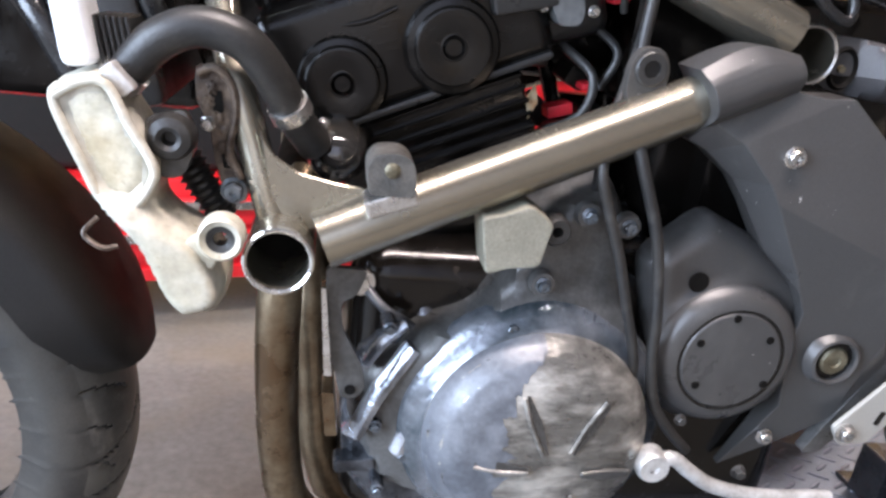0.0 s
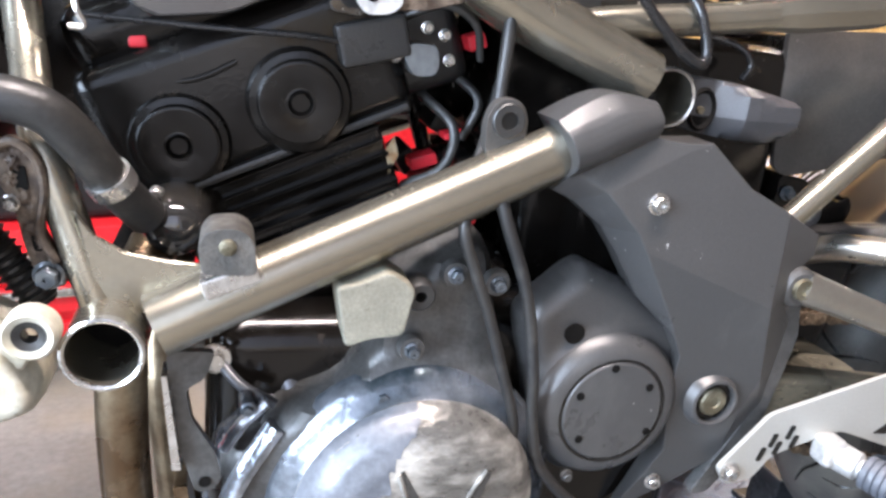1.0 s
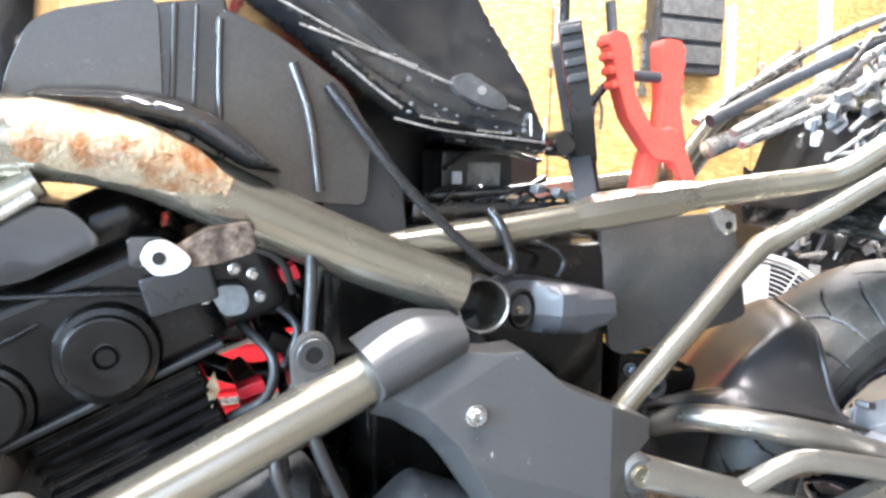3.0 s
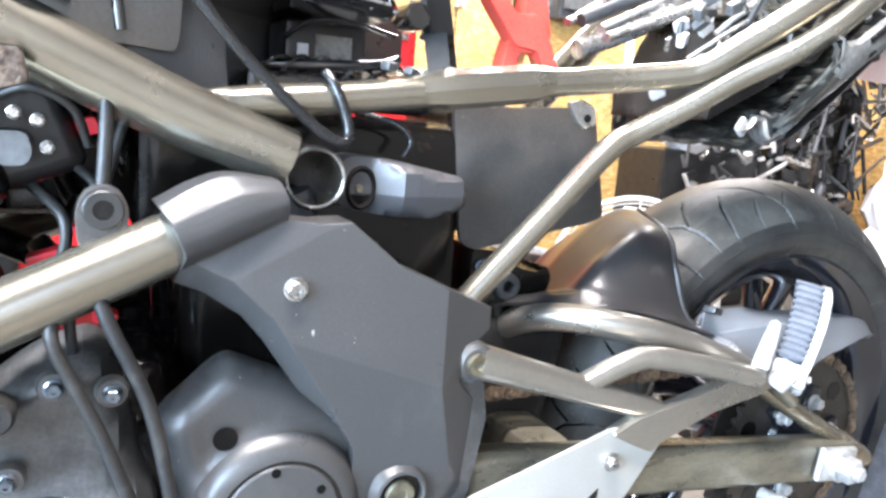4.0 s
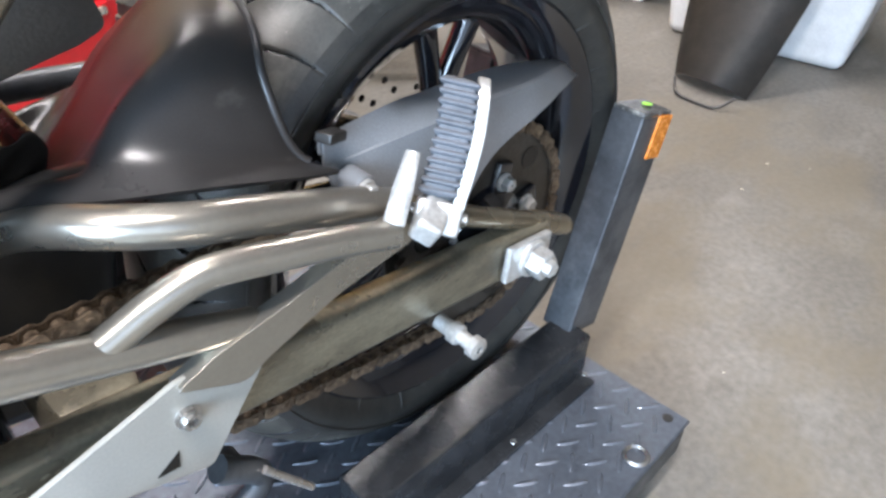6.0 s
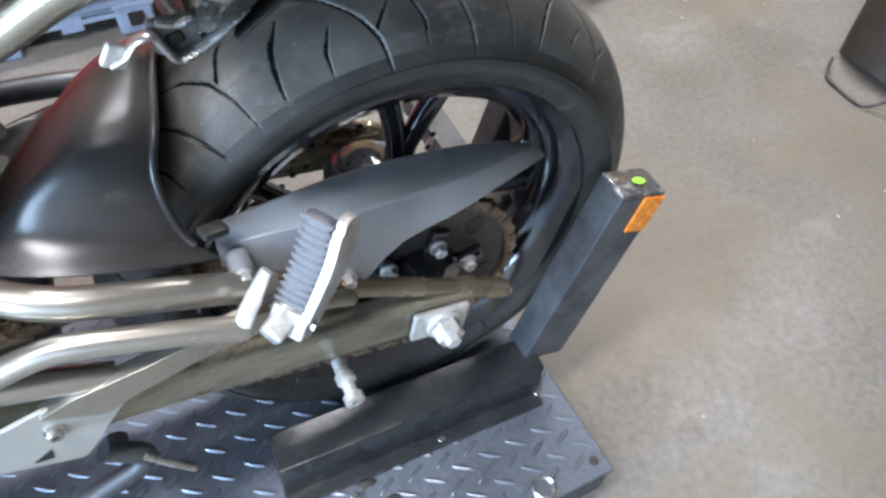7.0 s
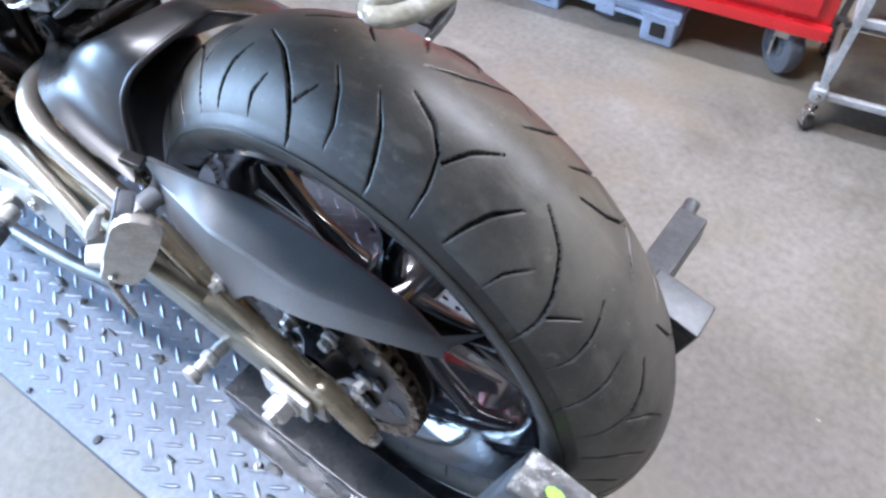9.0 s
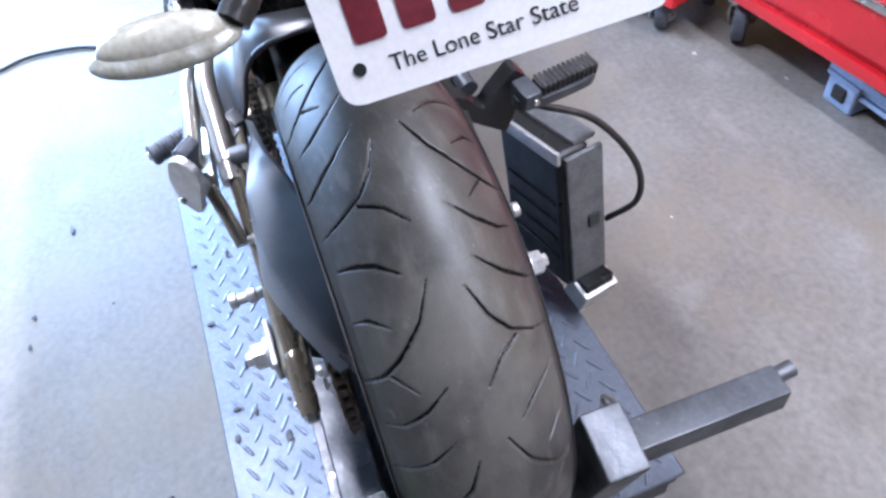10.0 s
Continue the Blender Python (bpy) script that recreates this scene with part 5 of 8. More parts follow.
COWL = [[(-0.1560, -0.158, 0.6800), (-0.1545, -0.170, 0.690), (-0.158, -0.174, 0.700), (-0.163, -0.171, 0.711), (-0.1696, -0.160, 0.7201)],
        [(-0.1464, -0.157, 0.6842), (-0.142, -0.167, 0.694), (-0.141, -0.171, 0.705), (-0.143, -0.167, 0.719), (-0.1478, -0.155, 0.7326)],
        [(-0.1180, -0.1555, 0.6973), (-0.116, -0.163, 0.706), (-0.116, -0.166, 0.716), (-0.119, -0.162, 0.729), (-0.1247, -0.150, 0.7401)],
        [(-0.0868, -0.153, 0.7116), (-0.087, -0.157, 0.718), (-0.088, -0.159, 0.724), (-0.090, -0.156, 0.731), (-0.0921, -0.150, 0.7368)]]
cowl = [smooth_path(row, 3) for row in COWL]
cowl = [list(col) for col in zip(*[smooth_path(line, 3) for line in zip(*cowl)])]
seat = [row[0] for row in cowl]
slope_l, slope_r, mid, belly_l, belly_r = cover_main(-0.1232, 0.6721), cover_main(-0.0621, 0.7038), cover_main(-0.0955, 0.6440), cover_main(-0.0865, 0.6298), cover_main(0.0302, 0.5863)
notch, brow, crest, back = (-0.0660, -0.156, 0.7090), cover_main(-0.0427, 0.7105), cover_main(-0.0050, 0.6792), cover_main(0.0340, 0.6617)
tail_a, tail_b, tail_c = (0.0521, -0.1545, 0.6534), (0.0822, -0.147, 0.6400), (0.0830, -0.146, 0.6220)
eye_a, eye_b, eye_c, heel_a = (0.0550, -0.157, 0.6060), (0.0520, -0.1595, 0.5850), (0.0700, -0.152, 0.5660), (0.0670, -0.150, 0.4870)
knee_a, knee_b, inner = cover_under(0.0463, 0.5178), cover_under(0.0372, 0.4799), cover_under(-0.0510, 0.5739)
toe = [cover_under(*q) for q in ((0.034, 0.436), (-0.010, 0.400), (-0.050, 0.372), (-0.030, 0.415), (-0.0180, 0.444), (-0.0235, 0.468), (-0.0345, 0.495), (-0.0320, 0.520), (-0.0330, 0.540), (-0.0430, 0.558))]
lip = [(-0.1591, -0.144, 0.6690), (-0.1400, -0.140, 0.6610), (-0.1131, -0.138, 0.6418), (-0.0970, -0.139, 0.6220), (-0.0725, -0.144, 0.5856), (-0.0560, -0.150, 0.5710)]
facets = [[a, b, d, c] for u, w in zip(cowl, cowl[1:]) for a, b, c, d in zip(u, u[1:], w, w[1:])]
facets += [seat[3:] + [notch, slope_r, slope_l], [notch, brow, slope_r], [slope_l, slope_r, brow, crest, back, belly_r, belly_l, mid],
           [back, tail_a, tail_b, tail_c, eye_a, belly_r], [belly_r, eye_a, eye_b, eye_c, heel_a, knee_a], [knee_a, heel_a, toe[0], knee_b],
           [belly_l, belly_r, knee_a, knee_b] + toe + [inner],
           [lip[0], lip[1], slope_l] + seat[3::-1], [lip[1], lip[2], mid, slope_l], [lip[2], lip[3], belly_l, mid], [lip[3], lip[4], inner, belly_l], [lip[4], lip[5], inner], [lip[5], toe[-1], inner]]
bm = bmesh.new()
for f in facets:
    bm.faces.new([bm.verts.new(q) for q in f])
bmesh.ops.remove_doubles(bm, verts=bm.verts, dist=0.0004)
bmesh.ops.recalc_face_normals(bm, faces=bm.faces)
r = bmesh.ops.extrude_edge_only(bm, edges=[e for e in bm.edges if len(e.link_faces) == 1])
for v in r["geom"]:
    if isinstance(v, bmesh.types.BMVert):
        v.co.y = -0.124
bmesh.ops.recalc_face_normals(bm, faces=bm.faces)
bmesh.ops.bevel(bm, geom=[e for e in bm.edges if len(e.link_faces) == 2 and e.calc_face_angle(0) > radians(5) and not (e.verts[0].co.y > -0.13 or e.verts[1].co.y > -0.13)], offset=0.0016, segments=2, profile=0.5, affect="EDGES", clamp_overlap=True)
cover = part("side_cover", bm, M["plastic"], bike, "grained dark grey plastic frame side cover", angle=50)
bolt(-0.083, -0.1622, 0.666, cover, SOCKET, 1.0, "bright socket bolt")
part("pivot_recess", lathe([(0.0178, -0.002), (0.0178, 0.0048), (0.0192, 0.0056), (0.0212, 0.0048), (0.0250, -0.003), (0.0178, -0.002)], 40, left(0.006, -0.1600, 0.499)), M["plastic"], cover)
# black disc gives the ring round the bolt its shade
part("recess_shadow", lathe([(0.0, 0.0006), (0.0185, 0.0006), (0.0185, 0.0), (0.0, 0.0)], 32, left(0.006, -0.1590, 0.499)), M["black_engine"], cover, "black disc painted as the shade of the recess")
part("pivot_bolt", lathe([(0, 0), (0.0125, 0), (0.0125, 0.0040), (0.0108, 0.0056), (0.0055, 0.0056), (0.005, 0.0040), (0.0, 0.0040)], 28, left(0.006, -0.1580, 0.499)), M["brass_dull"], bike, "dull brassy round pivot bolt in a black disc painted as the shade of the recess")

bolt(-0.020, -0.1415, 0.410, cover, SOCKET, 0.9)

# crankcase, covers and engine
case = part("crankcase", box(0.42, 0.24, 0.26, Matrix.Translation((-0.185, 0.0, 0.43)), 0.03, 3), M["black_engine"], bike, "oily dark engine crankcase")
go = rounded([(-0.385, 0.475), (-0.335, 0.508), (-0.300, 0.520), (-0.282, 0.555), (-0.270, 0.598), (-0.236, 0.624), (-0.205, 0.634), (-0.190, 0.618), (-0.178, 0.56), (-0.160, 0.50), (-0.155, 0.42), (-0.20, 0.35), (-0.30, 0.335), (-0.37, 0.36), (-0.398, 0.42)], 0.014)
part("case_side", panel(go, -0.120, lambda x, z, q: 0.036 * min(1, q / 0.012) ** 0.5 - 0.012 * max(0, min(1, (z - 0.52) / 0.03)) - 0.01 * max(0, (-x - 0.33) / 0.05), 0.010, 0.02), M["case"], case, "grey painted crankcase side")
gc = left(-0.241, -0.142, 0.424)
gen = part("alternator_cover", lathe([(0, 0.056), (0.045, 0.0555), (0.066, 0.052), (0.080, 0.045), (0.089, 0.034), (0.0935, 0.024)], 72, gc), M["case_worn"], bike, "badly scuffed bare-metal alternator cover")
part("cover_flange", lathe([(0.0930, 0.025), (0.0965, 0.021), (0.103, 0.018), (0.109, 0.013), (0.113, 0.006), (0.114, 0.0)], 72, gc), M["wet_case"], gen, "oil-wet grey cover flange")
# blue-grey paint left on the front half of the cover
GEN = [(0.0, 0.056), (0.045, 0.0555), (0.066, 0.052), (0.080, 0.045), (0.089, 0.034), (0.0935, 0.024)]
bm = bmesh.new()
rows = []
for i in range(80):
    a = radians(95 + 165 * i / 79)
    ring = []
    for j in range(15):
        wob = 0.016 * noise.noise(Vector((i * 0.17, 0, 2))) + 0.006 * noise.noise(Vector((i * 0.55, 0, 5)))
        r0 = 0.030 + 0.055 * (1 - math.sin(math.pi * i / 79)) + wob
        rr = min(0.0930, max(0.004, r0) + (0.0930 - max(0.004, r0)) * j / 14)
        hh = float(np.interp(rr, [q[0] for q in GEN], [q[1] for q in GEN])) + 0.0005
        ring.append(bm.verts.new((-0.241 + rr * math.cos(a), -0.142 - hh, 0.424 + rr * math.sin(a))))
    rows.append(ring)
for u, w in zip(rows, rows[1:]):
    for j in range(14):
        bm.faces.new((u[j], u[j + 1], w[j + 1], w[j]))
part("old_paint", bm, M["cover_paint"], gen, "chipped blue-grey paint left on the cover")
for (ax_, az_), (bx_, bz_) in (((-0.2404, 0.4306), (-0.2621, 0.4786)), ((-0.2195, 0.4298), (-0.1974, 0.4740)), ((-0.2102, 0.4093), (-0.1701, 0.4104)), ((-0.2538, 0.4174), (-0.2955, 0.4188)), ((-0.2197, 0.3908), (-0.2053, 0.3428))):
    a, b = Vector((ax_, -0.2005, az_)), Vector((bx_, -0.1965, bz_))
    d = (b - a).normalized()
    n = Vector((-d.z, 0, d.x)) * 0.0036
    bm = bmesh.new()
    f = bm.faces.new([bm.verts.new(q) for q in (a - n * 0.15, a + n * 0.15, a.lerp(b, 0.55) + n, b + n * 0.35, b - n * 0.35, a.lerp(b, 0.55) - n)])
    r = bmesh.ops.extrude_face_region(bm, geom=[f])
    bmesh.ops.translate(bm, verts=[v for v in r["geom"] if isinstance(v, bmesh.types.BMVert)], vec=(0, 0.006, 0))
    part("star_slot", bm, M["case"], gen)
    part("slot_ridge", sweep([a + n * 1.1, a.lerp(b, 0.55) + n * 1.45, b + n * 0.9], 0.0016, 8, 4), M["case_worn"], gen)
fo = rounded([(-0.3972, 0.4101), (-0.3859, 0.4717), (-0.3579, 0.5021), (-0.3201, 0.4953), (-0.2845, 0.4649), (-0.3065, 0.3771), (-0.3137, 0.3196), (-0.3648, 0.3197), (-0.3905, 0.3562)], 0.008)
part("front_case", panel(fo, -0.120, lambda x, z, q: 0.014 * min(1, q / 0.008) ** 0.6, 0.008, 0.02), M["oily_dark"], case, "oil-wet dark alloy case front")
for pts, w, mat in (([(-0.3851, -0.1500, 0.4111), (-0.3699, -0.1500, 0.4489), (-0.3455, -0.1500, 0.4924)], 0.0085, "oily"),
                    ([(-0.3806, -0.1460, 0.4736), (-0.3676, -0.1460, 0.4943), (-0.3513, -0.1460, 0.5098)], 0.0060, "oily"),
                    ([(-0.3736, -0.1430, 0.4228), (-0.3552, -0.1430, 0.4590), (-0.3371, -0.1430, 0.4905)], 0.0045, "oily_dark"),
                    ([(-0.3502, -0.1520, 0.3966), (-0.3410, -0.1520, 0.4297), (-0.3358, -0.1520, 0.4685)], 0.0075, "oily")):
    part("gasket_flange", sweep([(x, y, z) for x, y, z in pts], w, 8, 4, flat=0.8), M[mat], case, "bright oil-wet gasket flange")
stub = part("water_stub", sweep([(-0.3445, -0.0900, 0.5395), (-0.3372, -0.1050, 0.5156), (-0.3287, -0.1200, 0.4940)], [0.012, 0.0105, 0.0100], 18, 4), M["oily_dark"], case, "oily alloy water pipe stub")
for x, z, r in ((-0.3208, 0.4644, 0.006), (-0.3450, 0.3933, 0.006), (-0.3691, 0.4205, 0.006), (-0.3646, 0.5080, 0.006), (-0.3625, 0.3587, 0.006)):
    stud = part("stud_boss", lathe([(0, 0.010), (r * 0.7, 0.010), (r, 0.006), (r * 1.1, -0.012), (0, -0.012)], 16, left(x, -0.142, z)), M["oily_dark"], case)
    bolt(x, -0.152, z, stud, OILY_BOLT, 0.8)
part("edge_lug", box(0.034, 0.02, 0.012, Matrix.Translation((-0.3826, -0.138, 0.3777)) @ pose(0, 0, 0, 0, -6, 0), 0.003), M["oily_dark"], case)
random.seed(31)
for k in range(16):
    a = random.random
    q = a()
    part("case_web", box(0.010 + 0.012 * a(), 0.012, 0.004 + 0.004 * a(), Matrix.Translation((-0.392 + 0.052 * q + 0.018 * a(), -0.132 - 0.008 * a(), 0.405 + 0.085 * q)) @ pose(0, 0, 0, 0, -58 + 30 * a(), 20 * a()), 0.0015), M[("oily", "oily_dark", "case")[k % 3]], case)
for x, z in ((-0.272, 0.516), (-0.253, 0.552), (-0.227, 0.609), (-0.195, 0.602), (-0.166, 0.462)):
    boss = part("bolt_boss", lathe([(0, 0.0), (0.0105, 0.0), (0.009, 0.007), (0, 0.007)], 18, left(x, -0.150, z)), M["case"], case)
    bolt(x, -0.157, z, boss, OILY_BOLT, 0.95)
so = rounded([(-0.168, 0.572), (-0.130, 0.606), (-0.119, 0.612), (-0.074, 0.592), (-0.02, 0.56), (0.0, 0.50), (-0.02, 0.44), (-0.072, 0.424), (-0.113, 0.423), (-0.140, 0.455), (-0.150, 0.50)], 0.012)


def sprocket_cover_shape(x, z, q):
    d = math.hypot(x + 0.090, z - 0.500)
    return 0.018 * min(1, q / 0.014) ** 0.5 + 0.014 * max(0, min(1, (0.060 - d) / 0.012))


sc = part("sprocket_cover", panel(so, -0.128, sprocket_cover_shape, 0.0065, 0.012), M["plastic"], bike, "dark grey sprocket cover with a round cap")
part("cap_groove", lathe([(0.0437, 0.0), (0.0437, 0.0016), (0.0461, 0.0016), (0.0461, 0.0)], 64, left(-0.0864, -0.1605, 0.4954)), M["groove"], sc, "dark groove round the cap")
part("round_cap", lathe([(0, 0.0030), (0.0409, 0.0030), (0.0427, 0.0022), (0.0436, 0.0006), (0.0436, -0.004)], 64, left(-0.0864, -0.1605, 0.4954)), M["plastic"], sc)
part("cap_seat", lathe([(0.0461, 0.0018), (0.0519, 0.0014), (0.0569, -0.002), (0.0619, -0.008), (0.0629, -0.012)], 64, left(-0.0864, -0.1605, 0.4954)), M["plastic"], sc)
for x, z in ((-0.0917, 0.5343), (-0.1177, 0.5115), (-0.0584, 0.5165), (-0.1128, 0.4731), (-0.0530, 0.4760)):
    part("cap_screw", lathe([(0, 0.0), (0.0034, 0.0), (0.0034, 0.0012), (0.0018, 0.0014), (0, 0.0006)], 12, left(x, -0.1630, z)), M["hollow_shade"], sc)
part("cover_hole", lathe([(0, 0), (0.0085, 0), (0.0085, 0.001), (0, 0.001)], 20, left(-0.1239, -0.1485, 0.5578)), M["hollow_shade"], sc)
bolt(-0.105, -0.149, 0.550, sc, DARK_BOLT, 0.6)
bolt(-0.116, -0.160, 0.438, sc, DARK_BOLT, 0.8)

# cylinder block, head and cam cover
cyl_m = Matrix.Translation((-0.33, 0.0, 0.635)) @ pose(0, 0, 0, 0, -24, 0)
cyl = part("cylinder_block", box(0.14, 0.15, 0.17, cyl_m @ Matrix.Translation((-0.015, 0, 0)), 0.012, 2), M["black_engine"], bike, "black finned cylinder block")
for k in range(9):
    part("fin", box(0.128, 0.010, 0.0036, cyl_m @ Matrix.Translation((0.012, -0.080, -0.050 + 0.0105 * k)), 0.0012, 1), M["black_engine"], cyl)
part("block_side", box(0.13, 0.02, 0.10, cyl_m @ Matrix.Translation((0.012, -0.068, -0.012)), 0.006), M["black_engine"], cyl)
hm = Matrix.Translation((-0.365, 0.0, 0.715)) @ pose(0, 0, 0, 0, -24, 0)
head = part("cylinder_head", box(0.215, 0.18, 0.10, hm, 0.016, 3), M["black_engine"], bike, "matt black cylinder head with round cam caps")
part("head_joint", box(0.20, 0.19, 0.006, hm @ Matrix.Translation((0, 0, -0.045)), 0.002), M["black_plastic"], head)
for x, y, z, r in ((-0.333, -0.086, 0.7125, 0.0365), (-0.411, -0.080, 0.678, 0.0345)):
    c = part("cam_cap", lathe([(0, 0.0185), (r * 0.16, 0.0185), (r * 0.20, 0.0165), (r * 0.24, 0.0185), (r * 0.30, 0.0180), (r * 0.70, 0.0195), (r * 0.76, 0.0185), (r * 0.80, 0.0150), (r * 0.92, 0.0140), (r * 0.98, 0.011), (r, 0.005), (r, -0.02), (r * 1.10, -0.022)], 56, left(x, y, z)), M["black_engine"], head, "round black cam cap")
part("cap_band", sweep([(-0.43, -0.086, 0.716), (-0.40, -0.088, 0.722), (-0.375, -0.088, 0.735)], 0.003, 10, 6), M["black_engine"], head)
part("valve_cover", box(0.20, 0.16, 0.05, hm @ Matrix.Translation((0.0, 0, 0.065)), 0.02, 3), M["black_engine"], head)
part("water_pump", lathe([(0, 0.030), (0.010, 0.029), (0.018, 0.024), (0.022, 0.012), (0.023, 0.0), (0.023, -0.05)], 32, left(-0.412, -0.108, 0.631)), M["gloss_black"], bike, "glossy black thermostat housing")
bolt(-0.423, -0.125, 0.653, head, BOLT, 0.7)
part("clutch_housing", box(0.12, 0.13, 0.13, Matrix.Translation((-0.078, 0.03, 0.605)), 0.02, 3), M["black_engine"], bike, "dark clutch housing behind the cover")
# added dark lumps that break up the red chest seen through the engine
for k, (x, y, z) in enumerate(((-0.246, 0.0, 0.705), (-0.205, 0.01, 0.690), (-0.232, 0.02, 0.655), (-0.185, 0.0, 0.655), (-0.212, -0.02, 0.630), (-0.180, 0.02, 0.625))):
    part("harness_plug", box(0.024, 0.03, 0.018, Matrix.Translation((x, y, z)) @ pose(0, 0, 0, 10 * k, 25 * k, 15 * k), 0.004), M["black_plastic"], bike)
# added black boxes that close the gaps towards the red chest
part("breather_sump", box(0.075, 0.04, 0.11, Matrix.Translation((-0.150, 0.115, 0.605)), 0.012, 3), M["black_engine"], bike)
part("breather_box", box(0.20, 0.05, 0.14, Matrix.Translation((-0.205, 0.125, 0.742)), 0.02, 3), M["black_engine"], bike, "added black filler box behind the intake")
for k, pts in enumerate(([(-0.30, 0.085, 0.80), (-0.24, 0.07, 0.74), (-0.20, 0.075, 0.66), (-0.17, 0.08, 0.56)], [(-0.25, 0.09, 0.82), (-0.19, 0.075, 0.75), (-0.15, 0.07, 0.68), (-0.14, 0.08, 0.58)], [(-0.28, 0.08, 0.66), (-0.22, 0.07, 0.64), (-0.15, 0.075, 0.65), (-0.10, 0.08, 0.63)])):
    part("breather_hose", sweep(pts, 0.008 + 0.002 * k, 12, 6), M["wet_rubber"], bike, "shiny black breather hose")
part("drive_housing", box(0.10, 0.16, 0.07, Matrix.Translation((-0.20, 0.0, 0.562)), 0.02, 3), M["black_engine"], bike)

# coolant hose with clamps
hose = part("coolant_hose", sweep([(-0.549, -0.172, 0.676), (-0.539, -0.176, 0.688), (-0.520, -0.180, 0.707), (-0.498, -0.180, 0.716), (-0.473, -0.178, 0.710), (-0.456, -0.170, 0.690), (-0.443, -0.155, 0.664), (-0.428, -0.135, 0.640)], 0.0122, 22, 7), M["rubber"], bike, "thick black rubber coolant hose")
for a, b in (((-0.546, -0.173, 0.680), (-0.539, -0.176, 0.688)), ((-0.447, -0.160, 0.672), (-0.443, -0.155, 0.664))):
    part("hose_clip", sweep([a, b], 0.0142, 22, 1), M["steel"], hose, "zinc hose clip")
part("clip_screw", box(0.020, 0.014, 0.010, Matrix.Translation((-0.541, -0.190, 0.683)) @ pose(0, 0, 0, 0, 50, 0), 0.002), M["white_metal"], hose)

# coolant tank, dirty cream plastic
to = rounded([(-0.577, 0.668), (-0.570, 0.682), (-0.545, 0.688), (-0.525, 0.656), (-0.514, 0.632), (-0.519, 0.610), (-0.508, 0.598), (-0.492, 0.590), (-0.480, 0.575), (-0.475, 0.562), (-0.475, 0.543), (-0.500, 0.534), (-0.512, 0.546), (-0.528, 0.583), (-0.550, 0.607)], 0.008)


dish_rim = [(-0.570, 0.672), (-0.555, 0.681), (-0.541, 0.681), (-0.530, 0.660), (-0.517, 0.636), (-0.518, 0.623), (-0.530, 0.608), (-0.546, 0.612), (-0.556, 0.633)]


def tank_shape(x, z, q):
    d = edge_distance(x, z, dish_rim)
    lower_half = max(0.0, min(1.0, (0.618 - z - 0.35 * (x + 0.54)) / 0.014))
    return (0.013 + 0.010 * lower_half) * math.sqrt(1 - (1 - min(1, q / 0.007)) ** 2) + 0.003 * max(0.0, 1 - d / 0.006)


tank = part("coolant_tank", panel(to, -0.186, tank_shape, 0.0035, 0.03), M["cream"], bike, "grimy yellowed white coolant tank", angle=75)
part("dish_rim", sweep([(x, -0.201, z) for x, z in dish_rim + dish_rim[:2]], 0.0030, 12, 6), M["cream"], tank)
part("stained_dish", panel(rounded([(x * 0.93 - 0.0379, z * 0.93 + 0.0452) for x, z in dish_rim], 0.006, 4), -0.1965, lambda x, z, q: 0.0035 * math.sqrt(1 - (1 - min(1, q / 0.006)) ** 2), 0.005, 0.004), M["tank_in"], tank, "brown-stained sunken panel")
part("tank_lug", lathe([(0.0085, 0.002), (0.0085, 0.007), (0.0125, 0.009), (0.0145, 0.007), (0.0145, -0.006), (0.0085, -0.006), (0.0085, 0.002)], 30, left(-0.4765, -0.202, 0.5935)), M["cream"], tank)
part("lug_grommet", lathe([(0.0045, 0.006), (0.0088, 0.0075), (0.0088, -0.004), (0.0045, -0.004), (0.0045, 0.006)], 24, left(-0.4765, -0.202, 0.5935)), M["rubber"], tank, "black rubber grommet")
part("lug_arm", prism([(-0.500, 0.588), (-0.482, 0.600), (-0.476, 0.580), (-0.488, 0.562), (-0.505, 0.565)], -0.206, -0.196, 0.003), M["cream"], tank)
part("tank_neck", box(0.020, 0.03, 0.055, Matrix.Translation((-0.562, -0.178, 0.715)) @ pose(0, 0, 0, 0, -8, 0), 0.006, 3), M["white_plastic"], tank, "white filler neck")
for k in range(6):
    part("neck_rib", box(0.003, 0.032, 0.035, Matrix.Translation((-0.548 + 0.0035 * k, -0.168, 0.700)) @ pose(0, 0, 0, 0, -10, 0), 0.001, 1), M["black_plastic"], tank)
part("tank_bracket", sweep([(-0.548, -0.205, 0.602), (-0.555, -0.21, 0.594), (-0.550, -0.212, 0.588), (-0.543, -0.212, 0.585), (-0.536, -0.21, 0.586)], 0.0017, 8, 5), M["rusty_bracket"], tank, "bent wire clip")
rm = part("tank_mount", lathe([(0.0045, 0.004), (0.0075, 0.006), (0.0125, 0.004), (0.0145, 0.0), (0.0145, -0.012), (0.0045, -0.012), (0.0045, 0.004)], 28, left(-0.513, -0.192, 0.651)), M["rubber"], bike, "dusty rubber grommet mount")
part("mount_tab", prism(rounded([(-0.526, 0.640), (-0.530, 0.660), (-0.505, 0.668), (-0.498, 0.648), (-0.506, 0.625), (-0.520, 0.622)], 0.006), -0.186, -0.178, 0.002), M["case"], rm)

for ob in (tank, *tank.children):
    ob.data.transform(Matrix.Translation((-0.0045, 0, 0)))

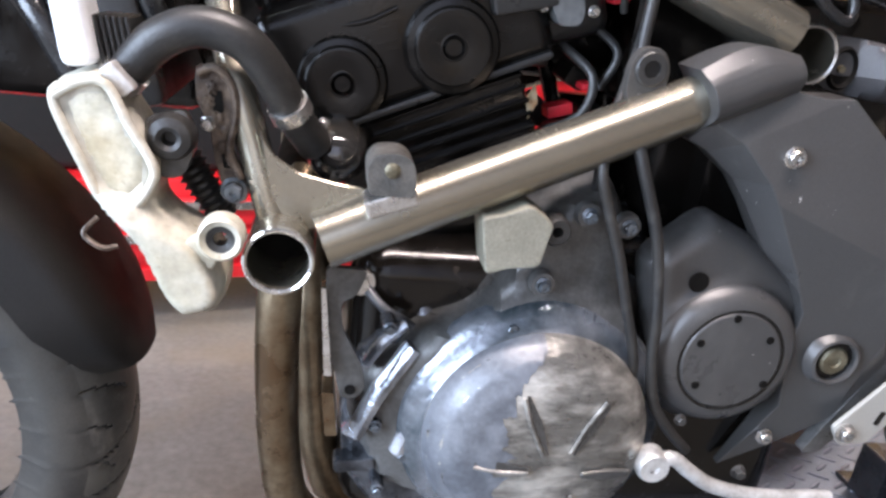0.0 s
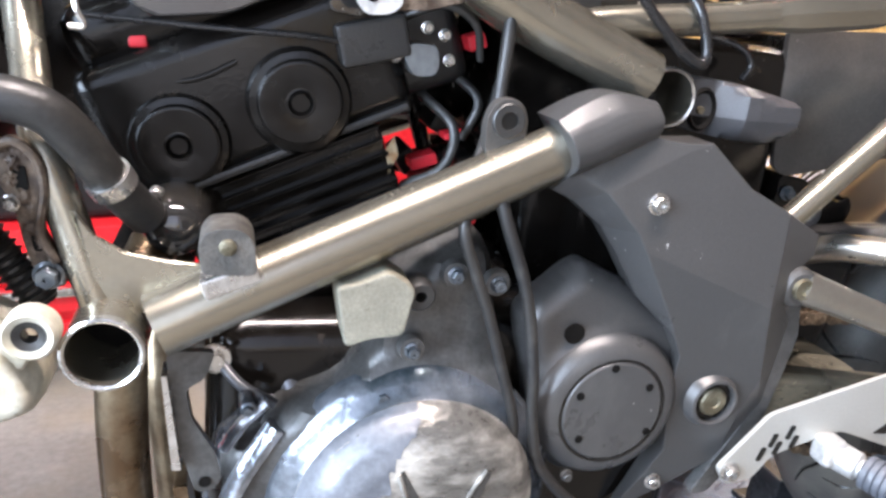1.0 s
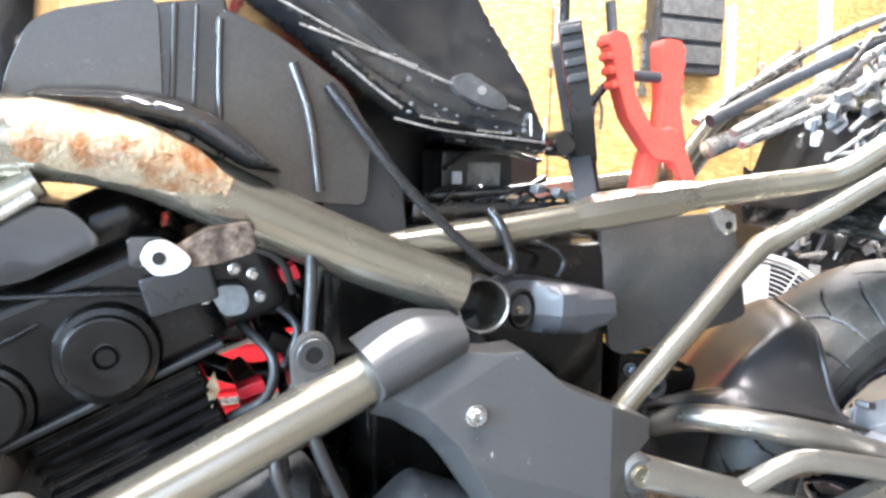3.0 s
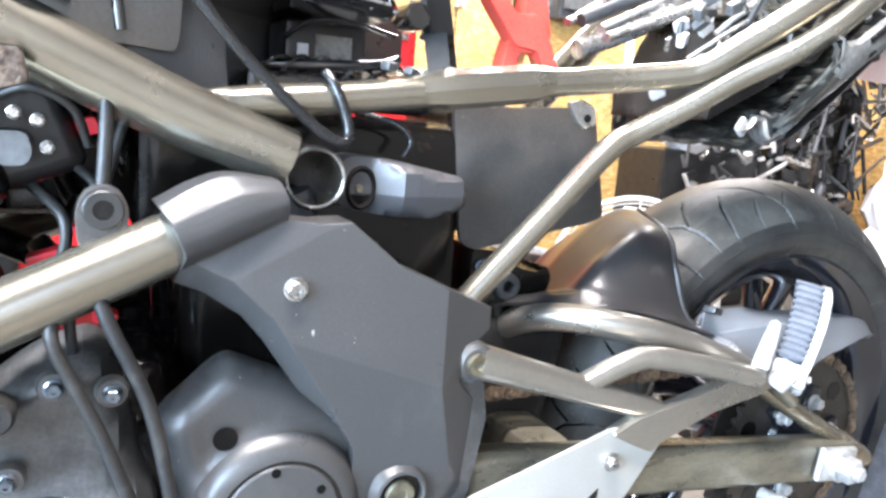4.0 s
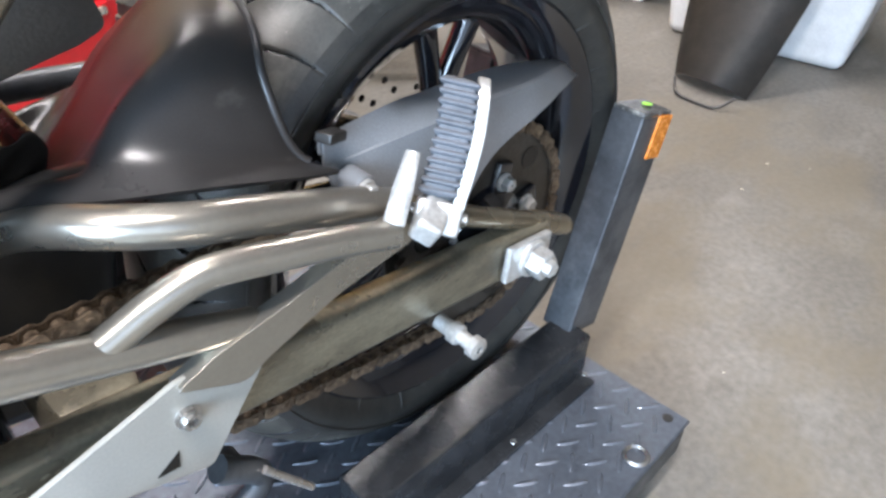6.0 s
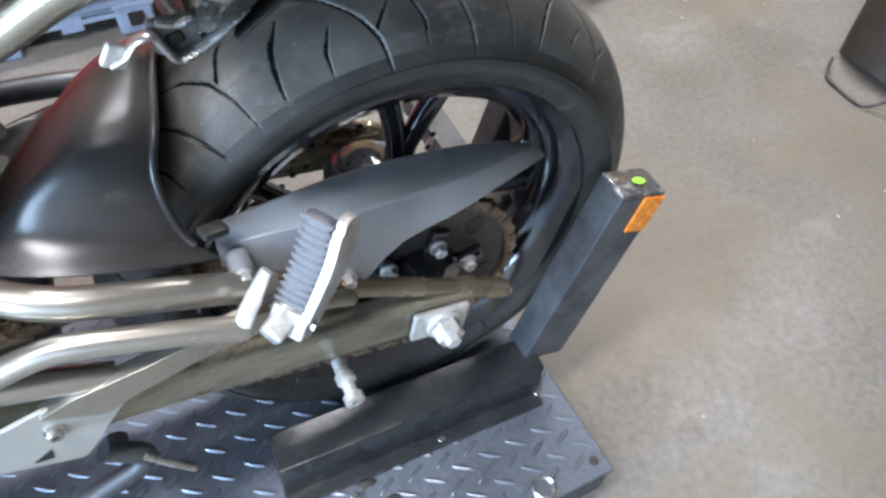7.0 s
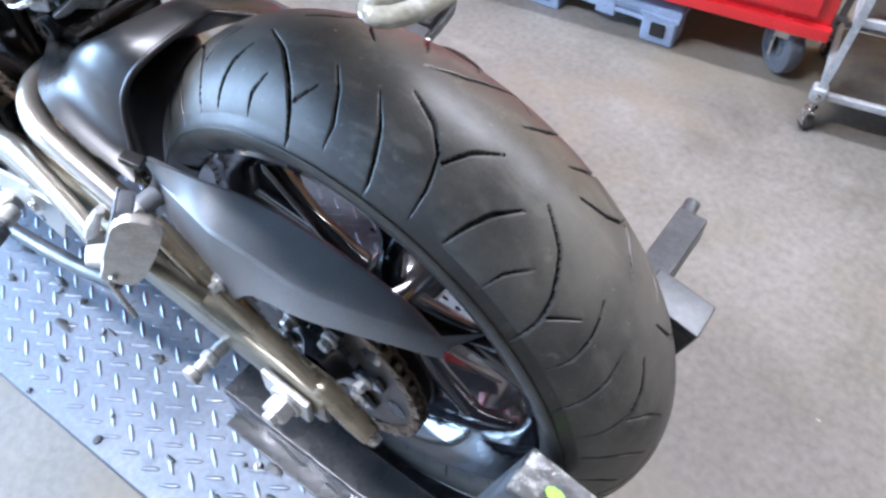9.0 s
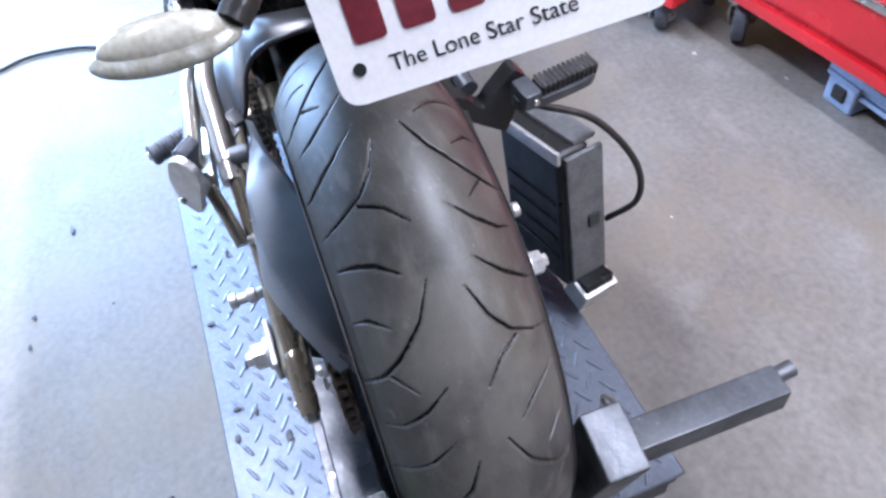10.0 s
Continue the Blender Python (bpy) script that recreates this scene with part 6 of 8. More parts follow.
# corroded horn bracket beside the down tube
rb = part("corroded_bracket", prism(rounded([(-0.503, 0.690), (-0.492, 0.694), (-0.479, 0.684), (-0.476, 0.665), (-0.480, 0.640), (-0.471, 0.622), (-0.469, 0.606), (-0.483, 0.604), (-0.490, 0.630), (-0.494, 0.655), (-0.502, 0.670)], 0.004), -0.168, -0.160, 0.002), M["rusty_bracket"], bike, "corroded muddy radiator bracket")
part("bracket_slot", prism(rounded([(-0.4875, 0.646), (-0.4825, 0.646), (-0.4800, 0.628), (-0.4850, 0.628)], 0.002), -0.1690, -0.1675), M["hollow_shade"], rb)
part("bracket_slot", prism(rounded([(-0.4930, 0.676), (-0.4865, 0.678), (-0.4850, 0.664), (-0.4910, 0.662)], 0.002), -0.1690, -0.1675), M["hollow_shade"], rb)
part("bent_edge", sweep([(-0.500, -0.170, 0.688), (-0.490, -0.172, 0.692), (-0.480, -0.171, 0.682), (-0.4775, -0.170, 0.664), (-0.481, -0.170, 0.640), (-0.473, -0.170, 0.622)], 0.0028, 8, 5), M["rusty_bracket"], rb)
for k in range(9):
    part("crust", lump((-0.498 + 0.0030 * k + 0.003 * math.sin(k * 2.1), -0.1685, 0.688 - 0.0092 * k), (0.0036, 0.0022, 0.0042), k * 3.1, 0.6, 3, 2.4), M["rusty_bracket"], rb, "flaky brown corrosion")
bolt(-0.4945, -0.1690, 0.6565, rb, BOLT, 0.75)
bolt(-0.478, -0.1690, 0.614, rb, OILY_BOLT, 1.35)
bellows = part("bellows_hose", sweep([(-0.522, -0.150, 0.643), (-0.486, -0.150, 0.588)], 0.0090, 14, 1), M["rubber"], bike, "ribbed black rubber bellows")
for k in range(12):
    part("bellows_ring", lathe([(0.0095, -0.0016), (0.0118, 0), (0.0095, 0.0016)], 16, Matrix.Translation((-0.520 + 0.0029 * k, -0.150, 0.640 - 0.0045 * k)) @ pose(0, 0, 0, 0, 146, 0)), M["rubber"], bellows)
# radiator core behind the tank
part("radiator_side_tank", box(0.05, 0.05, 0.20, Matrix.Translation((-0.590, -0.045, 0.735)) @ pose(0, 0, 0, 0, -14, 0), 0.014, 3), M["black_plastic"], bike, "black radiator side tank")
for k, pts in enumerate(([(-0.64, -0.05, 0.80), (-0.62, -0.075, 0.75), (-0.60, -0.08, 0.69), (-0.575, -0.07, 0.64)], [(-0.57, -0.06, 0.80), (-0.555, -0.085, 0.755), (-0.545, -0.09, 0.72), (-0.53, -0.08, 0.69)], [(-0.67, -0.03, 0.73), (-0.63, -0.07, 0.71), (-0.60, -0.075, 0.66)])):
    part("fork_hose", sweep(pts, 0.007 + 0.002 * k, 12, 6), M["wet_rubber"], bike, "shiny black hose")
part("radiator_cowl", box(0.22, 0.03, 0.24, Matrix.Translation((-0.645, 0.075, 0.735)), 0.015, 2), M["black_engine"], bike, "black cowl beside the radiator")
part("header_cowl", box(0.16, 0.03, 0.12, Matrix.Translation((-0.505, 0.085, 0.715)), 0.015, 2), M["black_engine"], bike)
rad = part("radiator", box(0.035, 0.26, 0.11, Matrix.Translation((-0.565, 0.03, 0.70)) @ pose(0, 0, 0, 0, -14, 0), 0.006), M["black_plastic"], bike, "black radiator core behind the front wheel")
for k in range(12):
    part("core_fin", box(0.003, 0.24, 0.002, Matrix.Translation((-0.584 + 0.0022 * (k - 6), 0.03, 0.70 + 0.0085 * (k - 6))), 0), M["case"], rad)

# exhaust headers and their bracket
for pts in ([(-0.43, -0.07, 0.60), (-0.447, -0.105, 0.56), (-0.449, -0.12, 0.517), (-0.449, -0.12, 0.453), (-0.444, -0.12, 0.372), (-0.43, -0.115, 0.31), (-0.38, -0.10, 0.262), (-0.25, -0.07, 0.235)],
            [(-0.42, 0.05, 0.58), (-0.428, -0.03, 0.53), (-0.427, -0.060, 0.485), (-0.421, -0.06, 0.436), (-0.416, -0.06, 0.378), (-0.409, -0.06, 0.328), (-0.38, -0.055, 0.272), (-0.25, -0.03, 0.235)]):
    part("exhaust_header", sweep(pts, 0.0175, 20, 6), M["exhaust"], bike, "heat-browned exhaust header pipe")
eb = part("exhaust_bracket", prism(rounded([(-0.4153, 0.5637), (-0.3856, 0.5625), (-0.3922, 0.5430), (-0.4039, 0.5364), (-0.4006, 0.5152), (-0.3853, 0.4874), (-0.3810, 0.4680), (-0.3874, 0.4578), (-0.3988, 0.4581), (-0.4062, 0.4867), (-0.4126, 0.4864)], 0.005), -0.172, -0.166, 0.0015), M["case"], bike, "thin steel exhaust hanger bracket")
part("hanger_hole", lathe([(0, 0), (0.0042, 0), (0.0042, 0.0008), (0, 0.0008)], 14, left(-0.3923, -0.1722, 0.4660)), M["hollow_shade"], eb)
part("bracket_flange", prism([(-0.4178, 0.5505), (-0.4146, 0.5506), (-0.4068, 0.4818), (-0.4123, 0.4816)], -0.180, -0.160), M["steel"], eb, "bright bent flange")
part("hanger_block", prism(rounded([(-0.4132, 0.4599), (-0.4038, 0.4601), (-0.3991, 0.4215), (-0.4084, 0.4214)], 0.002), -0.168, -0.140, 0.002), M["exhaust"], eb)
part("hanger_rod", sweep([(-0.385, -0.115, 0.528), (-0.37, -0.13, 0.515), (-0.345, -0.14, 0.503)], 0.004, 10, 4), M["black_steel"], eb)
part("bracket_bolt", lathe([(0, 0.006), (0.006, 0.006), (0.007, 0.0), (0.011, 0.0), (0.011, -0.004), (0, -0.004)], 18, left(-0.387, -0.120, 0.530)), M["steel"], eb)
part("exhaust_collector", sweep([(-0.30, -0.05, 0.235), (-0.12, -0.03, 0.225), (-0.08, 0.0, 0.225)], 0.035, 24, 6), M["exhaust"], bike)

# sandy foam block on a lug, and the cables that hang down the case
fbk = part("foam_block", prism(rounded([(-0.314, 0.612), (-0.298, 0.614), (-0.280, 0.622), (-0.262, 0.610), (-0.268, 0.577), (-0.290, 0.575), (-0.306, 0.569)], 0.003, 1), -0.186, -0.152, 0.002), M["leather"], bike, "sandy worn foam block on a mounting lug")
part("block_lug", lathe([(0.004, 0.004), (0.009, 0.004), (0.011, 0.001), (0.011, -0.014), (0.004, -0.014), (0.004, 0.004)], 24, left(-0.257, -0.176, 0.602)), M["rubber"], fbk)
for pts, r in (([(-0.207, -0.14, 0.690), (-0.228, -0.165, 0.651), (-0.217, -0.168, 0.615), (-0.204, -0.168, 0.585), (-0.188, -0.168, 0.540), (-0.172, -0.166, 0.493), (-0.168, -0.16, 0.44)], 0.0042),
               ([(-0.195, -0.115, 0.80), (-0.196, -0.118, 0.760), (-0.199, -0.125, 0.72), (-0.203, -0.160, 0.668), (-0.176, -0.165, 0.599), (-0.163, -0.167, 0.540), (-0.158, -0.167, 0.50), (-0.148, -0.167, 0.460), (-0.128, -0.165, 0.432), (-0.103, -0.160, 0.407)], 0.0046),
               ([(-0.183, -0.09, 0.77), (-0.205, -0.12, 0.70), (-0.218, -0.135, 0.662), (-0.215, -0.13, 0.60)], 0.0035)):
    part("cable", sweep(pts, r, 12, 7), M["rubber"], bike, "black sheathed cable")
sh = part("shift_lever", sweep([(-0.152, -0.188, 0.413), (-0.133, -0.190, 0.421), (-0.115, -0.190, 0.409), (-0.090, -0.190, 0.394), (-0.045, -0.190, 0.384), (0.02, -0.190, 0.383)], 0.0062, 14, 6), M["white_metal"], bike, "bare alloy gear linkage")
part("lever_boss", lathe([(0.004, 0.004), (0.012, 0.004), (0.014, 0.0), (0.014, -0.012), (0.004, -0.012), (0.004, 0.004)], 22, left(-0.148, -0.192, 0.414)), M["white_metal"], sh)
bolt(-0.055, -0.168, 0.392, sh, DARK_BOLT, 1.0)

# front wheel and mudguard
fw = part("front_wheel", lathe([(0.012, -0.05), (0.035, -0.05), (0.035, 0.05), (0.012, 0.05)], 30, Matrix.Translation((-0.865, 0, 0.335)) @ pose(0, 0, 0, 90, 0, 0)), M["rim"], bike, "black front wheel")
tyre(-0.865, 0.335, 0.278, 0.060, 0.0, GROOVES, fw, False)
part("rim", lathe([(0.215, -0.055), (0.205, -0.048), (0.190, 0), (0.205, 0.048), (0.215, 0.055), (0.200, 0.045), (0.182, 0), (0.200, -0.045), (0.215, -0.055)], 64, Matrix.Translation((-0.865, 0, 0.335)) @ pose(0, 0, 0, 90, 0, 0)), M["rim"], fw)
bm = bmesh.new()
rows = []
for i in range(37):
    q = i / 36
    a = radians(13 + 122 * q)
    ring = []
    for j in range(25):
        w = j / 12 - 1
        aw = abs(w)
        fl = max(0.0, (aw - 0.55) / 0.45)
        yy = math.copysign(0.076 * math.sin(min(aw / 0.55, 1) * math.pi / 2) + 0.004 * fl, w)
        rr = 0.301 - 0.020 * min(aw / 0.55, 1) ** 2.4 - (0.040 * min(1.0, 0.4 + q * 5)) * fl + 0.004 * math.sin(math.pi * q)
        if q < 0.12:
            yy *= 0.55 + 0.45 * math.sqrt(q / 0.12)
        ring.append(bm.verts.new((-0.865 + rr * math.cos(a), yy, 0.335 + rr * math.sin(a))))
    rows.append(ring)
for a, b in zip(rows, rows[1:]):
    for j in range(24):
        bm.faces.new((a[j], a[j + 1], b[j + 1], b[j]))
bmesh.ops.recalc_face_normals(bm, faces=bm.faces)
bmesh.ops.solidify(bm, geom=bm.faces[:], thickness=0.004)
part("front_mudguard", bm, M["guard_black"], bike, "matt black plastic front mudguard")
for s in (-1, 1):
    part("fork_leg", sweep([(-0.865, s * 0.095, 0.335), (-0.80, s * 0.095, 0.60), (-0.70, s * 0.095, 0.93)], 0.026, 18, 3), M["guard_black"], bike, "black fork leg")

# airbox, tank edge, glossy shield over the frame tube
ab = part("airbox", prism(rounded([(-0.390, 0.870), (-0.385, 0.900), (-0.371, 0.932), (-0.355, 0.941), (-0.302, 0.954), (-0.294, 0.950), (-0.292, 0.850), (-0.380, 0.850)], 0.010, 4), -0.102, 0.14, 0.010, 4), M["airbox"], bike, "brown-black plastic airbox with moulded steps")
part("airbox_waist", prism([(-0.300, 0.953), (-0.250, 0.962), (-0.240, 0.835), (-0.300, 0.835)], -0.086, 0.13, 0.003, 2), M["airbox"], ab)
for x, w in ((-0.2865, 0.0045), (-0.2725, 0.0030)):
    part("airbox_rib", box(w, 0.012, 0.115, Matrix.Translation((x, -0.089, 0.896)) @ pose(0, 0, 0, 0, 3, 0), 0.0018), M["airbox"], ab)
part("airbox_rear", prism(rounded([(-0.258, 0.944), (-0.252, 0.952), (-0.214, 0.936), (-0.166, 0.903), (-0.146, 0.870), (-0.150, 0.815), (-0.252, 0.822)], 0.008, 3), -0.094, 0.12, 0.006, 3), M["airbox"], ab)
part("airbox_lip", sweep([(-0.2545, -0.0945, 0.835), (-0.2560, -0.0950, 0.900), (-0.2545, -0.0945, 0.944)], 0.0024, 10, 5), M["airbox"], ab)
part("airbox_flange", sweep([(-0.205, -0.094, 0.918), (-0.193, -0.096, 0.880), (-0.186, -0.096, 0.826)], 0.0040, 10, 5), M["gloss_black"], ab)
part("airbox_tail", prism(rounded([(-0.192, 0.905), (-0.150, 0.880), (-0.120, 0.840), (-0.115, 0.790), (-0.180, 0.800)], 0.006, 3), -0.088, 0.10, 0.005, 2), M["black_plastic"], ab)
sh_o = rounded([(-0.384, 0.884), (-0.362, 0.894), (-0.32, 0.895), (-0.278, 0.889), (-0.248, 0.872), (-0.226, 0.852), (-0.212, 0.838), (-0.240, 0.842), (-0.278, 0.866), (-0.327, 0.876), (-0.365, 0.878)], 0.006)
part("tube_shield", panel(sh_o, -0.105, lambda x, z, q: 0.028 * math.sqrt(1 - (1 - min(1, q / 0.012)) ** 2), 0.003, 0.03), M["gloss_black"], bike, "scuffed glossy black plastic shield above the frame tube")
TANK_EDGE = [(-0.250, 0.974), (-0.190, 0.932), (-0.147, 0.898), (-0.108, 0.875), (-0.075, 0.868), (-0.043, 0.864), (0.015, 0.857)]


def tank_side(x, z, q):
    """A rolled lower lip, a step above it, then a face that falls back towards the top."""
    d = edge_distance(x, z, TANK_EDGE + TANK_EDGE[-2:0:-1])
    face = 0.030 - 0.34 * max(0.0, d - 0.040)
    lip = 0.030 * math.sqrt(max(0.0, 1 - (1 - min(1.0, d / 0.011)) ** 2))
    step = 0.0055 * max(0.0, min(1.0, (d - 0.013) / 0.005)) - 0.0055 * max(0.0, min(1.0, (d - 0.036) / 0.006))
    return max(0.002, min(lip - step * 0.9 if d < 0.045 else face, face, 0.004 + 2.5 * q))


tk = part("fuel_tank", panel(rounded(TANK_EDGE + [(0.021, 0.866), (0.008, 0.886), (-0.008, 0.922), (-0.052, 0.984), (-0.09, 1.05), (-0.25, 1.05)], 0.006, 2), -0.062, tank_side, 0.005, 0.16), M["gloss_black"], bike, "gloss black fuel tank with a scratched lower edge", angle=55)
# steel strips stand in for gloss reflections and wear along the ridges
for pts, w in (([(-0.200, -0.0925, 0.946), (-0.130, -0.0925, 0.926), (-0.075, -0.0925, 0.908), (-0.022, -0.0915, 0.893)], 0.0012), ([(-0.176, -0.0925, 0.928), (-0.138, -0.0930, 0.900), (-0.122, -0.0930, 0.890)], 0.0014), ([(-0.128, -0.0925, 0.882), (-0.090, -0.0930, 0.8745), (-0.030, -0.0930, 0.8695), (0.002, -0.0925, 0.867)], 0.0010), ([(-0.215, -0.0920, 0.962), (-0.150, -0.0925, 0.934), (-0.110, -0.0925, 0.922)], 0.0009)):
    part("worn_edge", sweep(pts, w, 8, 6), M["steel"], tk, "bright strip for the gloss reflection and wear on a ridge")
for pts in ([(-0.012, -0.0925, 0.890), (-0.011, -0.0925, 0.872)], [(0.003, -0.0905, 0.888), (0.001, -0.0915, 0.868)], [(-0.108, -0.0935, 0.8840), (-0.076, -0.0935, 0.8800)], [(-0.060, -0.0935, 0.8750), (-0.032, -0.0935, 0.8735)]):
    part("scratch", sweep(pts, 0.0009, 8, 2), M["bright"], tk, "bright scratch")
random.seed(23)
for k in range(26):
    x = -0.120 + 0.13 * random.random()
    part("paint_chip", lump((x, -0.0935, 0.905 - 0.28 * (x + 0.118) + 0.034 * (random.random() - 0.6)), (0.0008 + 0.0018 * random.random(), 0.0006, 0.0006 + 0.0014 * random.random()), k * 1.7, 0.5, 2, 2.0), M["grey_steel"], tk)
tb = part("tank_tab", prism(rounded([(-0.084, 0.914), (-0.070, 0.920), (-0.036, 0.902), (-0.034, 0.891), (-0.056, 0.894), (-0.080, 0.904)], 0.005), -0.097, -0.088, 0.002), M["case"], tk)
part("tab_hole", lathe([(0, 0), (0.0036, 0), (0.0036, 0.0008), (0, 0.0008)], 14, left(-0.058, -0.0972, 0.906)), M["steel"], tb)
part("filler_pipe", sweep([(-0.405, -0.128, 0.872), (-0.405, -0.128, 0.898)], 0.0155, 24, 2), M["rubber"], bike, "short black rubber pipe stub")
part("filler_clip", sweep([(-0.405, -0.128, 0.874), (-0.405, -0.128, 0.879)], 0.0165, 24, 1), M["steel"], bike)
part("cable_sleeve", sweep([(-0.50, -0.12, 0.888), (-0.46, -0.125, 0.886), (-0.425, -0.128, 0.884)], 0.008, 12, 4), M["rubber"], bike, "corrugated black cable sleeve")
part("head_cowl", box(0.30, 0.15, 0.20, Matrix.Translation((-0.53, 0.075, 0.985)) @ pose(0, 0, 0, 0, 6, 0), 0.03, 3), M["gloss_black"], bike, "dark steering head clutter")
part("intake_duct", prism(rounded([(-0.455, 0.785), (-0.41, 0.822), (-0.35, 0.815), (-0.33, 0.79), (-0.38, 0.765), (-0.43, 0.758)], 0.01), -0.100, 0.08, 0.008, 3), M["gloss_black"], bike, "glossy black intake duct")
part("lock_barrel", lathe([(0, 0.01), (0.012, 0.01), (0.014, 0.006), (0.014, -0.02)], 24, left(-0.44, -0.088, 0.937)), M["black_steel"], bike)

# throttle body sensors and wiring in the gap under the tube
tbod = part("throttle_body", box(0.085, 0.14, 0.075, Matrix.Translation((-0.255, 0.0, 0.755)) @ pose(0, 0, 0, 0, -20, 0), 0.012, 3), M["black_plastic"], bike, "black throttle body with sensors")
part("sensor_body", prism(rounded([(-0.318, 0.795), (-0.294, 0.795), (-0.294, 0.772), (-0.317, 0.774)], 0.004), -0.105, -0.06, 0.003), M["gloss_black"], tbod)
part("sensor_plug", prism(rounded([(-0.265, 0.752), (-0.258, 0.758), (-0.240, 0.758), (-0.237, 0.745), (-0.240, 0.737), (-0.255, 0.735)], 0.005), -0.098, -0.07, 0.004), M["grey_steel"], tbod, "grey sensor plug")
for x, z in ((-0.247, 0.769), (-0.234, 0.765), (-0.268, 0.748), (-0.229, 0.748)):
    bolt(x, -0.092, z, tbod, BOLT, 0.7)
part("sensor_block", box(0.05, 0.05, 0.03, Matrix.Translation((-0.285, -0.075, 0.757)) @ pose(0, 0, 0, 0, -15, 0), 0.004), M["black_plastic"], tbod)
random.seed(5)
for pts, r, mat in (([(-0.465, -0.098, 0.757), (-0.39, -0.100, 0.756), (-0.33, -0.100, 0.756), (-0.285, -0.09, 0.752)], 0.0022, "wet_rubber"),
                    ([(-0.27, -0.08, 0.77), (-0.24, -0.10, 0.785), (-0.215, -0.10, 0.775), (-0.205, -0.09, 0.75)], 0.003, "rubber"),
                    ([(-0.24, -0.06, 0.72), (-0.22, -0.09, 0.70), (-0.225, -0.09, 0.67), (-0.25, -0.07, 0.65)], 0.004, "rubber"),
                    ([(-0.22, -0.05, 0.74), (-0.20, -0.08, 0.72), (-0.21, -0.08, 0.69)], 0.0035, "rubber")):
    part("wire", sweep(pts, r, 10, 6), M[mat], bike, "black wire")
# red connectors and caps that show between the dark parts
for x, y, z, w, h, a in ((-0.233, -0.055, 0.668, 0.022, 0.010, 18), (-0.229, -0.055, 0.652, 0.024, 0.012, 12), (-0.214, -0.06, 0.690, 0.012, 0.006, 10), (-0.462, -0.06, 0.752, 0.028, 0.007, 12), (-0.437, -0.07, 0.742, 0.012, 0.008, 5), (-0.205, -0.07, 0.762, 0.014, 0.012, 20), (-0.21, -0.06, 0.64, 0.014, 0.008, 30), (-0.195, -0.065, 0.627, 0.016, 0.01, -20)):
    part("red_connector", box(w, 0.02, h, Matrix.Translation((x, y, z)) @ pose(0, 0, 0, 0, -a, 0), 0.002), M["wire_red"], bike, "red plastic connector")
part("leaf_scrap", prism([(-0.268, 0.678), (-0.262, 0.690), (-0.258, 0.676), (-0.264, 0.662)], -0.082, -0.080), M["rust"], bike)
part("starter_block", box(0.14, 0.15, 0.13, Matrix.Translation((-0.105, 0.04, 0.735)), 0.02, 2), M["black_engine"], bike, "dark starter motor behind the frame")

# subframe rails, inner mudguard panel and fittings
for s in (-1, 1):
    r = part("subframe_rail", sweep([(-0.165, s * 0.088, 0.772), (-0.115, s * 0.090, 0.784), (-0.03, s * 0.090, 0.795), (0.040, s * 0.090, 0.805), (0.139, s * 0.090, 0.820), (0.225, s * 0.095, 0.832), (0.282, s * 0.112, 0.841), (0.305, s * 0.122, 0.849), (0.333, s * 0.134, 0.870), (0.40, s * 0.158, 0.920), (0.52, s * 0.165, 1.00)], 0.0125, 18, 6), M["frame"], bike, "bronze-grey subframe rail")
    part("flattened_section", sweep([(0.030, s * 0.090, 0.804), (0.060, s * 0.090, 0.809), (0.13, s * 0.090, 0.819), (0.16, s * 0.090, 0.824)], [0.0125, 0.0165, 0.0165, 0.0125], 8, 5, flat=1.0), M["frame"], r)
    lo = part("subframe_strut", sweep([(0.060, s * 0.098, 0.600), (0.092, s * 0.100, 0.640), (0.160, s * 0.100, 0.708), (0.222, s * 0.098, 0.768), (0.252, s * 0.102, 0.787), (0.294, s * 0.119, 0.814), (0.331, s * 0.135, 0.841), (0.378, s * 0.160, 0.872), (0.42, s * 0.174, 0.905), (0.52, s * 0.176, 0.982)], 0.0115, 18, 6), M["frame"], bike, "bronze-grey subframe strut")
    tab = part("strut_tab", prism(rounded([(0.186, 0.808), (0.201, 0.812), (0.216, 0.806), (0.219, 0.790), (0.207, 0.785), (0.198, 0.791)], 0.003), s * 0.078 - 0.003, s * 0.078 + 0.002, 0.001), M["steel"], r, "small steel tab")
    part("tab_hole", lathe([(0, 0), (0.004, 0), (0.004, 0.0008), (0, 0.0008)], 14, left(0.208, s * 0.078 - 0.0034, 0.795)), M["groove"], tab)
part("tail_crossmember", sweep([(0.41, -0.160, 0.922), (0.41, 0.160, 0.922)], 0.012, 14, 1), M["frame"], bike)
po = rounded([(0.083, 0.796), (0.236, 0.806), (0.262, 0.70), (0.245, 0.693), (0.115, 0.668), (0.10, 0.676)], 0.006)
pn = part("inner_mudguard", panel(po, -0.055, lambda x, z, q: 0.004 * min(1, q / 0.01) + 0.0015 * noise.noise(Vector((x * 18, 0, z * 18))), 0.012, 0.006), M["grey_vinyl"], bike, "dusty dark grey inner mudguard panel")
part("inner_tray", box(0.30, 0.12, 0.10, Matrix.Translation((0.08, 0.03, 0.73)), 0.01), M["black_plastic"], pn)
lo_ = rounded([(-0.032, 0.745), (-0.022, 0.752), (0.013, 0.750), (0.077, 0.738), (0.081, 0.712), (0.050, 0.702), (0.023, 0.703), (-0.021, 0.709), (-0.033, 0.716)], 0.005)
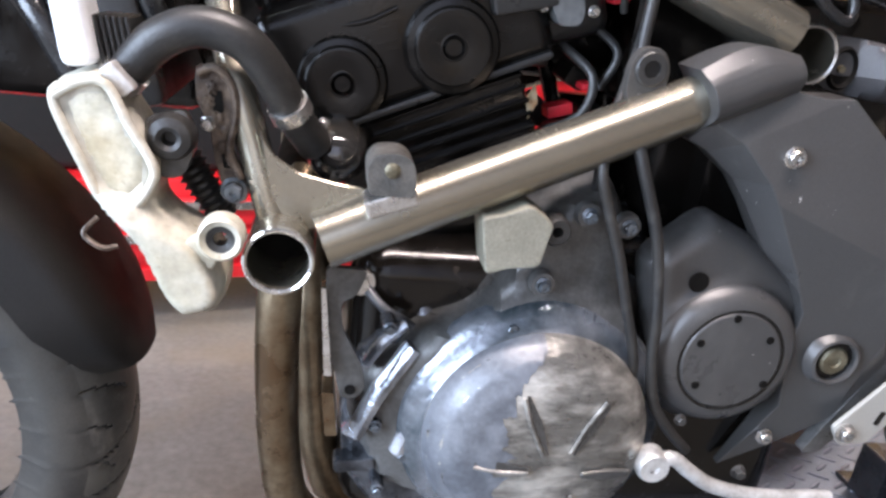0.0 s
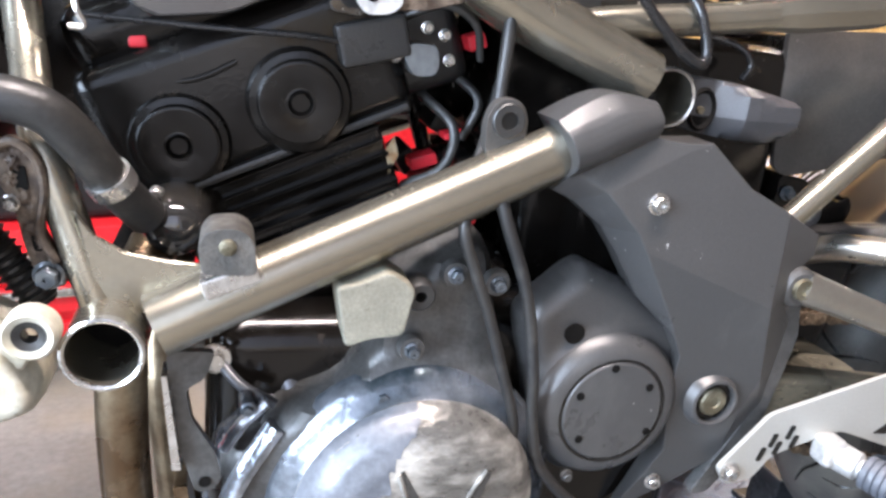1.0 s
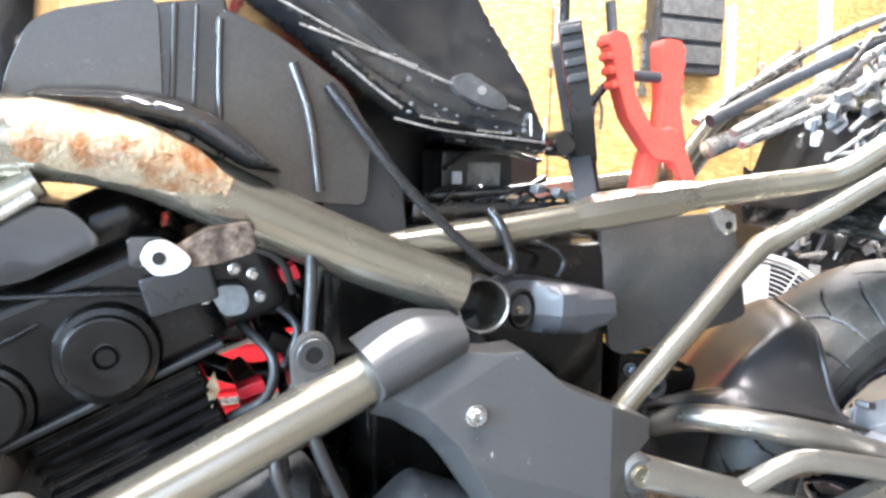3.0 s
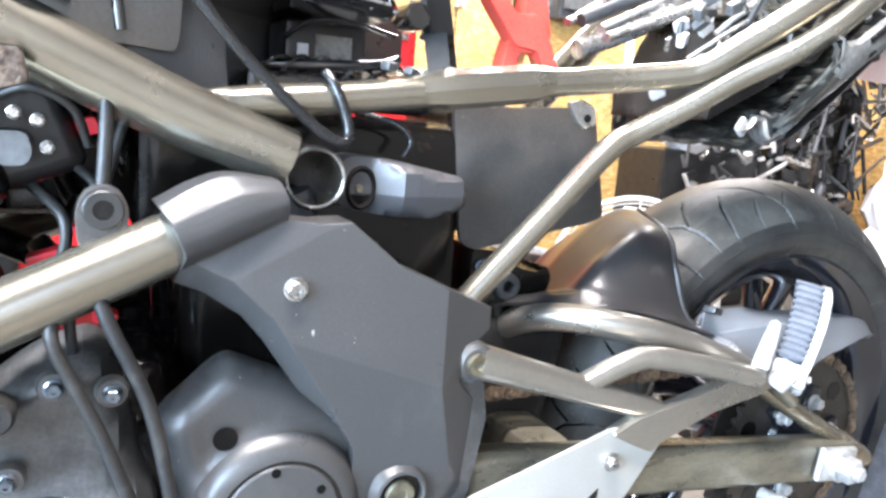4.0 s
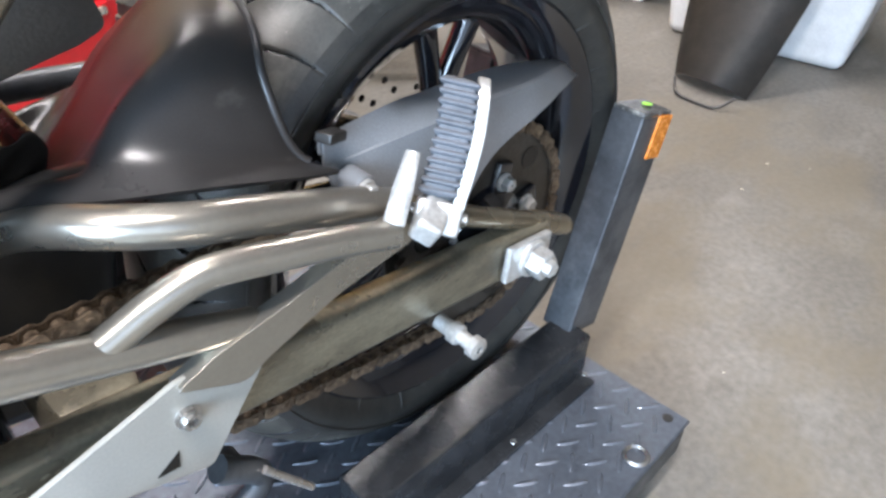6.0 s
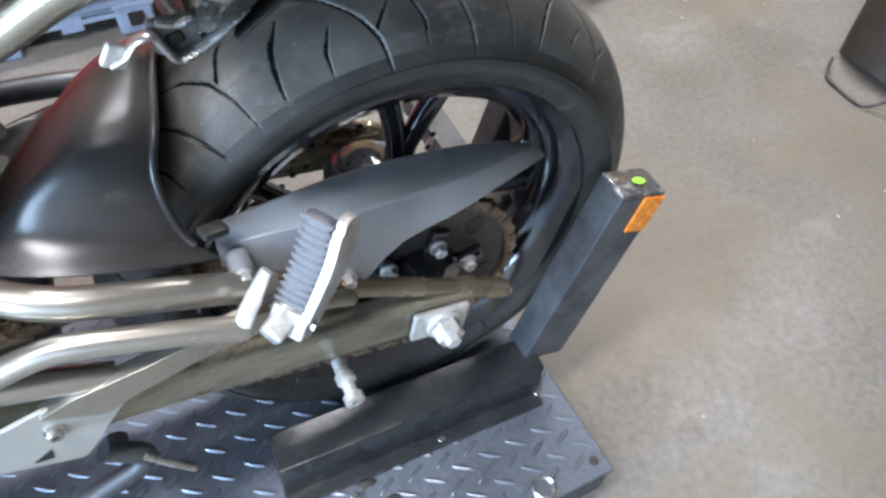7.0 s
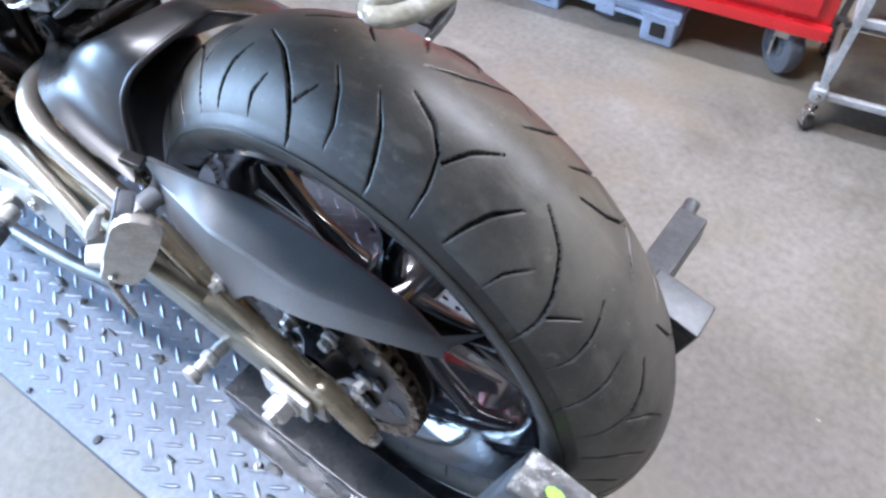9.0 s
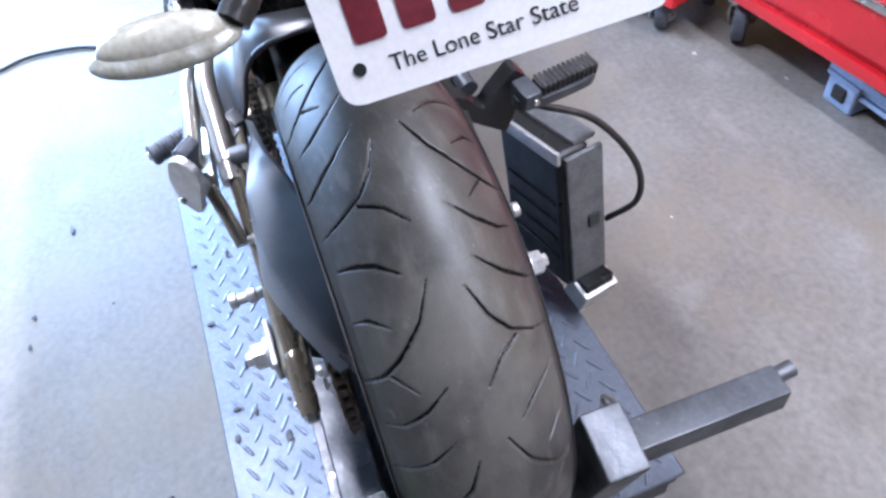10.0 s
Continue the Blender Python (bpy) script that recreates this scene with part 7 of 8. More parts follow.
bx = part("linkage_cover", panel(lo_, -0.086, lambda x, z, q: min(0.004 + 0.018 * max(0.0, min(1.0, (x + 0.003) / 0.020)) - 0.10 * max(0.0, x - 0.03) - 0.30 * max(0.0, 0.722 - z), 0.006 + 3.0 * q), 0.006, 0.03, creases=[((-0.003, 0.70), (-0.003, 0.75)), ((0.017, 0.70), (0.017, 0.75)), ((0.03, 0.70), (0.03, 0.75)), ((-0.03, 0.722), (0.08, 0.722))]), M["plastic_blue"], bike, "charcoal plastic cap with a recessed bolt", angle=40)
part("cap_recess", lathe([(0, 0.0), (0.011, 0.0005), (0.0135, 0.0035), (0.0155, 0.0005)], 26, left(-0.013, -0.0895, 0.727) @ Matrix.Diagonal((0.85, 1.15, 1, 1))), M["hollow_shade"], bx)
part("recess_bolt", lathe([(0, 0.003), (0.0028, 0.003), (0.0032, 0.002), (0.0032, 0.0)], 14, left(-0.015, -0.0905, 0.7265)), M["brass_dull"], bx)
for pts, r in (([(-0.180, -0.098, 0.903), (-0.146, -0.110, 0.857), (-0.116, -0.113, 0.823), (-0.079, -0.113, 0.789), (-0.055, -0.112, 0.770), (-0.038, -0.112, 0.7625), (-0.0325, -0.110, 0.768), (-0.034, -0.108, 0.780), (-0.041, -0.104, 0.800), (-0.047, -0.095, 0.812)], 0.0042), ([(-0.01, -0.06, 0.785), (0.020, -0.075, 0.778), (0.032, -0.08, 0.765), (0.026, -0.08, 0.752)], 0.0028)):
    part("drain_hose", sweep(pts, r, 12, 7), M["wet_rubber"], bike, "shiny black drain hose")
# battery tray region behind the tank
bt_ = part("battery_tray", box(0.17, 0.13, 0.03, Matrix.Translation((-0.005, 0.045, 0.800)), 0.008), M["gloss_black"], bike, "black battery tray with terminals and wiring")
part("battery", box(0.075, 0.06, 0.045, Matrix.Translation((-0.012, 0.045, 0.838)), 0.005), M["black_plastic"], bt_)
part("battery_label", box(0.034, 0.002, 0.022, Matrix.Translation((-0.006, 0.0145, 0.838)), 0.0005, 1), M["dusty_flange"], bt_, "dusty grey battery label")
part("label_bar", box(0.010, 0.002, 0.012, Matrix.Translation((-0.034, 0.0140, 0.834)), 0.0005, 1), M["white_plastic"], bt_)
part("tray_ring", sweep([(-0.075, -0.012, 0.818), (-0.02, -0.020, 0.822), (0.025, -0.016, 0.826), (0.050, 0.0, 0.834)], 0.0048, 10, 6), M["gloss_black"], bt_)
part("strap", sweep([(-0.055, -0.005, 0.842), (-0.035, -0.012, 0.856), (0.0, -0.014, 0.859), (0.040, -0.012, 0.852)], 0.005, 10, 5, flat=0.5), M["gloss_black"], bt_)
for k in range(9):
    a = random.random
    x = -0.08 + 0.017 * k
    part("wire", sweep([(x, 0.0 - 0.03 * a(), 0.806 + 0.01 * a()), (x + 0.02, -0.022, 0.816 + 0.012 * a()), (x + 0.05, 0.005, 0.812)], 0.0019, 8, 5), M["gloss_black"], bt_)
part("tray_back", box(0.24, 0.015, 0.10, Matrix.Translation((-0.02, 0.11, 0.845)), 0.005), M["black_plastic"], bt_)
part("seat_lock_boss", lathe([(0, 0.010), (0.010, 0.010), (0.012, 0.006), (0.012, -0.02), (0, -0.02)], 24, left(0.046, -0.040, 0.868)), M["gloss_black"], bt_, "round black seat-lock boss")
for k, x in enumerate((0.030, 0.052, 0.068)):
    part("terminal_clip", box(0.014, 0.010, 0.008, Matrix.Translation((x, -0.030, 0.826 - 0.004 * k)) @ pose(0, 0, 0, 10, 20 * k, 30), 0.002), M["grey_steel"], bt_)

# heel plate and footpeg bracket
ho = rounded([(0.023, 0.436), (0.030, 0.444), (0.065, 0.486), (0.160, 0.513), (0.211, 0.528), (0.256, 0.519), (0.269, 0.507), (0.218, 0.439), (0.145, 0.464), (0.110, 0.455), (0.077, 0.444), (0.061, 0.421), (0.035, 0.418)], 0.006)
hp = part("heel_plate", prism(ho, -0.166, -0.162, 0.0012, 1), M["alu"], bike, "pale anodised aluminium heel plate with cut-outs")
for x, z in ((0.072, 0.460), (0.088, 0.467), (0.063, 0.447), (0.078, 0.452), (0.094, 0.457)):
    part("slot", prism(rounded([(x - 0.003, z - 0.006), (x + 0.002, z - 0.007), (x + 0.006, z + 0.006), (x + 0.001, z + 0.007)], 0.001, 1), -0.1668, -0.1655), M["groove"], hp, "dark slot")
part("triangle_cutout", prism([(0.182, 0.460), (0.199, 0.472), (0.197, 0.458)], -0.1668, -0.1655), M["groove"], hp, "dark triangular cut-out")
bolt(0.210, -0.166, 0.496, hp, SOCKET, 1.05)
bolt(0.036, -0.166, 0.432, hp, SOCKET, 1.05)
pb = part("peg_bracket", sweep([(0.070, -0.150, 0.598), (0.12, -0.152, 0.582), (0.20, -0.155, 0.556), (0.268, -0.157, 0.533)], [0.0150, 0.0135, 0.0125, 0.0105], 20, 5), M["chrome_tube"], bike, "grey cast footpeg bracket")
part("bracket_eye", lathe([(0, 0.010), (0.013, 0.010), (0.0165, 0.007), (0.0175, 0.0), (0.0175, -0.02), (0, -0.02)], 30, left(0.066, -0.150, 0.598)), M["case"], pb)
part("eye_bolt", lathe([(0, 0.0005), (0.0035, 0.0005), (0.004, 0.0025), (0.0085, 0.0025), (0.0095, 0.0), (0.0095, -0.004)], 24, left(0.066, -0.161, 0.598)), M["brass_dull"], pb, "dull bracket bolt")
part("passenger_arm", sweep([(0.176, -0.154, 0.566), (0.190, -0.155, 0.572), (0.214, -0.157, 0.582), (0.240, -0.159, 0.588), (0.264, -0.162, 0.586), (0.299, -0.166, 0.579), (0.332, -0.170, 0.572), (0.374, -0.176, 0.562)], 0.0105, 18, 6), M["chrome_tube"], pb)
ao = rounded([(0.205, 0.523), (0.235, 0.535), (0.29, 0.545), (0.35, 0.560), (0.395, 0.566), (0.412, 0.552), (0.395, 0.541), (0.33, 0.530), (0.27, 0.510), (0.25, 0.50)], 0.006)
part("bracket_web", prism(ao, -0.170, -0.156, 0.004, 2), M["chrome_tube"], pb)
part("rear_strut", sweep([(0.405, -0.165, 0.555), (0.44, -0.155, 0.535), (0.47, -0.148, 0.515)], 0.008, 12, 4), M["swing"], pb)
part("front_strut", prism(rounded([(0.056, 0.590), (0.076, 0.590), (0.084, 0.55), (0.074, 0.49), (0.062, 0.44), (0.03, 0.40), (0.012, 0.40), (0.05, 0.47), (0.060, 0.54)], 0.006), -0.152, -0.140, 0.004, 2), M["case"], pb)


def foot_peg(root, tip, flip, label, steel="white_metal", pad="grey_rubber", bow=0.0, edge=(-0.019, -0.005), wide=0.022, off=0.0, deep=(1.0, 0.0)):
    """A hinge block, a ribbed rubber pad and its bright metal underside."""
    root, tip = Vector(root), Vector(tip)
    d = (tip - root).normalized()
    side = d.cross(Vector(flip)).normalized()
    nrm = side.cross(d)
    m = Matrix((d, side, nrm)).transposed().to_4x4()
    m.translation = root
    n = (tip - root).length
    flat_m = Matrix((d, nrm, side)).transposed().to_4x4()
    flat_m.translation = root
    o = rounded([(-0.012, -0.010), (0.012, -0.015), (n * 0.6, -0.018), (n * 0.92, -0.018), (n * 1.03, -0.006), (n * 1.02, 0.008), (n * 0.90, 0.016), (n * 0.5, 0.017), (0.010, 0.015), (-0.012, 0.010)], 0.008)
    o = [(u, w * deep[0] + deep[1]) for u, w in o]

    def bent(bm):
        """Bows a part of the peg sideways along its length."""
        bmesh.ops.subdivide_edges(bm, edges=[e for e in bm.edges if e.calc_length() > 0.02], cuts=8, use_grid_fill=True)
        for v in bm.verts:
            q = max(0.0, min(1.0, (v.co - root).dot(d) / n))
            v.co -= side * bow * math.sin(math.pi * q ** 1.3)
        return bm

    p = part("footpeg", bent(prism(o, edge[0], edge[1], min(0.004, (edge[1] - edge[0]) * 0.4), 3, m=m if bow else flat_m)), M[steel], bike, label)
    part("pad", bent(box(n * 0.82, wide, 0.014, m @ Matrix.Translation((n * 0.57, off, 0.001)), 0.004, 2)), M[pad], p, "ribbed rubber pad")
    for k in range(12):
        q = 0.20 + 0.0675 * k
        part("rib", box(0.0042, wide + 0.003, 0.0034, m @ Matrix.Translation((n * q, off - bow * math.sin(math.pi * q ** 1.3), 0.0082)), 0.0014, 1), M[pad], p)
        part("side_rib", box(0.0042, 0.004, 0.013, m @ Matrix.Translation((n * q, off + wide / 2 - bow * math.sin(math.pi * q ** 1.3), 0.001)), 0.0014, 1), M[pad], p)
    part("hinge", box(0.024, 0.034, 0.024, m @ Matrix.Translation((0.002, 0, -0.003)), 0.004, 2), M[steel], p)
    part("hinge_pin", sweep([m @ Vector((0.004, -0.021, -0.002)), m @ Vector((0.004, 0.021, -0.002))], 0.004, 12, 1), M["steel"], p)
    return p


def round_peg(root, tip, label):
    """A round rubber footpeg with rings along it and a bright metal root."""
    root, tip = Vector(root), Vector(tip)
    n = (tip - root).length
    m = Matrix.Translation(root) @ (tip - root).to_track_quat("Z", "Y").to_matrix().to_4x4()
    p = part("footpeg", lathe([(0, -0.004), (0.012, -0.004), (0.013, 0.0), (0.0125, 0.016), (0.009, 0.018), (0.009, n), (0, n)], 28, m), M["white_metal"], bike, label)
    prof = [(0.009, 0.020)]
    for k in range(9):
        z = 0.021 + (n - 0.030) * k / 9
        prof += [(0.0125, z), (0.0155, z + 0.002), (0.0155, z + 0.006), (0.0125, z + 0.008)]
    prof += [(0.0165, n - 0.010), (0.0165, n - 0.003), (0.013, n), (0, n)]
    part("rubber_sleeve", lathe(prof, 32, m), M["grey_rubber"], p, "ringed blue-grey rubber sleeve")
    part("end_screw", lathe([(0, n + 0.003), (0.006, n + 0.003), (0.0075, n), (0.0075, n - 0.002)], 20, m), M["steel"], p)
    return p


foot_peg((0.407, -0.183, 0.562), (0.4525, -0.1635, 0.650), (-0.619, -0.617, 0.468), "folded passenger footpeg with bright metal edge", bow=-0.004, edge=(0.0080, 0.0165), wide=0.025, off=-0.005, deep=(1.15, -0.010))
part("peg_fork", sweep([(0.372, -0.177, 0.572), (0.384, -0.173, 0.592), (0.399, -0.167, 0.613)], [0.0085, 0.0080, 0.0055], 10, 4, flat=0.7), M["white_metal"], bike, "bright passenger peg fork")
part("hinge_block", box(0.020, 0.042, 0.022, Matrix.Translation((0.404, -0.181, 0.566)) @ pose(0, 0, 0, 0, 0, -52) @ pose(0, 0, 0, 12, 30, 0), 0.004, 3), M["white_metal"], bike, "bright folding peg hinge")
round_peg((0.136, -0.180, 0.448), (0.166, -0.258, 0.445), "rider footpeg with a ringed rubber sleeve")
part("peg_mount", box(0.022, 0.024, 0.026, Matrix.Translation((0.128, -0.174, 0.452)), 0.006, 3), M["white_metal"], bike, "bright alloy peg mount")
foot_peg((0.436, 0.213, 0.581), (0.415, 0.313, 0.578), (0.2, 0, 1), "right passenger footpeg with ribbed black rubber", "black_steel", "rubber")
YZ = Matrix(((0, 1, 0, 0), (1, 0, 0, 0), (0, 0, 1, 0), (0, 0, 0, 1)))
part("right_peg_bracket", prism(rounded([(0.120, 0.590), (0.150, 0.577), (0.170, 0.5534), (0.179, 0.567), (0.212, 0.599), (0.230, 0.579), (0.210, 0.535), (0.198, 0.508), (0.147, 0.544), (0.115, 0.560)], 0.006), 0.385, 0.412, 0.005, m=YZ), M["black_plastic"], bike, "black V-shaped right-hand footpeg bracket")
part("right_bracket_arm", sweep([(0.10, 0.14, 0.60), (0.25, 0.145, 0.595), (0.39, 0.16, 0.572)], 0.012, 14, 5), M["black_steel"], bike)

# side stand, its spring and rubber
st = part("side_stand", sweep([(0.225, -0.150, 0.412), (0.255, -0.152, 0.375), (0.20, -0.155, 0.345), (0.10, -0.16, 0.315), (-0.05, -0.165, 0.28)], 0.0105, 14, 5), M["black_steel"], bike, "folded black side stand")
part("stand_pivot", lathe([(0, 0.006), (0.009, 0.006), (0.011, 0.003), (0.011, -0.01)], 22, left(0.235, -0.146, 0.402)), M["black_steel"], st)
part("stand_rod", sweep([(0.255, -0.160, 0.393), (0.272, -0.163, 0.368), (0.290, -0.165, 0.342)], 0.0035, 10, 4), M["steel"], st)

# tail: muddy undertray, clutter, plate and indicators
ut = [(0.392, 0.785), (0.400, 0.780), (0.416, 0.784), (0.464, 0.817), (0.51, 0.856), (0.558, 0.898), (0.64, 0.965)]
bm = bmesh.new()
rows = []
for x, z in ut:
    rows.append([bm.verts.new((x, y, z + dz + 0.006 * noise.noise(Vector((x * 30, y * 30, 1))))) for y, dz in ((-0.187, 0.094), (-0.188, 0.076), (-0.172, 0.056), (-0.150, 0.034), (-0.122, 0.010), (-0.100, -0.004), (-0.045, -0.004), (0.0, -0.002), (0.045, -0.004), (0.094, -0.006), (0.106, 0.000), (0.106, 0.066))])
for a, b in zip(rows, rows[1:]):
    for j in range(len(a) - 1):
        bm.faces.new((a[j], a[j + 1], b[j + 1], b[j]))
bmesh.ops.subdivide_edges(bm, edges=bm.edges[:], cuts=5, use_grid_fill=True)
for v in bm.verts:
    k = noise.fractal(v.co * 45, 1.0, 2.0, 4)
    v.co.z += 0.004 * k
    v.co.y += math.copysign(0.004, v.co.y) * k
bmesh.ops.solidify(bm, geom=bm.faces[:], thickness=0.004)
und = part("undertray", bm, M["mud"], bike, "mud-caked black plastic undertray")
part("tray_band", sweep([(x, -0.124, z + 0.006) for x, z in ut[2:]], 0.009, 10, 4, flat=0.4), M["black_plastic"], und, "black moulded band")
part("tray_rib", sweep([(x, -0.06, z - 0.0105) for x, z in ut], 0.0025, 8, 4), M["black_plastic"], und)
part("tray_flange", loft([[(x + 0.004, y, z + dz) for y, dz in ((-0.186, 0.100), (-0.1915, 0.096), (-0.192, 0.080), (-0.186, 0.068))] for x, z in ut], 0.002), M["dusty_flange"], und, "dusty grey flange with a slot")
for p, q, r in (((0.431, -0.193, 0.884), (0.449, -0.193, 0.897), 0.003), ((0.434, -0.190, 0.871), (0.441, -0.190, 0.876), 0.0025), ((0.500, -0.193, 0.932), (0.515, -0.193, 0.944), 0.003)):
    part("flange_slot", sweep([p, q], r, 8, 1), M["groove"], und)
tc = part("tail_cover", prism(rounded([(0.36, 0.80), (0.45, 0.845), (0.55, 0.915), (0.66, 0.955), (0.70, 0.975), (0.62, 1.0), (0.50, 0.965), (0.40, 0.90)], 0.012), -0.075, 0.075, 0.012, 3), M["black_plastic"], bike, "black tail section")
br = part("tail_bracket", prism(rounded([(0.366, 0.812), (0.404, 0.811), (0.424, 0.818), (0.413, 0.792), (0.385, 0.783), (0.368, 0.792)], 0.004), -0.132, -0.126, 0.001), M["grey_steel"], bike, "bright bent metal tail bracket")
random.seed(11)
for k in range(130):
    a = random.random
    x, y, z = 0.33 + 0.24 * a(), -0.115 + 0.10 * a(), 0.825 + 0.12 * a()
    z += (x - 0.34) * 0.45
    kind = k % 4
    if kind == 0:
        part("clip", box(0.008 + 0.014 * a(), 0.005, 0.004 + 0.007 * a(), Matrix.Translation((x, y, z)) @ pose(0, 0, 0, 90 * a(), 120 * a(), 60 * a()), 0.002), M[("steel", "grey_steel", "white_metal")[k % 3]], tc)
    elif kind == 1:
        part("connector", box(0.012, 0.009, 0.016, Matrix.Translation((x, y, z)) @ pose(0, 0, 0, 60 * a(), 90 * a(), 90 * a()), 0.002), M["grey_steel"] if a() < 0.5 else M["white_plastic"], tc)
    else:
        q = Vector((x, y, z))
        e = [q + Vector((0.05 * (a() - 0.5) + 0.035 * i, 0.03 * (a() - 0.5), 0.05 * (a() - 0.6) + 0.016 * i)) for i in range(4)]
        part("tail_wire", sweep(e, 0.0018 + 0.0018 * a(), 8, 5), M[("rubber", "grey_steel", "steel", "rubber", "white_metal")[k % 5]], tc)
# bent bright brackets under the rail ends
part("folded_edge", sweep([(0.343, -0.137, 0.795), (0.351, -0.138, 0.799), (0.358, -0.138, 0.806), (0.368, -0.138, 0.808), (0.373, -0.138, 0.799), (0.379, -0.138, 0.790), (0.392, -0.138, 0.794), (0.412, -0.137, 0.805), (0.424, -0.136, 0.814)], 0.0055, 10, 6, flat=0.45), M["steel"], br, "bright folded metal edge")
part("bent_tongue", sweep([(0.372, -0.136, 0.814), (0.383, -0.137, 0.811), (0.392, -0.137, 0.814), (0.404, -0.136, 0.810)], 0.003, 8, 5, flat=0.6), M["steel"], br)
part("tongue_tip", box(0.016, 0.006, 0.016, Matrix.Translation((0.347, -0.136, 0.799)) @ pose(0, 0, 0, 8, 30, 15), 0.003, 2), M["white_metal"], br)
for x, z, w in ((0.381, 0.800, 0.010), (0.398, 0.799, 0.007)):
    part("bracket_gap", box(w, 0.003, 0.008, Matrix.Translation((x, -0.1325, z)) @ pose(0, 0, 0, 0, -20, 0), 0.001, 1), M["groove"], br)
for k, (y, z0) in enumerate(((-0.055, 0.872), (-0.02, 0.885), (0.065, 0.90))):
    part("seat_rail_bar", sweep([(0.24 + 0.02 * k, y, z0), (0.36, y, z0 + 0.048), (0.50, y, z0 + 0.118), (0.62, y, z0 + 0.16)], 0.007, 12, 4, flat=0.7), M["steel"], tc, "dull silver tail rail")
part("grab_rail_bar", sweep([(0.28, 0.04, 0.90), (0.40, 0.04, 0.955), (0.55, 0.035, 1.02)], 0.008, 12, 4), M["black_steel"], bike, "black tail bar")
part("silver_rail", sweep([(0.27, 0.03, 0.868), (0.36, 0.03, 0.905), (0.48, 0.03, 0.97)], 0.011, 12, 4), M["steel"], bike, "dull silver tail rail")

# number plate: plain bars stand for its characters
pc0, pc1 = Vector((0.7601, -0.0290, 0.8706)), Vector((0.7873, 0.1432, 0.8980))
ux = (pc1 - pc0).normalized()
uz = Vector((-0.42, 0.0, 0.90))
uz = (uz - ux * uz.dot(ux)).normalized()
un = ux.cross(uz)
pm = Matrix((ux, uz, un)).transposed().to_4x4()
pm.translation = pc0
PWID, PHEI = 0.178, 0.102
o = rounded([(0, 0), (PWID, 0), (PWID, PHEI), (0, PHEI)], 0.012, 5)
xz = Matrix(((1, 0, 0, 0), (0, 0, 1, 0), (0, -1, 0, 0), (0, 0, 0, 1)))
plate = part("number_plate", prism(o, -0.0015, 0.0, 0, m=pm @ xz), M["plate_white"], bike, "white motorcycle number plate with dark red characters")
for k in range(6):
    part("character_bar", prism(rounded([(0.016 + 0.026 * k, 0.030), (0.034 + 0.026 * k, 0.030), (0.034 + 0.026 * k, 0.068), (0.016 + 0.026 * k, 0.068)], 0.003), -0.0022, -0.0012, m=pm @ xz), M["plate_ink"], plate, "dark red bar")
txt = bpy.data.curves.new("slogan", "FONT")
txt.body, txt.size, txt.extrude, txt.align_x = "The Lone Star State", 0.0125, 0.0002, "LEFT"
ob = new("slogan", txt)
bpy.context.view_layer.update()
me = bpy.data.meshes.new_from_object(ob.evaluated_get(bpy.context.evaluated_depsgraph_get()))
bpy.data.objects.remove(ob)
me.transform(pm @ Matrix.Translation((0.030, 0.012, 0.0018)))
part("slogan", me, M["ink"], plate, "slogan in black letters: The Lone Star State")
for x in (0.014, PWID - 0.014):
    part("plate_hole", lathe([(0, 0.0), (0.0035, 0.0), (0.0035, 0.0008), (0, 0.0008)], 16, pm @ Matrix.Translation((x, 0.018, 0.0015))), M["ink"], plate)
ph = part("plate_holder", box(0.12, 0.012, 0.07, pm @ Matrix.Translation((PWID / 2, 0.07, -0.012)) @ pose(0, 0, 0, 90, 0, 0), 0.004), M["black_plastic"], bike, "black plate holder")
part("holder_stay", sweep([(0.60, 0.0, 0.955), (0.68, 0.02, 0.94), pm @ Vector((PWID / 2, 0.08, -0.014))], 0.014, 12, 4), M["black_plastic"], ph)


def indicator(cx, cy, cz, s):
    st_ = part("indicator", sweep([(0.62, s * 0.05, 0.93), (cx - 0.02, s * (abs(cy) - 0.05), cz + 0.012), (cx, s * (abs(cy) - 0.035), cz)], 0.009, 12, 4), M["black_plastic"], bike, "turn signal with a cloudy clear lens")
    bm = bmesh.new()
    bmesh.ops.create_uvsphere(bm, u_segments=28, v_segments=16, radius=1)
    bm.transform(Matrix.Translation((cx, cy, cz)) @ pose(0, 0, 0, 0, 12, 0) @ Matrix.Diagonal((0.014, 0.034, 0.012, 1)))
    part("lens", bm, M["amber_clear"], st_, "cloudy pale amber lens")
    bm = bmesh.new()
    bmesh.ops.create_uvsphere(bm, u_segments=28, v_segments=16, radius=1)
    bm.transform(Matrix.Translation((cx + 0.002, cy, cz - 0.003)) @ pose(0, 0, 0, 0, 12, 0) @ Matrix.Diagonal((0.0165, 0.039, 0.008, 1)))
    part("lens_shell", bm, M["grey_lens"], st_)


indicator(0.7249, -0.1061, 0.9166, -1)

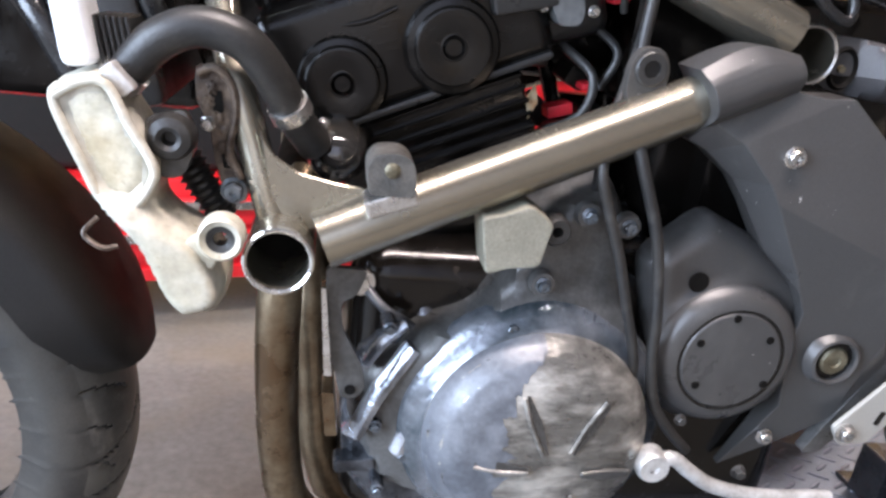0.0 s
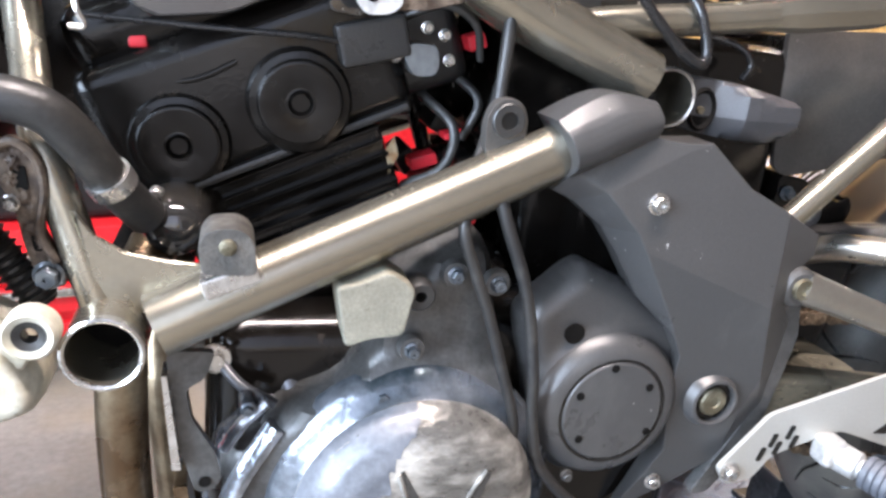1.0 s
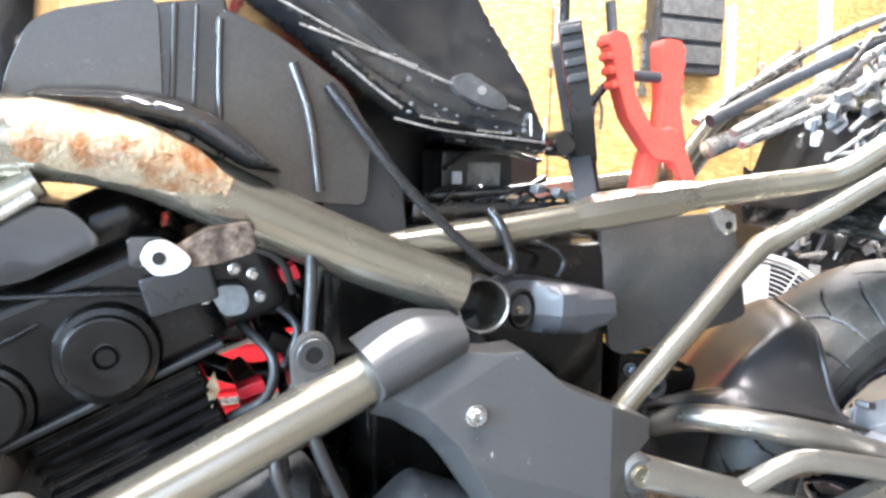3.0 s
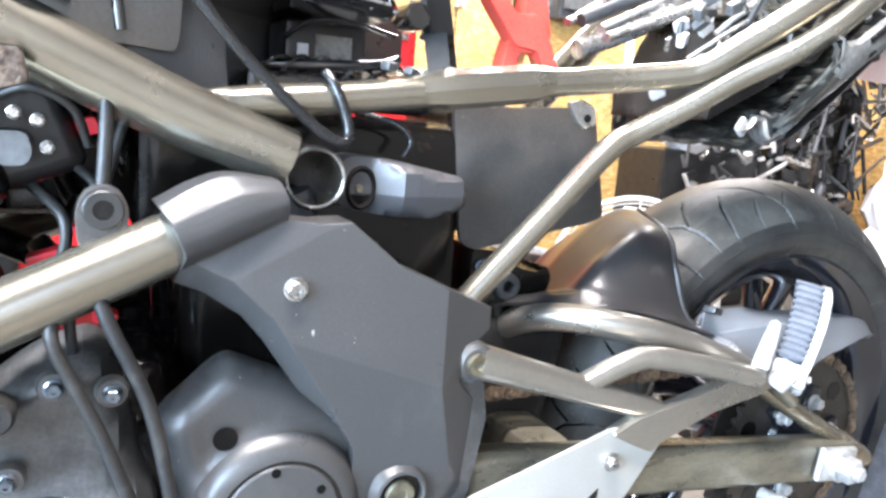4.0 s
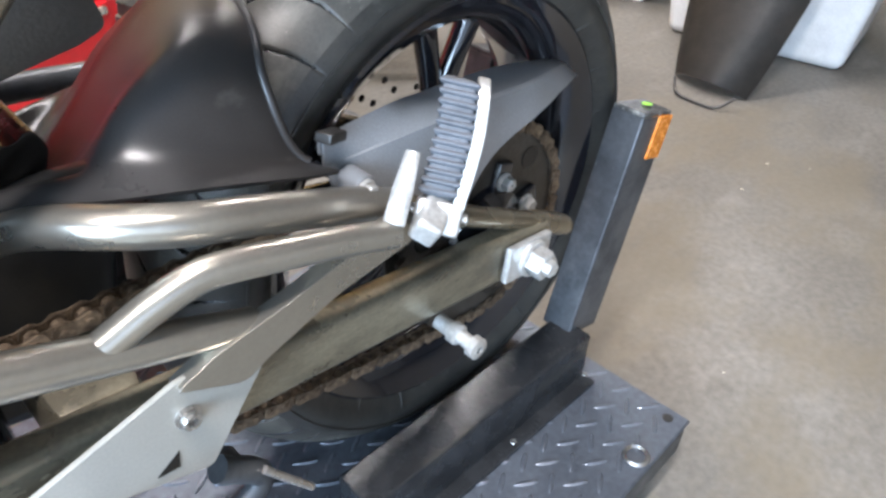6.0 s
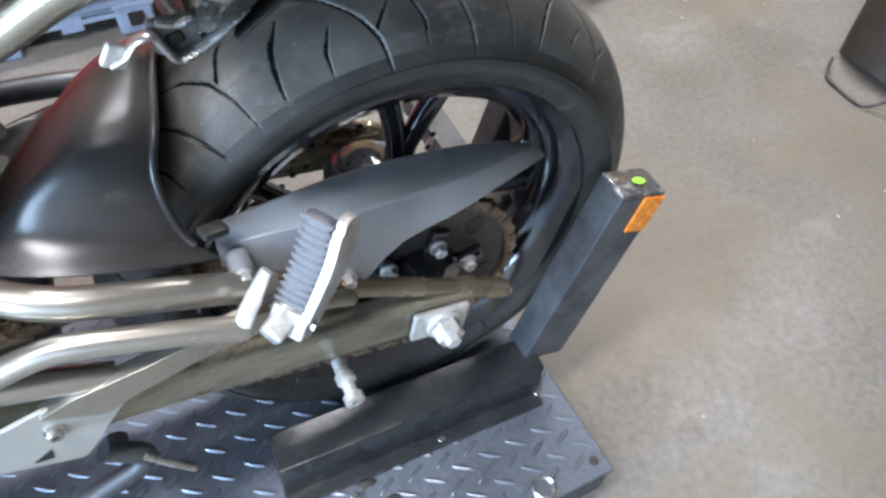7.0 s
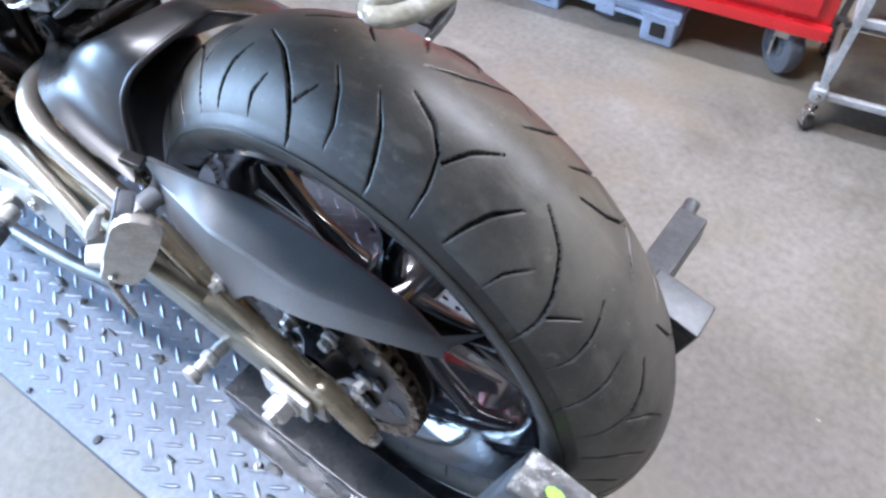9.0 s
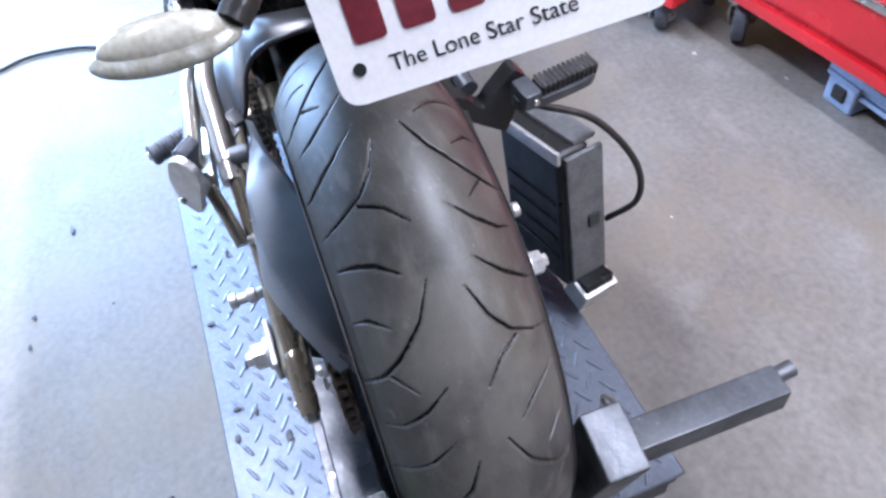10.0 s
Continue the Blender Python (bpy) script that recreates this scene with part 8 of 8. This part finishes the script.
# right-hand silencer box with its outlet
sm_ = Matrix.Translation((0.352, 0.285, 0.303)) @ pose(0, 0, 0, 0, -8, 12)
sil = part("silencer", box(0.15, 0.055, 0.255, sm_, 0.010, 3), M["black_plastic"], bike, "black box silencer with a worn grey heat shield")
part("heat_shield", box(0.14, 0.040, 0.010, sm_ @ Matrix.Translation((0.0, 0.022, 0.130)), 0.004, 2), M["grey_steel"], sil, "worn grey heat shield")
part("shield_rim", box(0.150, 0.008, 0.022, sm_ @ Matrix.Translation((0.0, -0.026, 0.120)), 0.003), M["white_metal"], sil)
part("shield_back", box(0.010, 0.064, 0.240, sm_ @ Matrix.Translation((0.078, 0.012, 0.0)), 0.004), M["grey_steel"], sil)
for k in range(4):
    part("case_rib", box(0.12, 0.004, 0.006, sm_ @ Matrix.Translation((0.0, -0.0285, -0.07 + 0.035 * k)), 0.001, 1), M["black_plastic"], sil)
part("end_badge", box(0.004, 0.020, 0.022, sm_ @ Matrix.Translation((0.085, 0.022, -0.005)), 0.002), M["ink"], sil)
part("outlet", box(0.046, 0.066, 0.052, sm_ @ Matrix.Translation((0.082, 0.012, -0.142)) @ pose(0, 0, 0, 0, 25, 0), 0.006), M["white_metal"], sil, "bright folded outlet lip")
part("outlet_mouth", box(0.034, 0.054, 0.02, sm_ @ Matrix.Translation((0.090, 0.012, -0.119)), 0.004), M["groove"], sil)
part("brake_hose", sweep([(0.38, 0.25, 0.512), (0.40, 0.33, 0.472), (0.422, 0.388, 0.39), (0.412, 0.406, 0.30), (0.38, 0.376, 0.24)], 0.005, 12, 7), M["rubber"], bike, "looping black brake hose")

# ---------------------------------------------------------------- jump lead clamps resting on the battery


def clamp(name, x, y, z, mat, label, turn, yaw, tip=0):
    """Two plastic handles crossed at a pivot, with grip ridges, copper jaws, a spring and a lead."""
    t = thing(name, (x, y, z - 0.056), label, "battery clamp")
    m = Matrix.Translation((x, y, z)) @ pose(0, 0, 0, 0, 0, yaw) @ pose(0, 0, 0, tip, 0, 0) @ pose(0, 0, 0, 0, turn, 0)
    for s, o in ((-1, [(-0.079, 0.097), (-0.070, 0.101), (-0.058, 0.099), (-0.052, 0.085), (-0.046, 0.045), (-0.024, 0.012), (0.004, 0.010), (0.020, -0.014), (0.036, -0.048), (0.020, -0.049), (0.004, -0.020), (-0.020, -0.018), (-0.052, 0.020), (-0.066, 0.055)]),
                 (1, [(-0.014, 0.094), (-0.008, 0.099), (0.010, 0.097), (0.013, 0.085), (0.012, 0.035), (0.022, -0.006), (0.010, -0.022), (-0.012, -0.022), (-0.018, -0.052), (-0.034, -0.056), (-0.024, -0.012), (-0.010, 0.010), (-0.008, 0.040)])):
        j = part("handle", prism(rounded(o, 0.004, 2), -0.011 + 0.003 * s, 0.009 + 0.003 * s, 0.003, 2, m=m), mat, t)
        edge = (-0.078, 0.090, -0.0038) if s < 0 else (0.012, 0.088, 0.0)
        for k in range(4):
            part("grip_ridge", box(0.007, 0.019, 0.008, m @ Matrix.Translation((edge[0] - edge[2] * k * 0.9 + 0.0005, 0.003 * s - 0.001, edge[1] - 0.013 * k)), 0.0025, 2), mat, j)
        part("jaw", box(0.007, 0.012, 0.034, m @ Matrix.Translation((s * 0.012 + 0.002, 0, -0.038)) @ pose(0, 0, 0, 0, -s * 12, 0), 0.0015), M["copper"], t, "copper jaw")
    part("pivot", lathe([(0, 0.013), (0.012, 0.013), (0.014, 0.010), (0.014, -0.010)], 24, m @ left(-0.001, 0, 0.0)), mat, t)
    part("spring", sweep([m @ Vector((-0.050, 0, 0.062)), m @ Vector((0.004, 0, 0.062))], 0.0055, 12, 2), M["black_steel"], t)
    return t, m


red, m = clamp("red_battery_clamp", 0.174, -0.020, 0.874, M["clamp_red"], "coral red jump-lead clamp gripping the battery terminal", 0, 0)
part("lead", sweep([m @ Vector((-0.046, 0.004, 0.062)), m @ Vector((-0.068, 0.006, 0.050)), m @ Vector((-0.088, 0.012, 0.020)), m @ Vector((-0.100, 0.02, -0.02))], 0.0042, 12, 6), M["wet_rubber"], red, "black jump lead")
blk, m = clamp("black_battery_clamp", 0.076, -0.022, 0.868, M["black_plastic"], "black jump-lead clamp beside the tank", 4, 62, -11)
part("lead", sweep([m @ Vector((-0.070, 0.0, 0.098)), m @ Vector((-0.066, -0.004, 0.13)), m @ Vector((-0.05, 0.0, 0.20))], 0.0045, 12, 6), M["wet_rubber"], blk, "black jump lead")

# ---------------------------------------------------------------- tools on the strand board
random.seed(21)


def wall_tool(kind, x, z, mat):
    y = Y1 - 0.03
    t = thing(kind, (x, y, z), {"hanging_wrench": "steel wrench hanging on the strand board", "hanging_pliers": "dark pliers hanging on the strand board", "wall_box": "grey metal box fixed on the strand board"}[kind], kind.split("_")[1], "tools on the wall")
    if kind == "hanging_wrench":
        part("shank", box(0.022, 0.010, 0.24, Matrix.Translation((x, y, z)), 0.004), mat, t)
        part("ring", lathe([(0.014, -0.006), (0.026, -0.006), (0.026, 0.006), (0.014, 0.006), (0.014, -0.006)], 24, left(x, y, z + 0.135)), mat, t)
        part("jaw", prism([(x - 0.026, z - 0.15), (x - 0.010, z - 0.15), (x - 0.006, z - 0.135), (x + 0.006, z - 0.135), (x + 0.010, z - 0.15), (x + 0.026, z - 0.15), (x + 0.02, z - 0.11), (x - 0.02, z - 0.11)], y - 0.006, y + 0.006), mat, t)
    elif kind == "hanging_pliers":
        for s in (-1, 1):
            part("handle", sweep([(x + s * 0.004, y, z + 0.03), (x + s * 0.024, y, z - 0.03), (x + s * 0.020, y, z - 0.12)], 0.008, 10, 4), mat, t)
        part("jaw", prism([(x - 0.014, z + 0.02), (x - 0.004, z + 0.09), (x + 0.004, z + 0.09), (x + 0.014, z + 0.02)], y - 0.008, y + 0.008, 0.002), M["steel"], t)
    else:
        part("case", box(0.40, 0.10, 0.40, Matrix.Translation((x, Y1 - 0.058, z)), 0.02), mat, t)
        for k in range(3):
            part("shelf_front", box(0.36, 0.02, 0.085, Matrix.Translation((x, Y1 - 0.115, z - 0.11 + 0.11 * k)), 0.006), M["grey_steel"], t)


wall_tool("wall_box", 2.07, 1.48, M["black_steel"])
for k in range(16):
    wall_tool(("hanging_wrench", "hanging_pliers")[k % 2], 0.9 + 0.24 * k + (0.25 if k > 4 else 0), 1.02 + 0.5 * ((k * 7) % 5) / 5, (M["steel"], M["rusty_bracket"], M["white_metal"], M["black_steel"])[k % 4])

for x, z, h, w in ((2.385, 1.33, 0.62, 0.045), (3.0, 1.50, 0.50, 0.07), (1.682, 1.42, 0.36, 0.05)):
    st_ = thing("hanging_strap", (x, Y1 - 0.02, z), "limp pale webbing strap hanging on the strand board", "strap", "tools on the wall")
    part("webbing", sweep([(x - 0.02, Y1 - 0.03, z + h / 2), (x, Y1 - 0.028, z + h * 0.1), (x + 0.012, Y1 - 0.03, z - h / 2)], w / 2, 8, 6, flat=0.25), M["white_plastic"] if x > 2 else M["rubber"], st_)
    part("hook", sweep([(x - 0.02, Y1 - 0.005, z + h / 2 + 0.02), (x - 0.02, Y1 - 0.05, z + h / 2 + 0.01), (x - 0.02, Y1 - 0.05, z + h / 2 + 0.03)], 0.004, 8, 3), M["steel"], st_)

# front wheel block
wb = thing("wheel_block", (-0.92, 0, 0), "low black steel block under the front wheel", "wheel block")
part("block", box(0.34, 0.26, 0.056, Matrix.Translation((-0.90, 0, 0.0285)), 0.006), M["black_steel"], wb)
part("lip", box(0.02, 0.26, 0.03, Matrix.Translation((-1.06, 0, 0.055)), 0.004), M["black_steel"], wb)

# machine scrap and a yellow cabinet by the back wall
yp = thing("yellow_cabinet", (3.82, 1.95, 0), "tall yellow cabinet with a red edge against the wall", "cabinet")
part("body", box(0.22, 0.5, 1.9, Matrix.Translation((3.82, 1.95, 0.95)), 0.01), M["osb"], yp)
part("edge_trim", box(0.03, 0.5, 1.9, Matrix.Translation((3.95, 1.95, 0.95)), 0.004), M["red"], yp)
wc = thing("white_cupboard", (4.5, 1.6, 0), "white enamelled cupboard at the end of the garage", "cupboard")
part("carcass", box(0.8, 0.6, 1.5, Matrix.Translation((4.55, 1.8, 0.75)), 0.012), M["white_plastic"], wc)
for s in (-0.2, 0.2):
    d = part("door", box(0.385, 0.02, 1.44, Matrix.Translation((4.55 + s, 1.488, 0.75)), 0.006), M["white_plastic"], wc)
    part("handle", box(0.015, 0.02, 0.12, Matrix.Translation((4.55 + s * 0.25, 1.47, 0.85)), 0.004), M["steel"], d)
ht = thing("scrap_heap", (3.0, 1.8, 0), "heap of dark machine scrap and tubes against the wall", "scrap")
core = part("core", box(0.6, 0.35, 1.1, Matrix.Translation((3.0, 1.85, 0.552)), 0.06, 3), M["black_engine"], ht)
for k in range(230):
    a = random.random
    p = Vector((2.70 + 0.62 * a(), 1.56 + 0.22 * a(), 0.12 + 1.18 * a()))
    if k % 4:
        part("tube_scrap", sweep([p, p + Vector((0.12 * (a() - 0.5), 0.06 * (a() - 0.5), 0.16 * (a() - 0.5))), p + Vector((0.42 * (a() - 0.5), 0.10 * (a() - 0.5), 0.46 * (a() - 0.5)))], 0.005 + 0.008 * a(), 8, 3), M[("steel", "black_steel", "white_metal", "rubber", "steel", "rusty_bracket")[k % 6]], ht)
    else:
        part("box_scrap", box(0.03 + 0.07 * a(), 0.03 + 0.04 * a(), 0.02 + 0.05 * a(), Matrix.Translation(p) @ pose(0, 0, 0, 90 * a(), 90 * a(), 90 * a()), 0.006), M[("black_plastic", "steel", "rusty_bracket", "grey_steel")[k // 4 % 4]], ht)
sp = thing("scrap_pile", (2.4, 1.82, 0), "low pile of steel scrap and rods on a black crate", "scrap")
part("crate", box(0.62, 0.30, 0.72, Matrix.Translation((2.36, 1.87, 0.361)), 0.02, 2), M["black_plastic"], sp)
for k in range(70):
    a = random.random
    p = Vector((2.08 + 0.62 * a(), 1.58 + 0.16 * a(), 0.35 + 0.55 * a()))
    if k % 3:
        part("rod_scrap", sweep([p, p + Vector((0.10 * (a() - 0.5), 0.06 * (a() - 0.5), 0.12 * (a() - 0.5))), p + Vector((0.36 * (a() - 0.5), 0.10 * (a() - 0.5), 0.30 * (a() - 0.5)))], 0.005 + 0.009 * a(), 8, 3), M[("steel", "black_steel", "white_metal", "grey_steel")[k % 4]], sp)
    else:
        part("steel_offcut", box(0.04 + 0.08 * a(), 0.03, 0.03 + 0.06 * a(), Matrix.Translation(p) @ pose(0, 0, 0, 90 * a(), 90 * a(), 90 * a()), 0.006), M[("grey_steel", "black_plastic", "white_metal")[k // 3 % 3]], sp)
ps = thing("paper_sheet", (2.30, 1.80, 0.72), "crumpled white paper sheets lying on the scrap", "paper")
for c, e, q in (((2.20, 1.74, 0.83), (0.15, 0.10, 0.11), 2.0), ((2.46, 1.76, 0.80), (0.17, 0.10, 0.09), 6.0)):
    part("fold", lump(c, e, q, 0.45, 3, 1.5), M["bag"], ps, angle=15)
yt = thing("yellow_tub", (1.35, 1.55, 0), "bright yellow plastic tub on the floor", "tub")
part("tub", lathe([(0, 0.0), (0.12, 0.0), (0.15, 0.30), (0.145, 0.30), (0.116, 0.006), (0, 0.006)], 32, Matrix.Translation((1.30, 1.55, 0))), M["yellow"], yt)
part("tub_rim", lathe([(0.15, 0.29), (0.158, 0.295), (0.158, 0.31), (0.146, 0.31), (0.146, 0.295), (0.15, 0.29)], 32, Matrix.Translation((1.30, 1.55, 0))), M["yellow"], yt)

# thin black lead lying on the floor beside the lift
tagged(part("floor_cable", sweep([(-0.96, -1.05, 0.006), (-0.99, -0.88, 0.006), (-1.02, -0.78, 0.006), (-1.056, -0.69, 0.006), (-1.034, -0.547, 0.006), (-0.96, -0.42, 0.006)], 0.0055, 10, 7), M["rubber"]), "thin black electric lead lying on the concrete", "cable")

# small scraps on the floor and deck
bm = bmesh.new()
random.seed(4)
for k in range(55):
    a = random.random
    x, y = -0.9 + 3.2 * a(), -1.4 + 2.7 * a()
    if -0.3 < x < 0.8 and abs(y) < 0.33:
        continue
    lump((x, y, 0.0008), (0.002 + 0.006 * a() ** 2, 0.0015 + 0.004 * a() ** 2, 0.0008), k * 1.7, 0.6, 2, 1.5, bm=bm)
tagged(part("floor_litter", bm, M["cream"]), "tiny pale crumbs of litter scattered on the concrete", "litter", kind="stuff")
bm = bmesh.new()
for k in range(30):
    a = random.random
    x, y = -0.2 + 0.7 * a(), -0.30 + 0.16 * a()
    if k % 5 == 0:
        x, y = -0.4 + 1.2 * a(), -0.42 - 0.25 * a()
    z = DECK + 0.0008 if y > -0.315 else 0.001
    lump((x, y, z + 0.0012), (0.003 + 0.014 * a() ** 2, 0.002 + 0.005 * a(), 0.0016), k * 2.3, 0.7, 2, 1.8, bm=bm)
tagged(part("dirt_flakes", bm, M["rubber"]), "flakes of dark dried dirt on the deck and floor", "dirt", kind="stuff")

# ---------------------------------------------------------------- raised lugs of the tread plate
bm = bmesh.new()
base = [bm.verts.new((0.0158 * math.cos(a), 0.0036 * math.sin(a), 0)) for a in np.linspace(0, 2 * np.pi, 10, endpoint=False)]
top = [bm.verts.new((0.0130 * math.cos(a), 0.0012 * math.sin(a), 0.0016)) for a in np.linspace(0, 2 * np.pi, 10, endpoint=False)]
for k in range(10):
    bm.faces.new((base[k], base[(k + 1) % 10], top[(k + 1) % 10], top[k]))
bm.faces.new(top)
LUG = mesh_of("lug", bm, M["lug"], 60)
pitch, LUG_TURN = 0.0205, 30
cells = []
for i in range(-24, 25):
    for j in range(-16, 16):
        x, y = pitch * i, pitch * j
        if (i + j) % 2 == 0 and -0.50 < x < 0.498 and abs(y) < 0.282:
            cells.append((x, y, LUG_TURN if i % 2 else -LUG_TURN - 4))
near = [c for c in cells if -0.36 < c[0] < 0.36 and c[1] < -0.13][:300]
chosen = set(near)
for x, y, a in near:
    piece("lug", LUG, TURN_D @ Matrix.Translation((x, y, DECK)) @ pose(0, 0, 0, 0, 0, a), deck)
vs, fs = [], []
lv = [v.co.copy() for v in LUG.vertices]
lf = [tuple(p.vertices) for p in LUG.polygons]
for c in cells:
    if c in chosen:
        continue
    m = TURN_D @ Matrix.Translation((c[0], c[1], DECK)) @ pose(0, 0, 0, 0, 0, c[2])
    n = len(vs)
    vs += [tuple(m @ v) for v in lv]
    fs += [tuple(n + k for k in f) for f in lf]
me = bpy.data.meshes.new("tread_pattern")
me.from_pydata(vs, [], fs)
me.update()
tagged(part("tread_pattern", me, M["lug"], deck), kind="stuff")
